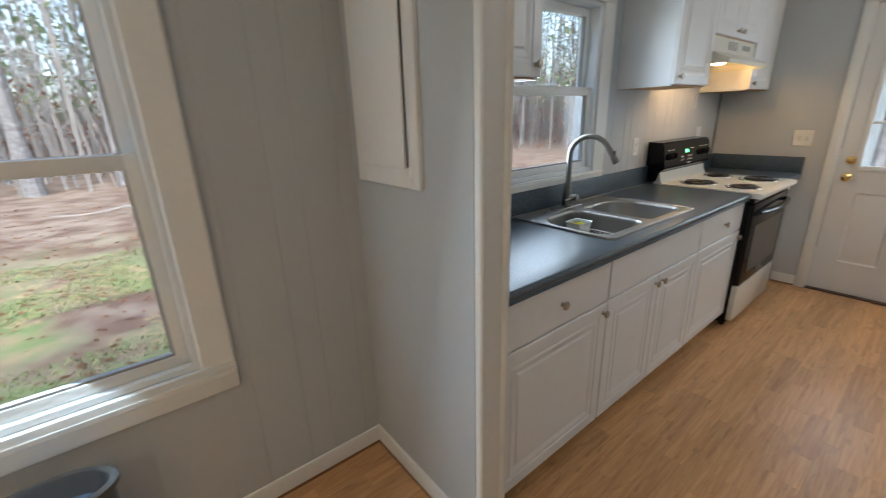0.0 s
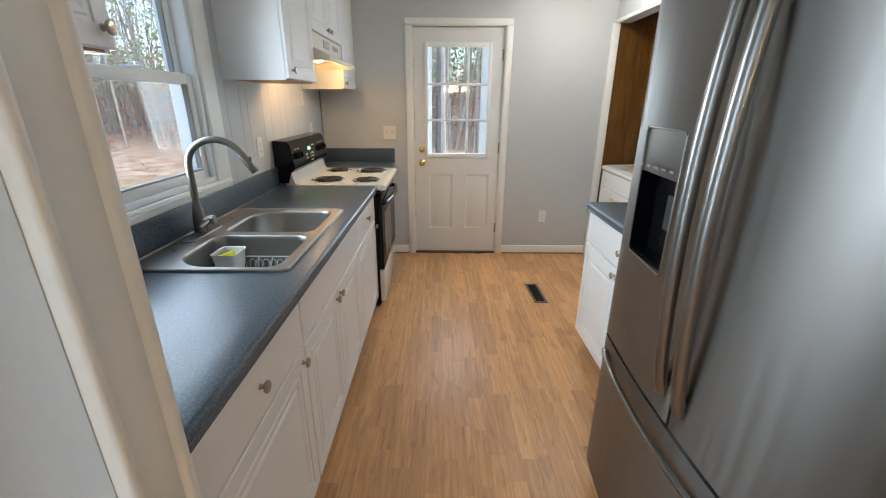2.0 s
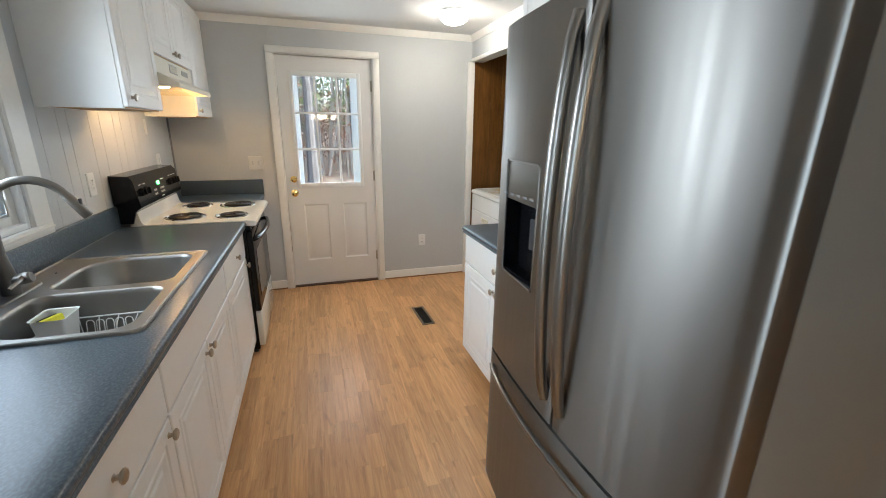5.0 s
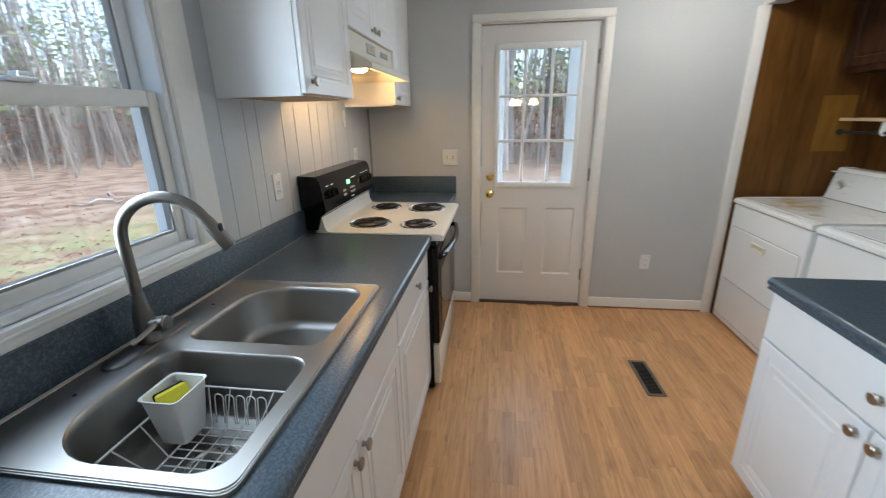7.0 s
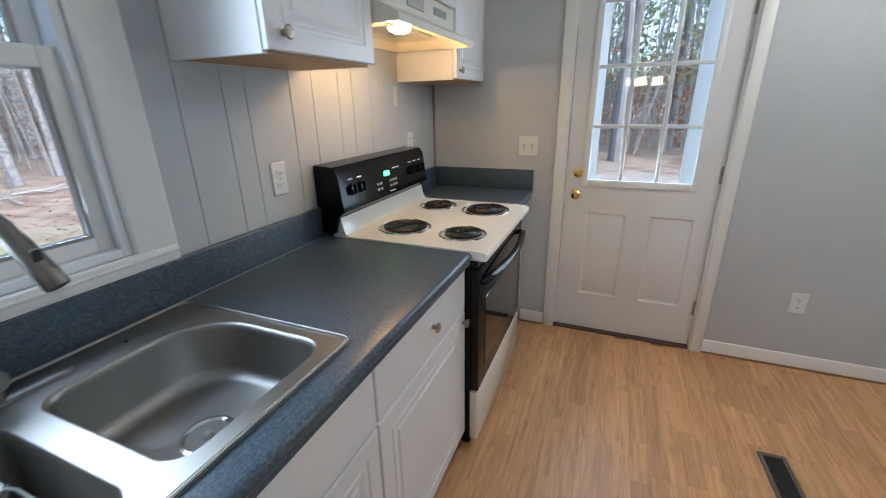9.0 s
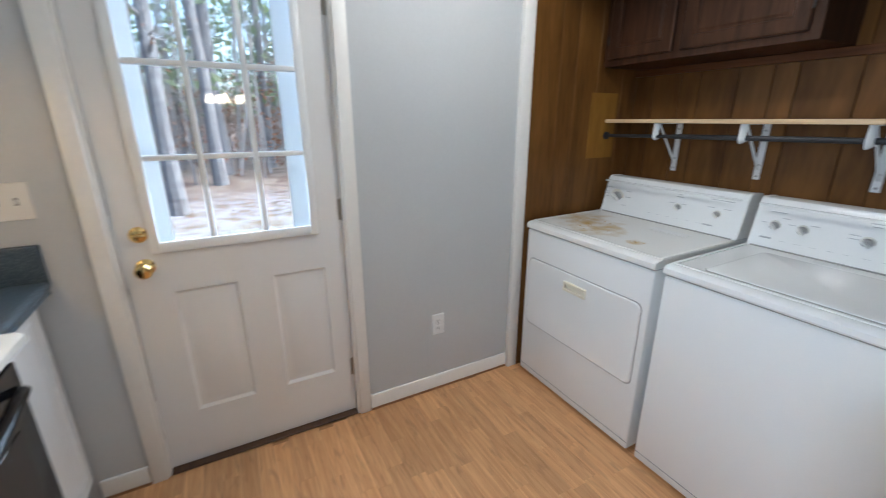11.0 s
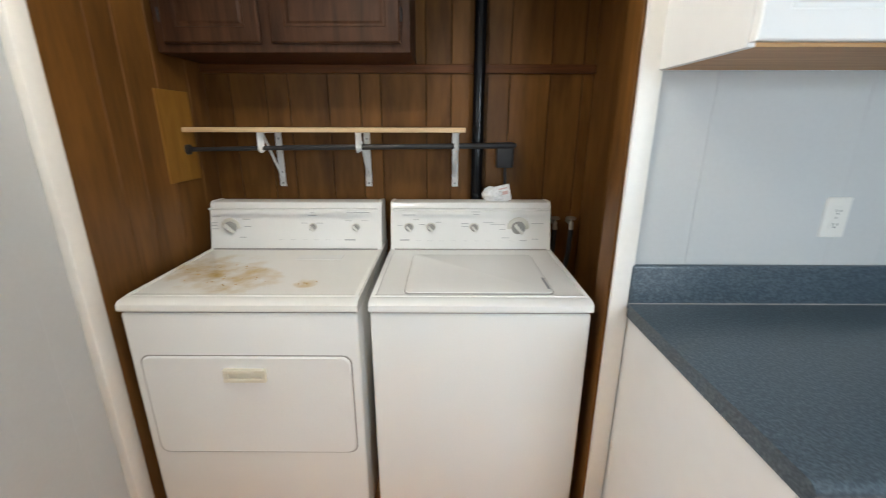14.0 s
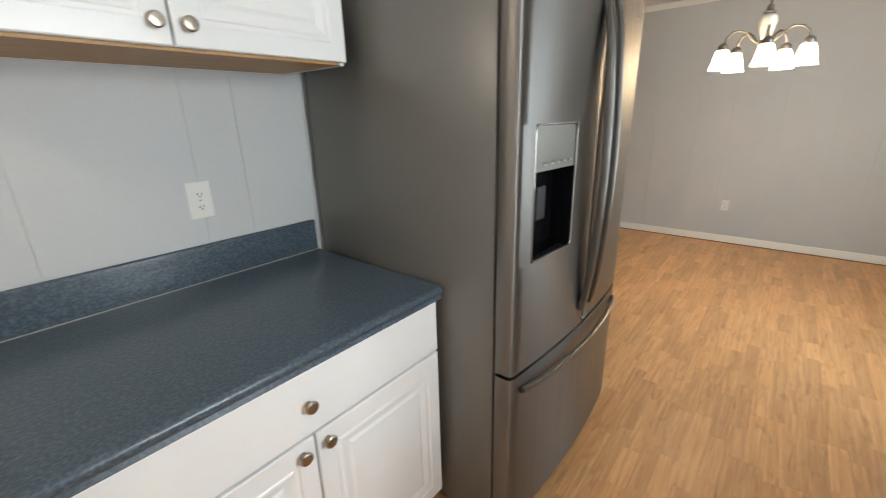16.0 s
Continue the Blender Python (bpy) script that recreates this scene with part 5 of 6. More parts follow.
    box(bm, (0.925, fy(0.96) - 0.001, 1.705), (1.005, fy(0.96) + 0.0015, 1.713), 0.001)
    tube(bm, [(0.965 + 0.02 * math.cos(a), fy(0.965) + 0.001, 1.712 + 0.012 * math.sin(a)) for a in [2 * math.pi * k / 16 for k in range(18)]], 0.0015, 5)
    part("emblem", bm, GREY_PLASTIC, f, "small grey metal emblem")
    bm = B()
    box(bm, (x0 + 0.02, yb - 0.05, 0.008), (x1 - 0.02, yb, 0.07))
    part("kick_grille", bm, DULL_BLACK, f)
    for x in (x0 + 0.07, x1 - 0.07):
        bm = B()
        box(bm, (x - 0.04, yb - 0.07, H - 0.012), (x + 0.04, yb + 0.04, H + 0.012), 0.006, 2)
        part("hinge_cover", bm, GREY_PLASTIC, f)
        for y in (yb - 0.06, SOUTH + 0.09):
            bm = B()
            lathe(bm, [(0.02, 0), (0.02, 0.03)], Matrix.Translation((x, y, 0)), 12)
            part("foot", bm, DULL_BLACK, f)


fridge()


# ---- laundry alcove ----
def marks(bm, m, spots):
    for x, z, w, h in spots:
        box(bm, (x - w / 2, -0.0006, z - h / 2), (x + w / 2, 0.001, z + h / 2), m=m)


def dial(parent, m, r, skirt=0.0):
    bm = B()
    if skirt:
        lathe(bm, [(skirt, 0), (skirt * 0.98, 0.003), (skirt * 0.9, 0.004)], m @ pose(0, 0, 0, 90, 0, 0), 28)
        part("skirt", bm, SKIRT, parent, "pale grey dial skirt")
        bm = B()
    lathe(bm, [(r, 0.002), (r * 0.95, 0.014), (r * 0.85, 0.017), (r * 0.3, 0.018)], m @ pose(0, 0, 0, 90, 0, 0), 20)
    p = part("dial", bm, GREY_PLASTIC, parent, "grey plastic dial")
    bm = B()
    mm = m @ pose(0, 0, 0, 0, 50, 0)
    box(bm, (-r * 0.92, -0.03, -r * 0.22), (r * 0.92, -0.015, r * 0.22), 0.002, m=mm)
    part("grip", bm, IVORY, p)


def laundry(name, x0, x1, label, kind):
    w = thing(name, (0.5 * (x0 + x1), -1.4, 0), label, kind)
    yf, yb = -1.050, -1.735
    bm = B()
    box(bm, (x0 + 0.003, yb, 0.02), (x1 - 0.003, yf, 0.858), 0.008, 3)
    part("body", bm, ENAMEL, w)
    bm = B()
    box(bm, (x0 + 0.008, yb + 0.004, 0.857), (x1 - 0.008, yf - 0.006, 0.866))
    part("top_seam", bm, GREY_PLASTIC, w)
    # top: soft front edge, slight rise to the back
    bm = B()
    prof = [(yf + 0.004, 0.8655), (yf + 0.008, 0.871), (yf + 0.007, 0.888), (yf - 0.004, 0.897), (yf - 0.03, 0.900), (-1.57, 0.905), (yb, 0.905), (yb, 0.8655)]
    prism(bm, prof, x0, x1, "x")
    part("top", bm, DRYER_TOP if kind == "dryer" else ENAMEL, w)
    bm = B()
    prof = [(-1.578, 0.905), (-1.588, 0.925), (-1.625, 1.088), (-1.635, 1.100), (-1.65, 1.103), (-1.72, 1.10), (-1.735, 1.085), (-1.735, 0.905)]
    prism(bm, prof, x0 + 0.006, x1 - 0.006, "x")
    cons = part("console", bm, ENAMEL, w, "white sloping control console")
    for x in (x0 + 0.003, x1 - 0.017):
        bm = B()
        prism(bm, [(y - 0.003 if y > -1.7 else y, z + 0.002) for y, z in prof], x, x + 0.014, "x")
        part("end_cap", bm, IVORY, cons)
    top_mat = DRYER_TOP if kind == "dryer" else ENAMEL
    for x in (x0 + 0.004, x1 - 0.018):
        bm = B()
        prism(bm, [(-1.085, 0.898), (-1.088, 0.9030), (-1.09, 0.9042), (-1.572, 0.9086), (-1.572, 0.902)], x, x + 0.014, "x")
        part("top_rim", bm, top_mat, w)
    bm = B()
    box(bm, (x0 + 0.018, -1.099, 0.897), (x1 - 0.018, -1.086, 0.9038), 0.002, 2)
    part("top_rim", bm, top_mat, w)
    bm = B()
    box(bm, (x0 + 0.02, -1.5815, 0.904), (x1 - 0.02, -1.575, 0.9105))
    part("console_gap", bm, GREY_PLASTIC, w)
    fm = lambda x, z: Matrix.Translation((x, -1.588 - (z - 0.925) * 0.227, z)) @ pose(0, 0, 0, 12.8, 0, 180)
    bm = B()
    box(bm, (-(x1 - x0) / 2 + 0.018, -0.005, 0.078), ((x1 - x0) / 2 - 0.018, 0.004, 0.086), 0.002, 2, m=fm(0.5 * (x0 + x1), 1.0))
    part("console_lip", bm, ENAMEL, cons)
    bm = B()
    lift = lambda x, z, ww, h: box(bm, (-ww / 2, -0.0008, -h / 2), (ww / 2, 0.002, h / 2), m=fm(x, z))
    if kind == "dryer":
        for dx, dz, ww in ((-0.065, 0.03, 0.03), (0.065, 0.04, 0.035), (0.075, 0.015, 0.03), (0.07, -0.01, 0.028), (0.075, 0.005, 0.03), (-0.05, -0.045, 0.028), (-0.07, 0, 0.03)):
            lift(4.165 + dx, 1.0 + dz, ww, 0.004)
        for x, z, ww in ((3.815, 1.058, 0.02), (3.815, 1.047, 0.035), (3.785, 1.015, 0.03), (3.85, 1.015, 0.03), (3.62, 1.06, 0.10), (3.66, 1.025, 0.03), (3.59, 1.025, 0.03)):
            lift(x, z, ww, 0.003)
        lift(3.655, 0.944, 0.045, 0.009)
        for k in range(7):
            lift(3.95 - 0.05 * k, 0.945, 0.022, 0.001)
    else:
        for x, z, ww in ((3.40, 1.05, 0.055), (3.37, 1.03, 0.025), (3.44, 1.005, 0.02), (3.345, 1.01, 0.025), (3.275, 1.02, 0.025), (3.112, 1.063, 0.04), (3.112, 1.053, 0.025), (3.16, 1.015, 0.03), (3.06, 1.02, 0.045), (3.16, 1.002, 0.03), (3.02, 1.01, 0.06), (3.0, 0.99, 0.025), (2.85, 1.015, 0.05), (2.985, 0.955, 0.035), (2.91, 0.945, 0.03), (2.86, 0.95, 0.03)):
            lift(x, z, ww, 0.003)
        lift(3.42, 0.944, 0.04, 0.009)
        for k in range(10):
            lift(3.36 - 0.05 * k, 0.942, 0.022, 0.001)
    part("print", bm, FAINT_PRINT, cons)["kind"] = "stuff"
    for x, r, sk in ((4.165, 0.026, 0.040), (3.813, 0.014, 0.017), (3.628, 0.014, 0.017)) if kind == "dryer" else ((3.40, 0.016, 0.020), (3.307, 0.016, 0.020), (3.121, 0.016, 0.020), (2.932, 0.029, 0.047)):
        dial(cons, fm(x, 1.0), r, sk)
    bm = B()
    box(bm, (x0 + 0.006, yf - 0.002, 0.056), (x1 - 0.006, yf + 0.0015, 0.0585))
    part("kick_seam", bm, PRINT, w)
    if kind == "dryer":
        fo = lambda y: face(0, y, 0, 180)
        o = rrect(-4.222, -3.548, 0.335, 0.708, 0.03, 5)
        bm = B()
        plate(bm, [(-3.885 + (x + 3.885) * 1.013, 0.5215 + (z - 0.5215) * 1.024) for x, z in o], -0.0008, 0.002, fo(yf), 0.0003)
        part("door_gap", bm, GREY_PLASTIC, w)
        bm = B()
        plate(bm, o, -0.007, 0.002, fo(yf), 0.004)
        dd = part("dryer_door", bm, ENAMEL, w)
        bm = B()
        a, b, c, e = -3.958, -3.822, 0.622, 0.668
        for lo, hi in (((a, -0.019, c), (b, -0.006, c + 0.012)), ((a, -0.019, e - 0.012), (b, -0.006, e)), ((a, -0.019, c + 0.012), (a + 0.014, -0.006, e - 0.012)), ((b - 0.014, -0.019, c + 0.012), (b, -0.006, e - 0.012)), ((a + 0.014, -0.0085, c + 0.012), (b - 0.014, -0.006, e - 0.012))):
            box(bm, lo, hi, 0.0015, m=fo(yf))
        part("door_pull", bm, ALMOND, dd, "almond recessed door pull")
        bm = B()
        box(bm, (3.66, -1.50, 0.9035), (3.84, -1.44, 0.9055), 0.001)
        part("lint_cover", bm, ENAMEL, w)
    else:
        lid = rrect(2.897, 3.375, -1.505, -1.105, 0.02, 4)
        bm = B()
        loft(bm, [[(3.136 + (x - 3.136) * 1.012, -1.305 + (y + 1.305) * 1.014, 0.9012) for x, y in lid], [(3.136 + (x - 3.136) * 1.012, -1.305 + (y + 1.305) * 1.014, 0.9052) for x, y in lid]])
        part("lid_gap", bm, GREY_PLASTIC, w)
        bm = B()
        loft(bm, [[(x, y, 0.9015) for x, y in lid], [(x, y, 0.9075) for x, y in lid], [(3.136 + (x - 3.136) * 0.975, -1.305 + (y + 1.305) * 0.97, 0.9095) for x, y in lid]])
        lp = part("lid", bm, ENAMEL, w)
        bm = B()
        box(bm, (2.903, -1.235, 0.9088), (2.912, -1.13, 0.9102), 0.001)
        part("lid_grip", bm, PRINT, lp)
    for x in (x0 + 0.05, x1 - 0.05):
        for y in (yf - 0.06, yb + 0.06):
            bm = B()
            lathe(bm, [(0.018, 0), (0.018, 0.022)], Matrix.Translation((x, y, 0)), 10)
            part("foot", bm, DULL_BLACK, w)
    return w


laundry("clothes_dryer", 3.515, 4.258, "white clothes dryer with rust-stained top", "dryer")
laundry("washing_machine", 2.790, 3.482, "white top-loading washing machine", "washing machine")


def rust():
    """Rust and dirt specks on the dryer top, flat marks of uneven outline."""
    rng = random.Random(5)
    bm = B()
    for cx, cy, n, sp in ((4.08, -1.30, 14, 0.07), (3.95, -1.22, 9, 0.05), (3.72, -1.2, 6, 0.016)):
        for _ in range(n):
            x, y, r = cx + rng.gauss(0, sp), cy + rng.gauss(0, sp * 0.8), rng.uniform(0.0012, 0.0045)
            if not (3.55 < x < 4.22 and -1.5 < y < -1.09):
                continue
            ring = [(x + r * rng.uniform(0.5, 1.2) * 1.5 * math.cos(a), y + r * rng.uniform(0.5, 1.2) * math.sin(a)) for a in [2 * math.pi * k / 9 for k in range(9)]]
            z = 0.9 + 0.005 * (-1.08 - y) / 0.49
            loft(bm, [[(a, b, z - 0.002) for a, b in ring], [(a, b, z + 0.0012) for a, b in ring]])
    ob = part("rust_marks", bm, STAIN, bpy.data.objects["clothes_dryer"], "brown rust marks")
    ob["kind"] = "stuff"


rust()


def dark_cabinet():
    c = thing("wood_wall_cabinet", (3.81, -1.65, 1.665), "dark-stained two-door wooden wall cabinet over the dryer", "cabinet")
    x0, x1, yf, z0 = 3.372, 4.285, -1.515, 1.668
    bm = B()
    box(bm, (x0, AL_S, z0), (x1, yf, CEIL), 0.002)
    part("body", bm, DARK_CAB, c)
    m = face(0, yf, 0, 180)
    for a, b in ((-x1 + 0.035, -3.905), (-3.865, -x0 - 0.035)):
        bm = B()
        raised(bm, b - a, CEIL - 0.03 - z0 - 0.03, [(0, 0.004), (0.006, 0.0), (0.05, 0.0), (0.054, 0.005), (0.062, 0.005), (0.07, 0.001)], 0.018, m @ Matrix.Translation((a, -0.018, z0 + 0.03)))
        dd = part("cabinet_door", bm, DARK_CAB, c, smooth=12)
        for z in (z0 + 0.12, CEIL - 0.14):
            bm = B()
            hx = b + 0.004 if a > -3.88 else a - 0.004
            lathe(bm, [(0.004, -0.022), (0.004, 0.022)], m @ Matrix.Translation((hx, -0.016, z)), 8)
            part("hinge", bm, DULL_BLACK, dd)
    return c


dark_cabinet()
bm = B()
box(bm, (AL_W, AL_S, 1.632), (AL_E, AL_S + 0.019, 1.667), 0.002)
solid("trim_ledger", bm, RED_WOOD, "reddish brown wood rail across the back wall", "trim", "structure")
bm = B()
box(bm, (3.165, -1.808, 1.390), (4.296, -1.585, 1.409), 0.003, 2)
solid("shelf_board", bm, PINE, "narrow pale pine shelf board on white brackets", "shelf")
first = None
for x in (4.0, 3.6, 3.2):
    b = thing("shelf_bracket", (x, AL_S, 1.15), "white metal shelf and rod bracket", "bracket", "shelf brackets")
    bm = B()
    box(bm, (x - 0.014, AL_S, 1.145), (x + 0.014, AL_S + 0.004, 1.392), 0.001)
    box(bm, (x - 0.014, AL_S + 0.004, 1.387), (x + 0.014, -1.62, 1.392), 0.001)
    part("arm", bm, WHITE_PLASTIC, b)
    bm = B()
    tube(bm, [(x, AL_S + 0.004, 1.19), (x, -1.655, 1.37), (x, -1.64, 1.388)], 0.006, 6)
    part("brace", bm, WHITE_PLASTIC, b)
    bm = B()
    pts = [(x, -1.622, 1.39), (x, -1.618, 1.345)] + [(x, -1.637 + 0.019 * math.cos(a), 1.333 - 0.019 * math.sin(a)) for a in [math.pi * k / 6 for k in range(7)]]
    tube(bm, pts, 0.014, 6, 0.22)
    part("hook", bm, WHITE_PLASTIC, b)
    for z in (1.16, 1.21, 1.36):
        bm = B()
        lathe(bm, [(0.005, 0), (0.003, 0.003)], Matrix.Translation((x, AL_S + 0.004, z)) @ pose(0, 0, 0, -90, 0, 0), 8)
        part("screw", bm, GREY_PLASTIC, b)
r = thing("closet_rod", (3.6, -1.637, 1.333), "dark metal closet rod on white hooks", "rod")
bm = B()
tube(bm, [(4.296, -1.600, 1.322), (3.9, -1.637, 1.328)], 0.009, 10)
tube(bm, [(3.92, -1.637, 1.328), (2.975, -1.637, 1.338), (2.962, -1.645, 1.338), (2.958, -1.66, 1.337), (2.958, AL_S, 1.335)], 0.0112, 10)
part("pole", bm, DULL_BLACK, r)
bm = B()
lathe(bm, [(0.02, 0), (0.02, 0.012), (0.012, 0.016)], Matrix.Translation((4.294, -1.600, 1.322)) @ pose(0, 0, 0, 0, -90, 0), 12)
part("end_socket", bm, DULL_BLACK, r)
o = thing("power_plug", (2.98, AL_S, 1.28), "black power outlet box with a plug and cord", "outlet")
bm = B()
box(bm, (2.940, AL_S, 1.235), (3.015, AL_S + 0.045, 1.345), 0.005, 2)
part("box", bm, DULL_BLACK, o)
bm = B()
tube(bm, [(2.975, AL_S + 0.03, 1.24), (2.972, AL_S + 0.032, 1.16), (2.965, AL_S + 0.03, 1.02), (2.96, AL_S + 0.035, 0.7), (2.96, AL_S + 0.05, 0.3)], 0.006, 8)
part("cord", bm, DULL_BLACK, o)
bm = B()
tube(bm, [(3.103, -1.765, 0.0), (3.103, -1.765, 1.2), (3.10, -1.765, CEIL)], 0.027, 16)
dp = solid("drain_pipe", bm, BLACK, "black plastic vent pipe against the panelling", "pipe")
bm = B()
lathe(bm, [(0.027, 0.66), (0.032, 0.662), (0.032, 0.74), (0.027, 0.742)], Matrix.Translation((3.103, -1.765, 0)), 16)
part("coupling", bm, DULL_BLACK, dp)
bm = B()
box(bm, (AL_E - 0.006, -1.665, 1.20), (AL_E - 0.0005, -1.465, 1.545), 0.001)
solid("plywood_patch", bm, PLY, "thin orange plywood patch on the dark panelling", "board")


def plastic_bag():
    b = thing("plastic_bag", (3.02, -1.68, 1.10), "small clear plastic bag of papers on the washer", "bag")
    rng = random.Random(3)
    bm = B()
    rings = []
    for k in range(7):
        z = 1.101 + 0.062 * k / 6
        s = math.sin(math.pi * (0.25 + 0.62 * k / 6))
        rings.append([(3.03 + 0.055 * s * math.cos(a) + rng.gauss(0, 0.004), -1.685 + 0.032 * s * math.sin(a) + rng.gauss(0, 0.004), z + rng.gauss(0, 0.002) * (k > 0)) for a in [2 * math.pi * j / 14 for j in range(14)]])
    loft(bm, rings)
    part("wrap", bm, PLASTIC_BAG, b, smooth=20)
    bm = B()
    box(bm, (-0.03, -0.006, 0), (0.03, 0.006, 0.072), 0.002, m=pose(2.985, -1.672, 1.1005, 0, 12, 4))
    part("booklet", bm, PLASTIC_BAG, b)
    bm = B()
    box(bm, (-0.02, 0.0062, 0.03), (0.012, 0.0072, 0.045), m=pose(2.985, -1.672, 1.1005, 0, 12, 4))
    box(bm, (-0.02, 0.0062, 0.055), (0.02, 0.0072, 0.06), m=pose(2.985, -1.672, 1.1005, 0, 12, 4))
    part("printed_bars", bm, RED_PRINT, b)


plastic_bag()
v = thing("water_valves", (2.70, AL_S, 0.95), "pair of old washer taps with hoses in the dark corner", "tap")
for x in (2.66, 2.735):
    bm = B()
    tube(bm, [(x, AL_S, 0.985), (x, AL_S + 0.06, 0.985), (x, AL_S + 0.065, 0.955)], 0.011, 10)
    lathe(bm, [(0.022, 0), (0.024, 0.006), (0.018, 0.012)], Matrix.Translation((x, AL_S + 0.05, 1.0)) @ pose(0, 0, 0, 0, 0, 0), 10)
    part("tap", bm, BRONZE, v, "tarnished brass tap")
    bm = B()
    tube(bm, [(x, AL_S + 0.065, 0.955), (x + 0.005, AL_S + 0.07, 0.85), (x + 0.03, AL_S + 0.06, 0.6), (x + 0.08, AL_S + 0.045, 0.4)], 0.011, 10)
    part("hose", bm, DULL_BLACK, v)


# ---- outlets, switches, vent ----
def outlet(m, label, mat=WHITE_PLASTIC):
    loc = m.translation
    o = thing("outlet", loc, label, "outlet")
    bm = B()
    plate(bm, rrect(-0.035, 0.035, -0.0575, 0.0575, 0.004, 2), -0.006, 0.0, m, 0.003)
    pl = part("cover_plate", bm, mat, o)
    for dz in (0.0195, -0.0195):
        bm = B()
        plate(bm, rrect(-0.0165, 0.0165, dz - 0.0135, dz + 0.0135, 0.008, 4), -0.0075, -0.0055, m, 0.0008)
        rc = part("receptacle", bm, mat, pl)
        bm = B()
        for dx, w, h in ((-0.0062, 0.002, 0.008), (0.0062, 0.002, 0.0065)):
            box(bm, (dx - w / 2, -0.0082, dz + 0.001 - h / 2), (dx + w / 2, -0.0074, dz + 0.001 + h / 2), m=m)
        box(bm, (-0.0022, -0.0082, dz - 0.0095), (0.0022, -0.0074, dz - 0.0055), m=m)
        part("slots", bm, GASKET, pl)
    bm = B()
    lathe(bm, [(0.003, 0), (0.002, 0.0012)], m @ pose(0, -0.006, 0, 90, 0, 0), 8)
    part("screw", bm, GREY_PLASTIC, pl)


outlet(face(EAST, -0.545, 0.388, -90), "white duplex outlet low on the grey wall beside the door")
outlet(face(2.945, NORTH, 1.178), "white duplex outlet over the worktop by the stove")
outlet(face(2.146, SOUTH, 1.170, 180), "white duplex outlet over the worktop by the fridge", IVORY)
outlet(face(WEST, -0.06, 0.412, 90), "white duplex outlet low on the dining room wall")
outlet(face(3.98, NORTH, 1.215), "white duplex outlet behind the stove")


def light_switch(m, label):
    o = thing("light_switch", m.translation, label, "light switch")
    bm = B()
    plate(bm, rrect(-0.0575, 0.0575, -0.0575, 0.0575, 0.004, 2), -0.006, 0.0, m, 0.003)
    pl = part("cover_plate", bm, IVORY, o)
    for dx in (-0.023, 0.023):
        bm = B()
        box(bm, (dx - 0.005, -0.0068, -0.012), (dx + 0.005, -0.0055, 0.012), m=m)
        part("slot", bm, GREY_PLASTIC, pl)
        bm = B()
        box(bm, (-0.0035, -0.012, -0.004), (0.0035, 0, 0.004), 0.001, m=m @ pose(dx, -0.005, 0.002, 25, 0, 0))
        part("toggle", bm, IVORY, pl)


light_switch(face(EAST, 0.928, 1.172, -90), "ivory two-gang toggle switch plate beside the door")


def phone_plate():
    bm = B()
    plate(bm, rrect(-0.02, 0.02, -0.05, 0.05, 0.004, 2), -0.005, 0.0, face(3.83, NORTH, 1.46), 0.002)
    solid("blank_plate", bm, IVORY, "small ivory blank plate under the hood", "wall plate")


phone_plate()


def floor_vent():
    v = thing("floor_vent", (3.40, -0.31, 0.0), "brown metal floor register", "vent")
    x0, x1, y0, y1 = 3.232, 3.572, -0.362, -0.258
    m = Matrix.Translation((3.402, -0.31, 0)) @ pose(0, 0, 0, 0, 0, 2.0) @ Matrix.Translation((-3.402, 0.31, 0))
    bm = B()
    box(bm, (x0 + 0.01, y0 + 0.01, 0.0005), (x1 - 0.01, y1 - 0.01, 0.0015), m=m)
    part("duct_shadow_plate", bm, GASKET, v)
    bm = B()
    for lo, hi in (((x0, y0, 0.0005), (x1, y0 + 0.018, 0.006)), ((x0, y1 - 0.018, 0.0005), (x1, y1, 0.006)), ((x0, y0 + 0.018, 0.0005), (x0 + 0.02, y1 - 0.018, 0.006)), ((x1 - 0.02, y0 + 0.018, 0.0005), (x1, y1 - 0.018, 0.006))):
        box(bm, lo, hi, 0.002, m=m)
    part("frame", bm, VENT_BROWN, v)
    n = 24
    for k in range(n):
        bm = B()
        x = x0 + 0.022 + (x1 - x0 - 0.044) * k / (n - 1)
        box(bm, (x - 0.0025, y0 + 0.018, 0.0015), (x + 0.0025, y1 - 0.018, 0.0048), m=m)
        part("slat", bm, VENT_SHADED, v, smooth=0)


VENT_BROWN = material("brown_register_enamel", (0.15, 0.115, 0.078), 0.4, 0.2, 0.1)
# the register brown darkened, with the shade inside the duct in its colour
VENT_SHADED = material("shaded_register_slat", (0.028, 0.022, 0.016), 0.5, 0.2, 0.1)
floor_vent()


# ---- dining room things ----
def electric_panel():
    p = thing("access_panel", (WING0, 1.29, 1.21), "white-painted access panel with a hinged cover on the short wall", "access panel")
    m = face(WING0, 0, 0, -90)  # local x is -y
    L, R, zb, zt = -1.475, -1.105, 1.21, 1.98
    bm = B()
    for lo, hi in (((L, -0.018, zb), (L + 0.055, 0, zt)), ((R - 0.055, -0.018, zb), (R, 0, zt)), ((L + 0.055, -0.018, zb), (R - 0.055, 0, zb + 0.065)), ((L + 0.055, -0.018, zt - 0.065), (R - 0.055, 0, zt))):
        box(bm, lo, hi, 0.004, 2, m=m)
    part("frame", bm, TRIM, p)
    bm = B()
    box(bm, (L + 0.050, -0.027, zb + 0.06), (R - 0.06, -0.0185, zt - 0.06), 0.003, 2, m=m)
    part("cover", bm, TRIM, p)


electric_panel()


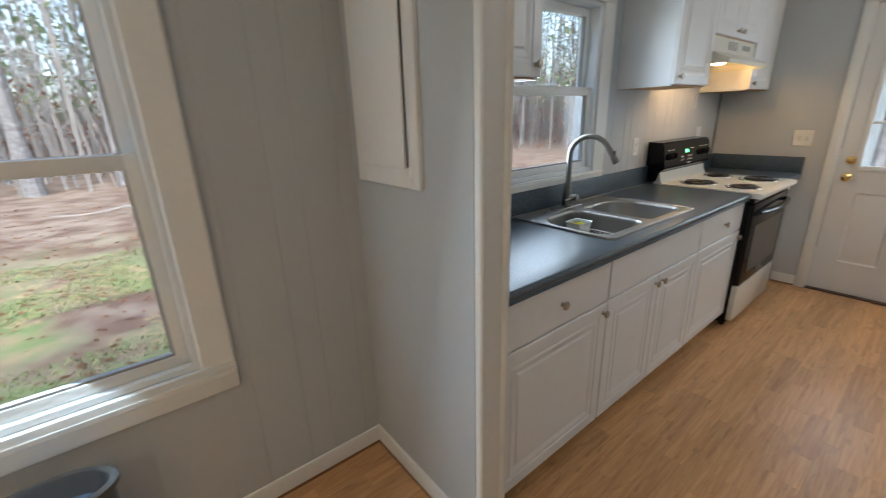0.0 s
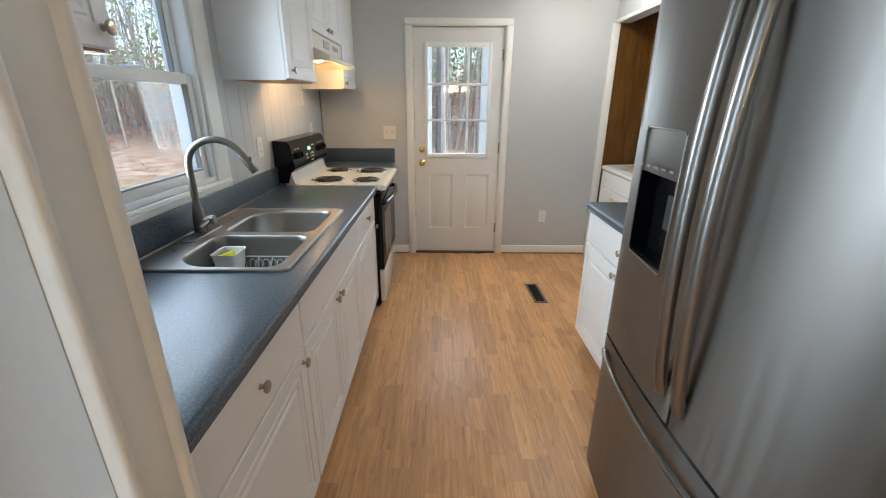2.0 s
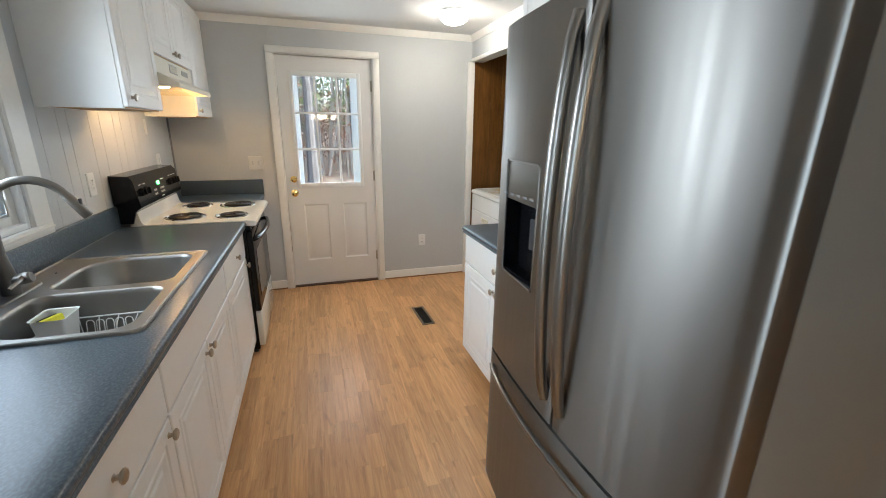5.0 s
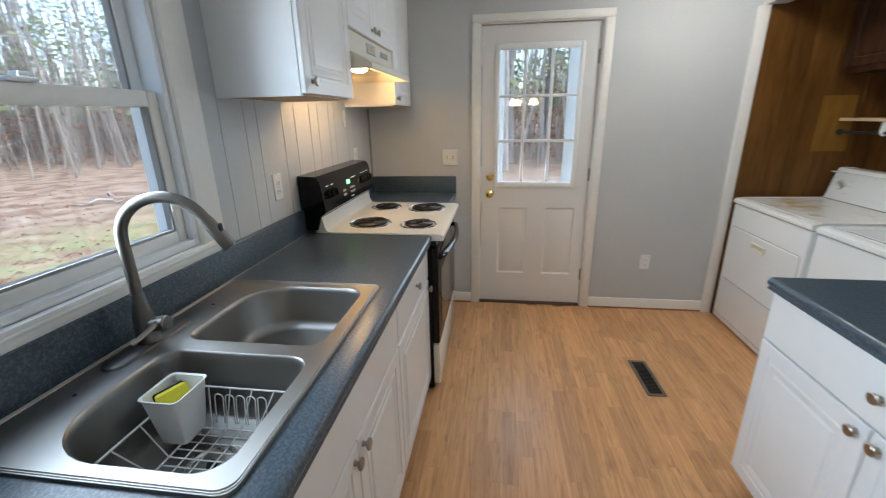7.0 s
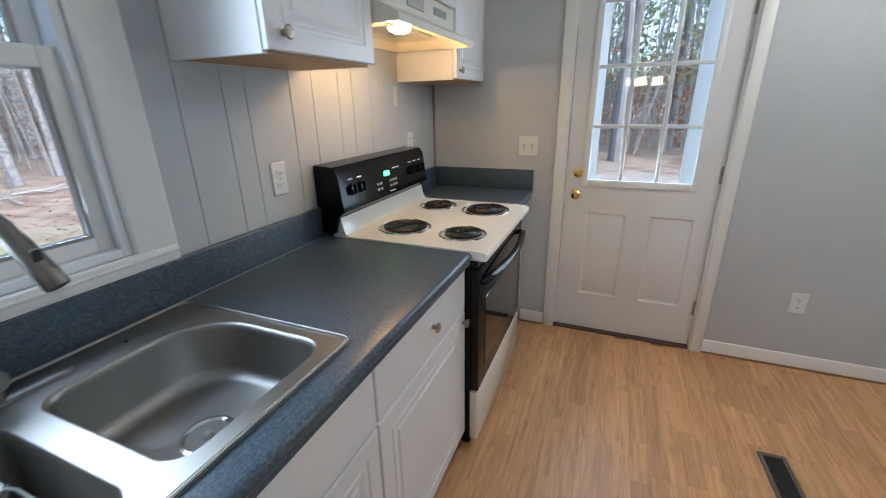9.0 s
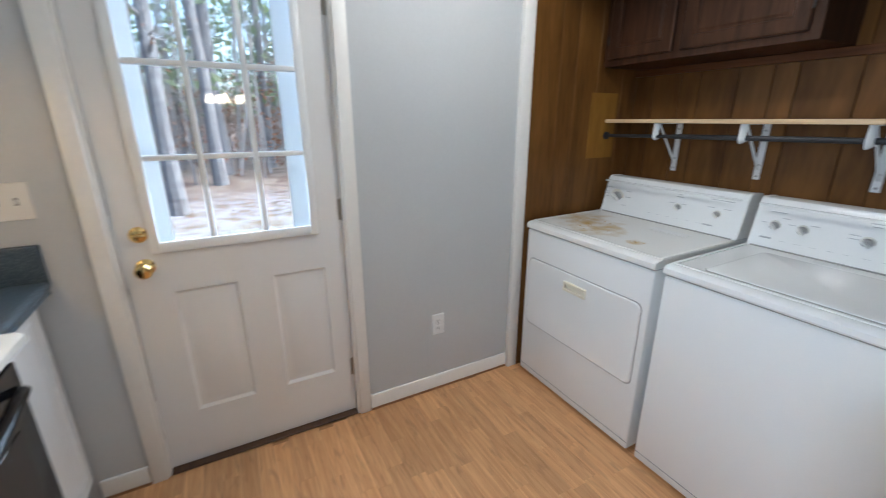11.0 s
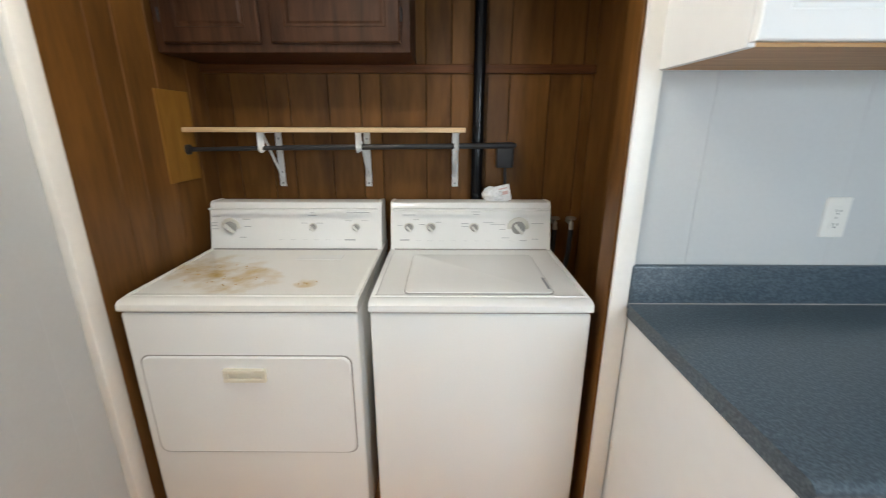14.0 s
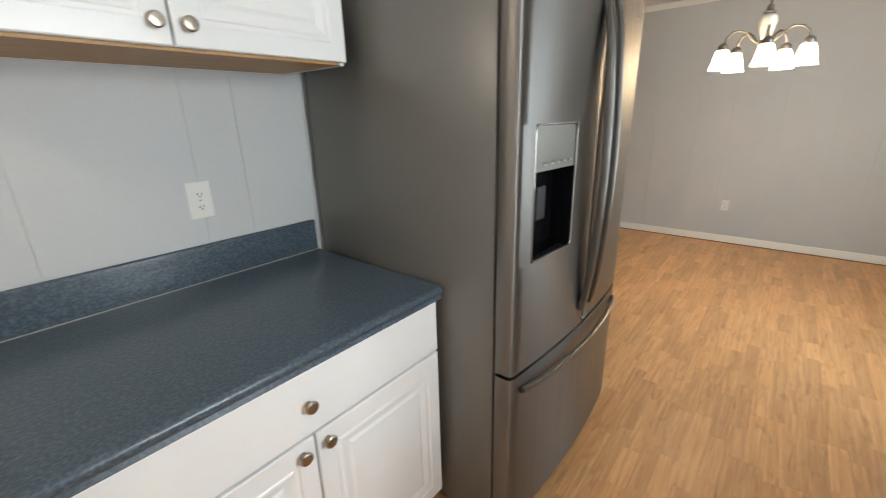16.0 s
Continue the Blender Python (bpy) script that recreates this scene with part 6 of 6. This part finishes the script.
BIN_GREY = material("dark_grey_plastic", (0.10, 0.095, 0.088), 0.4)


def bin_can():
    b = thing("waste_bin", (-0.17, 1.36, 0), "slim grey plastic waste bin with a blue bag", "waste bin")
    cx, cy = -0.18, 1.40
    el = lambda k, z: [(cx + 0.155 * k * math.cos(a), cy + 0.085 * k * math.sin(a), z) for a in [2 * math.pi * j / 28 for j in range(28)]]
    bm = B()
    loft(bm, [el(0.72, 0.0), el(0.74, 0.01), el(0.98, 0.495), el(1.06, 0.498), el(1.07, 0.515), el(1.0, 0.525), el(0.93, 0.515), el(0.70, 0.02)])
    part("tub", bm, BIN_GREY, b)
    bm = B()
    loft(bm, [el(0.885, 0.43), el(0.86, 0.45), el(0.5, 0.40), el(0.2, 0.39)])
    part("bag", bm, BLUE_BAG, b, "blue plastic bin bag")


bin_can()


def chandelier():
    c = thing("chandelier", (-1.0, 0.11, 1.64), "five-arm chandelier with lit frosted glass shades", "chandelier")
    x, y = -1.0, 0.11
    bm = B()
    tube(bm, [(x, y, 1.98), (x, y, DINE_CEIL - 0.02)], 0.007, 8)
    lathe(bm, [(0.06, DINE_CEIL), (0.058, DINE_CEIL - 0.012), (0.03, DINE_CEIL - 0.03), (0.01, DINE_CEIL - 0.04)], Matrix.Translation((x, y, 0)), 20)
    part("stem", bm, NICKEL, c)
    bm = B()
    lathe(bm, [(0.01, 2.03), (0.018, 2.02), (0.02, 1.995), (0.035, 1.985), (0.03, 1.975), (0.012, 1.97)], Matrix.Translation((x, y, 0)), 16)
    part("cap", bm, NICKEL, c)
    bm = B()
    lathe(bm, [(0.025, 1.972), (0.045, 1.955), (0.05, 1.925), (0.042, 1.88), (0.026, 1.835), (0.02, 1.82)], Matrix.Translation((x, y, 0)), 20)
    part("urn", bm, IVORY, c, "cream ceramic urn")
    bm = B()
    lathe(bm, [(0.022, 1.822), (0.034, 1.812), (0.034, 1.795), (0.02, 1.78), (0.012, 1.755), (0.004, 1.74)], Matrix.Translation((x, y, 0)), 16)
    part("hub", bm, NICKEL, c)
    for k in range(5):
        a = radians(8 + 72 * k)
        ca, sa = math.cos(a), math.sin(a)
        at = lambda r, z: (x + r * ca, y + r * sa, z)
        bm = B()
        tube(bm, [at(0.025, 1.80), at(0.06, 1.815), at(0.10, 1.86), at(0.145, 1.885), at(0.19, 1.878), at(0.222, 1.845), at(0.232, 1.80)], 0.0065, 8)
        arm = part("arm", bm, NICKEL, c)
        bm = B()
        lathe(bm, [(0.01, 1.815), (0.028, 1.80), (0.032, 1.775), (0.03, 1.77)], Matrix.Translation(at(0.235, 0)), 16)
        part("socket_cup", bm, NICKEL, arm)
        bm = B()
        lathe(bm, [(0.028, 1.775), (0.040, 1.755), (0.048, 1.72), (0.056, 1.68), (0.066, 1.648), (0.062, 1.648), (0.044, 1.72), (0.026, 1.765)], Matrix.Translation(at(0.235, 0)), 20)
        part("shade", bm, SHADE, arm, "lit frosted glass shade")


chandelier()


def ceiling_light():
    c = thing("ceiling_light", (3.60, -0.60, CEIL), "lit flush-mount glass ceiling light", "ceiling light")
    m = Matrix.Translation((3.60, -0.60, CEIL))
    bm = B()
    lathe(bm, [(0.112, 0), (0.112, -0.010), (0.108, -0.018), (0.100, -0.020)], m, 28)
    part("rim", bm, WHITE_PLASTIC, c)
    bm = B()
    lathe(bm, [(0.106, -0.018), (0.107, -0.036), (0.096, -0.060), (0.07, -0.080), (0.036, -0.092), (0.01, -0.096)], m, 28)
    part("glass", bm, LAMP, c, "lit white glass bowl")


ceiling_light()


# ---- outdoors ----
def ground():
    rng = random.Random(2)
    bm = B()
    xs = [-300, -80, -30, -16] + [-10 + 1.0 * k for k in range(37)] + [32, 45, 80, 300]
    ys = [-300, -80, -30, -14] + [-9 + 1.0 * k for k in range(36)] + [34, 50, 90, 300]
    rows = []
    for y in ys:
        rows.append([bm.verts.new((x, y, GROUND + (0.10 * noise.noise(Vector((x * 0.25, y * 0.25, 0))) if abs(x) < 40 and abs(y) < 40 else 0) + (0.012 * max(0, y - 6)))) for x in xs])
    for a, b in zip(rows, rows[1:]):
        for k in range(len(xs) - 1):
            bm.faces.new((a[k], a[k + 1], b[k + 1], b[k]))
    solid("ground", bm, LITTER, "brown leaf litter on woodland ground", "ground", "structure")


def gz(x, y):
    return GROUND + 0.10 * noise.noise(Vector((x * 0.25, y * 0.25, 0))) + 0.012 * max(0, y - 6)


ground()


def lawn():
    """Short uneven grass near the house."""
    rng = random.Random(4)
    for name, mat, label, n in (("grass", GRASS, "thin green grass near the house", 60000), ("straw", STRAW, "dry straw and fallen leaves on the lawn", 22000)):
        verts, faces = [], []
        for _ in range(n):
            x, y = rng.uniform(-7, 5), NORTH + 0.6 + 7.0 * rng.random() ** 1.3
            if noise.noise(Vector((x * 0.6, y * 0.6, 3 if name == "grass" else 9))) < (-0.12 if name == "grass" else 0.0):
                continue
            z, a, h, w = gz(x, y), rng.uniform(0, 6.28), rng.uniform(0.02, 0.055), rng.uniform(0.004, 0.011)
            tilt = 0.8 if name == "grass" else 2.5
            i = len(verts)
            verts += [(x - w * math.cos(a), y - w * math.sin(a), z), (x + w * math.cos(a), y + w * math.sin(a), z), (x + tilt * h * math.sin(a), y - tilt * h * math.cos(a), z + (h if name == "grass" else 0.02))]
            faces.append((i, i + 1, i + 2))
        me = bpy.data.meshes.new(name)
        me.from_pydata(verts, [], faces)
        me.materials.append(mat)
        tagged(new(name, me), label, "grass", kind="stuff")
    verts, faces = [], []
    for _ in range(9000):
        x, y = rng.uniform(-10, 16), NORTH + 0.8 + 14 * rng.random()
        if rng.random() < 0.35:
            x, y = EAST + 1 + 12 * rng.random(), rng.uniform(-7, 8)
        z, a, s = gz(x, y) + 0.015, rng.uniform(0, 6.28), rng.uniform(0.02, 0.05)
        i = len(verts)
        verts += [(x + s * math.cos(a + q), y + s * math.sin(a + q) * 0.7, z + rng.uniform(-0.01, 0.025)) for q in (0, 1.57, 3.14, 4.71)]
        faces.append((i, i + 1, i + 2, i + 3))
    me = bpy.data.meshes.new("fallen_leaves")
    me.from_pydata(verts, [], faces)
    me.materials.append(DRY_LEAF)
    tagged(new("fallen_leaves", me), "fallen brown leaves on the ground", "leaves", kind="stuff")


lawn()


def tree(seed, height, r, needles):
    rng = random.Random(seed)
    t = thing("tree", (0, 0, 0), "tall pine tree with grey bark and sparse green needles" if needles else "bare grey-barked tree with thin branches", "tree", "woods trees")
    bm = B()
    pts, radii = [], []
    lean = (rng.uniform(-0.03, 0.03), rng.uniform(-0.03, 0.03))
    n = 10
    for k in range(n + 1):
        f = k / n
        pts.append((lean[0] * height * f + rng.gauss(0, 0.02) * (k > 0), lean[1] * height * f + rng.gauss(0, 0.02) * (k > 0), height * f - 0.3 * (k == 0)))
        radii.append(r * (1.35 if k == 0 else 1 - 0.75 * f))
    tube(bm, pts, r, 9, radii=radii)
    tips = []
    for _ in range(16 if needles else 26):
        f = rng.uniform(0.55 if needles else 0.18, 0.97)
        i = min(int(f * n), n - 1)
        p = Vector(pts[i]).lerp(Vector(pts[i + 1]), f * n - i)
        a, ln = rng.uniform(0, 6.28), rng.uniform(0.8, 2.6) * (1.1 - 0.6 * f)
        up = rng.uniform(0.1, 0.8)
        q = [p]
        for j in range(1, 5):
            q.append(p + Vector((math.cos(a), math.sin(a), up)) * ln * j / 4 + Vector((rng.gauss(0, 0.06), rng.gauss(0, 0.06), rng.gauss(0, 0.05))))
        tube(bm, q, 0.02, 5, radii=[r * 0.28 * (1 - 0.8 * f) + 0.008, 0.016, 0.012, 0.008, 0.004])
        tips += q[2:]
        for _ in range(3):
            s = q[rng.randint(1, 4)]
            e = s + Vector((rng.gauss(0, 0.35), rng.gauss(0, 0.35), rng.uniform(0.0, 0.5)))
            tube(bm, [s, s.lerp(e, 0.5) + Vector((rng.gauss(0, 0.04), 0, 0)), e], 0.006, 4, radii=[0.008, 0.006, 0.003])
            tips.append(e)
    part("trunk", bm, BARK, t)
    verts, faces = [], []
    for p in tips:
        for _ in range(26 if needles else 4):
            c = Vector(p) + Vector((rng.gauss(0, 0.22), rng.gauss(0, 0.22), rng.gauss(0, 0.16)))
            s = rng.uniform(0.04, 0.11) if needles else rng.uniform(0.015, 0.035)
            d1 = Vector((rng.gauss(0, 1), rng.gauss(0, 1), rng.gauss(0, 1))).normalized() * s
            d2 = d1.orthogonal().normalized() * s * (0.10 if needles else 0.45)
            i = len(verts)
            verts += [c - d1, c - d2, c + d1, c + d2]
            faces.append((i, i + 1, i + 2, i + 3))
    me = bpy.data.meshes.new("crown")
    me.from_pydata(verts, [], faces)
    me.materials.append(NEEDLE if needles else DRY_LEAF)
    cr = new("crown", me)
    cr.parent = t
    return t


def woods():
    rng = random.Random(11)
    kinds = [tree(1, 15, 0.17, True), tree(2, 13, 0.12, False), tree(3, 16, 0.21, True), tree(4, 9, 0.06, False), tree(5, 11, 0.085, False)]
    used = set()
    spots = []
    fixed = [(6.3, 15.0, 2, 1.1), (11.0, 18.0, 2, 1.15), (8.0, 16.3, 1, 1.1), (9.6, 17.5, 4, 1.2), (13.0, 18.5, 1, 1.2), (3.6, 16.0, 2, 1.2), (2.2, 18.0, 0, 1.2), (-1.9, 18.5, 2, 1.0), (-3.4, 17.5, 1, 1.2), (0.4, 19.0, 1, 1.2), (14.0, 1.35, 1, 1.3), (19.0, 0.4, 0, 1.0), (24.5, -1.9, 0, 1.0)]
    for x, y, k, s in fixed:
        spots.append((x, y, k, s))
    while len(spots) < 74:
        if rng.random() < 0.74:
            x, y = rng.uniform(-20, 34), rng.uniform(19, 44)
        else:
            x, y = rng.uniform(20, 44), rng.uniform(-14, 12)
        if all((x - a) ** 2 + (y - b) ** 2 > 0.7 for a, b, _, _ in spots):
            spots.append((x, y, rng.choice((0, 1, 1, 2, 3, 3, 4, 4)), rng.uniform(0.85, 1.3)))
    for x, y, k, s in spots:
        m = pose(x, y, gz(x, y), 0, 0, rng.uniform(0, 360)) @ Matrix.Scale(s, 4)
        if k not in used:
            used.add(k)
            kinds[k].matrix_basis = m
        else:
            copy_thing(kinds[k], m)
    # thickets far off: thin stems and twigs that nobody could count
    bm_verts, bm_faces = [], []
    for _ in range(2600):
        if rng.random() < 0.80:
            x, y = rng.uniform(-26, 52), rng.uniform(17, 50)
        else:
            x, y = rng.uniform(19, 52), rng.uniform(-18, 16)
        h, w = rng.uniform(4.0, 17.0), rng.uniform(0.02, 0.085)
        dx, dy = rng.gauss(0, 0.20) * h * 0.5, rng.gauss(0, 0.20) * h * 0.5
        z = gz(x, y) - 0.1
        i = len(bm_verts)
        for q in range(3):
            a = 2.1 * q
            bm_verts.append((x + w * math.cos(a), y + w * math.sin(a), z))
        for q in range(3):
            a = 2.1 * q
            bm_verts.append((x + dx + 0.3 * w * math.cos(a), y + dy + 0.3 * w * math.sin(a), z + h))
        for q in range(3):
            bm_faces.append((i + q, i + (q + 1) % 3, i + 3 + (q + 1) % 3, i + 3 + q))
        for _ in range(6):
            f, a, ln = rng.uniform(0.12, 0.95), rng.uniform(0, 6.28), rng.uniform(0.5, 2.0)
            s = Vector((x + dx * f, y + dy * f, z + h * f))
            e = s + Vector((math.cos(a), math.sin(a), rng.uniform(0.2, 1.0))) * ln
            i = len(bm_verts)
            bm_verts += [s, s + Vector((0, 0, 0.03)), e]
            bm_faces.append((i, i + 1, i + 2))
    me = bpy.data.meshes.new("thicket")
    me.from_pydata([tuple(v) for v in bm_verts], [], bm_faces)
    me.materials.append(TWIG)
    tagged(new("thicket", me), "grey thicket of thin bare stems in the woods", "thicket", kind="stuff")
    for name, mat, label, n, zr, sz in (("far_needles", NEEDLE, "green pine foliage deep in the woods", 23000, (2.0, 18), 0.24), ("far_leaves", DRY_LEAF, "brown leaves still hanging in the woods", 18000, (-0.5, 3.6), 0.12)):
        v, f = [], []
        for _ in range(n):
            if rng.random() < 0.62:
                c = Vector((rng.uniform(-30, 62), rng.uniform(20, 50), 0))
            else:
                c = Vector((rng.uniform(20, 50), rng.uniform(-20, 18), 0))
            c.z = rng.uniform(*zr)
            for _ in range(3):
                k = c + Vector((rng.gauss(0, 0.5), rng.gauss(0, 0.5), rng.gauss(0, 0.3)))
                d1 = Vector((rng.gauss(0, 1), rng.gauss(0, 1), rng.gauss(0, 1))).normalized() * sz * rng.uniform(0.5, 1.2)
                d2 = d1.orthogonal().normalized() * d1.length * 0.5
                i = len(v)
                v += [tuple(k - d1), tuple(k - d2), tuple(k + d1), tuple(k + d2)]
                f.append((i, i + 1, i + 2, i + 3))
        me = bpy.data.meshes.new(name)
        me.from_pydata(v, [], f)
        me.materials.append(mat)
        tagged(new(name, me), label, "foliage", kind="stuff")
    for k in range(14):
        x, y = rng.uniform(-1, 12), rng.uniform(11, 16)
        b = B()
        a, ln = rng.uniform(0, 6.28), rng.uniform(0.6, 2.0)
        p = Vector((x, y, gz(x, y) + 0.03))
        pts = [p + Vector((math.cos(a), math.sin(a), 0)) * ln * j / 4 + Vector((rng.gauss(0, 0.06), rng.gauss(0, 0.06), abs(rng.gauss(0, 0.08)))) for j in range(5)]
        tube(b, pts, 0.02, 5, radii=[0.03, 0.026, 0.02, 0.014, 0.006])
        for j in (1, 2, 3):
            e = pts[j] + Vector((rng.gauss(0, 0.3), rng.gauss(0, 0.3), rng.uniform(0.02, 0.3)))
            tube(b, [pts[j], e], 0.01, 4, radii=[0.012, 0.004])
        solid("fallen_branch", b, TWIG, "grey fallen branch on the leaf litter", "branch", group="fallen branches")


woods()


# ---- floor strips, last ----
def floor_strips():
    rng = random.Random(7)
    W = 0.0685
    cache = {}
    rest_v, rest_f = [], []
    placed = 0
    y = AL_S - 35 * W
    spots = []
    while y < NORTH - 0.001:
        y1 = min(y + W, NORTH)
        if y1 > SOUTH:
            zones = [(WEST, EAST)]
        else:
            zones = [(WEST, 0.74)] + ([(AL_W, AL_E)] if y > AL_S - 0.001 else [])
        x = WEST - rng.uniform(0, 0.4)
        while x < EAST:
            ln = rng.choice((0.22, 0.30, 0.36, 0.44, 0.52, 0.6))
            for lo, hi in zones:
                a, b = max(x, lo), min(x + ln, hi)
                if b - a > 0.03:
                    spots.append((a, b, y, y1))
            x += ln
        y = y1
    near = lambda s: 1.75 < s[0] < 4.2 and -0.42 < 0.5 * (s[2] + s[3]) < 0.86
    g, ch = 0.0001, 0.00015
    for a, b, c, d in spots:
        if near((a, b, c, d)) and placed < 300 and d - c > 0.067:
            key = round(b - a, 3)
            if key not in cache:
                bm = B()
                l2, w2 = 0.5 * (b - a), 0.5 * (d - c)
                loft(bm, [[(sx * (l2 - g), sy * (w2 - g), z) for sx, sy in ((-1, -1), (1, -1), (1, 1), (-1, 1))] for z in (-0.008, -0.0006)] + [[(sx * (l2 - g - ch), sy * (w2 - g - ch), 0.0) for sx, sy in ((-1, -1), (1, -1), (1, 1), (-1, 1))]], cap0=False)
                cache[key] = finish("floor_strip", bm, FLOOR, 0)
            ob = new("floor_strip", cache[key])
            ob.location = (0.5 * (a + b), 0.5 * (c + d), 0)
            ob.parent = floor_base
            placed += 1
        else:
            i = len(rest_v)
            for z, k in ((-0.008, g), (-0.0006, g), (0.0, g + ch)):
                rest_v += [(a + k, c + k, z), (b - k, c + k, z), (b - k, d - k, z), (a + k, d - k, z)]
            for lv in (0, 4):
                for q in range(4):
                    rest_f.append((i + lv + q, i + lv + (q + 1) % 4, i + lv + 4 + (q + 1) % 4, i + lv + 4 + q))
            rest_f.append((i + 8, i + 9, i + 10, i + 11))
    me = bpy.data.meshes.new("floor_strips_rest")
    me.from_pydata(rest_v, [], rest_f)
    me.materials.append(FLOOR)
    ob = new("floor_strips_rest", me)
    ob.parent = floor_base
    ob["kind"] = "stuff"


floor_strips()
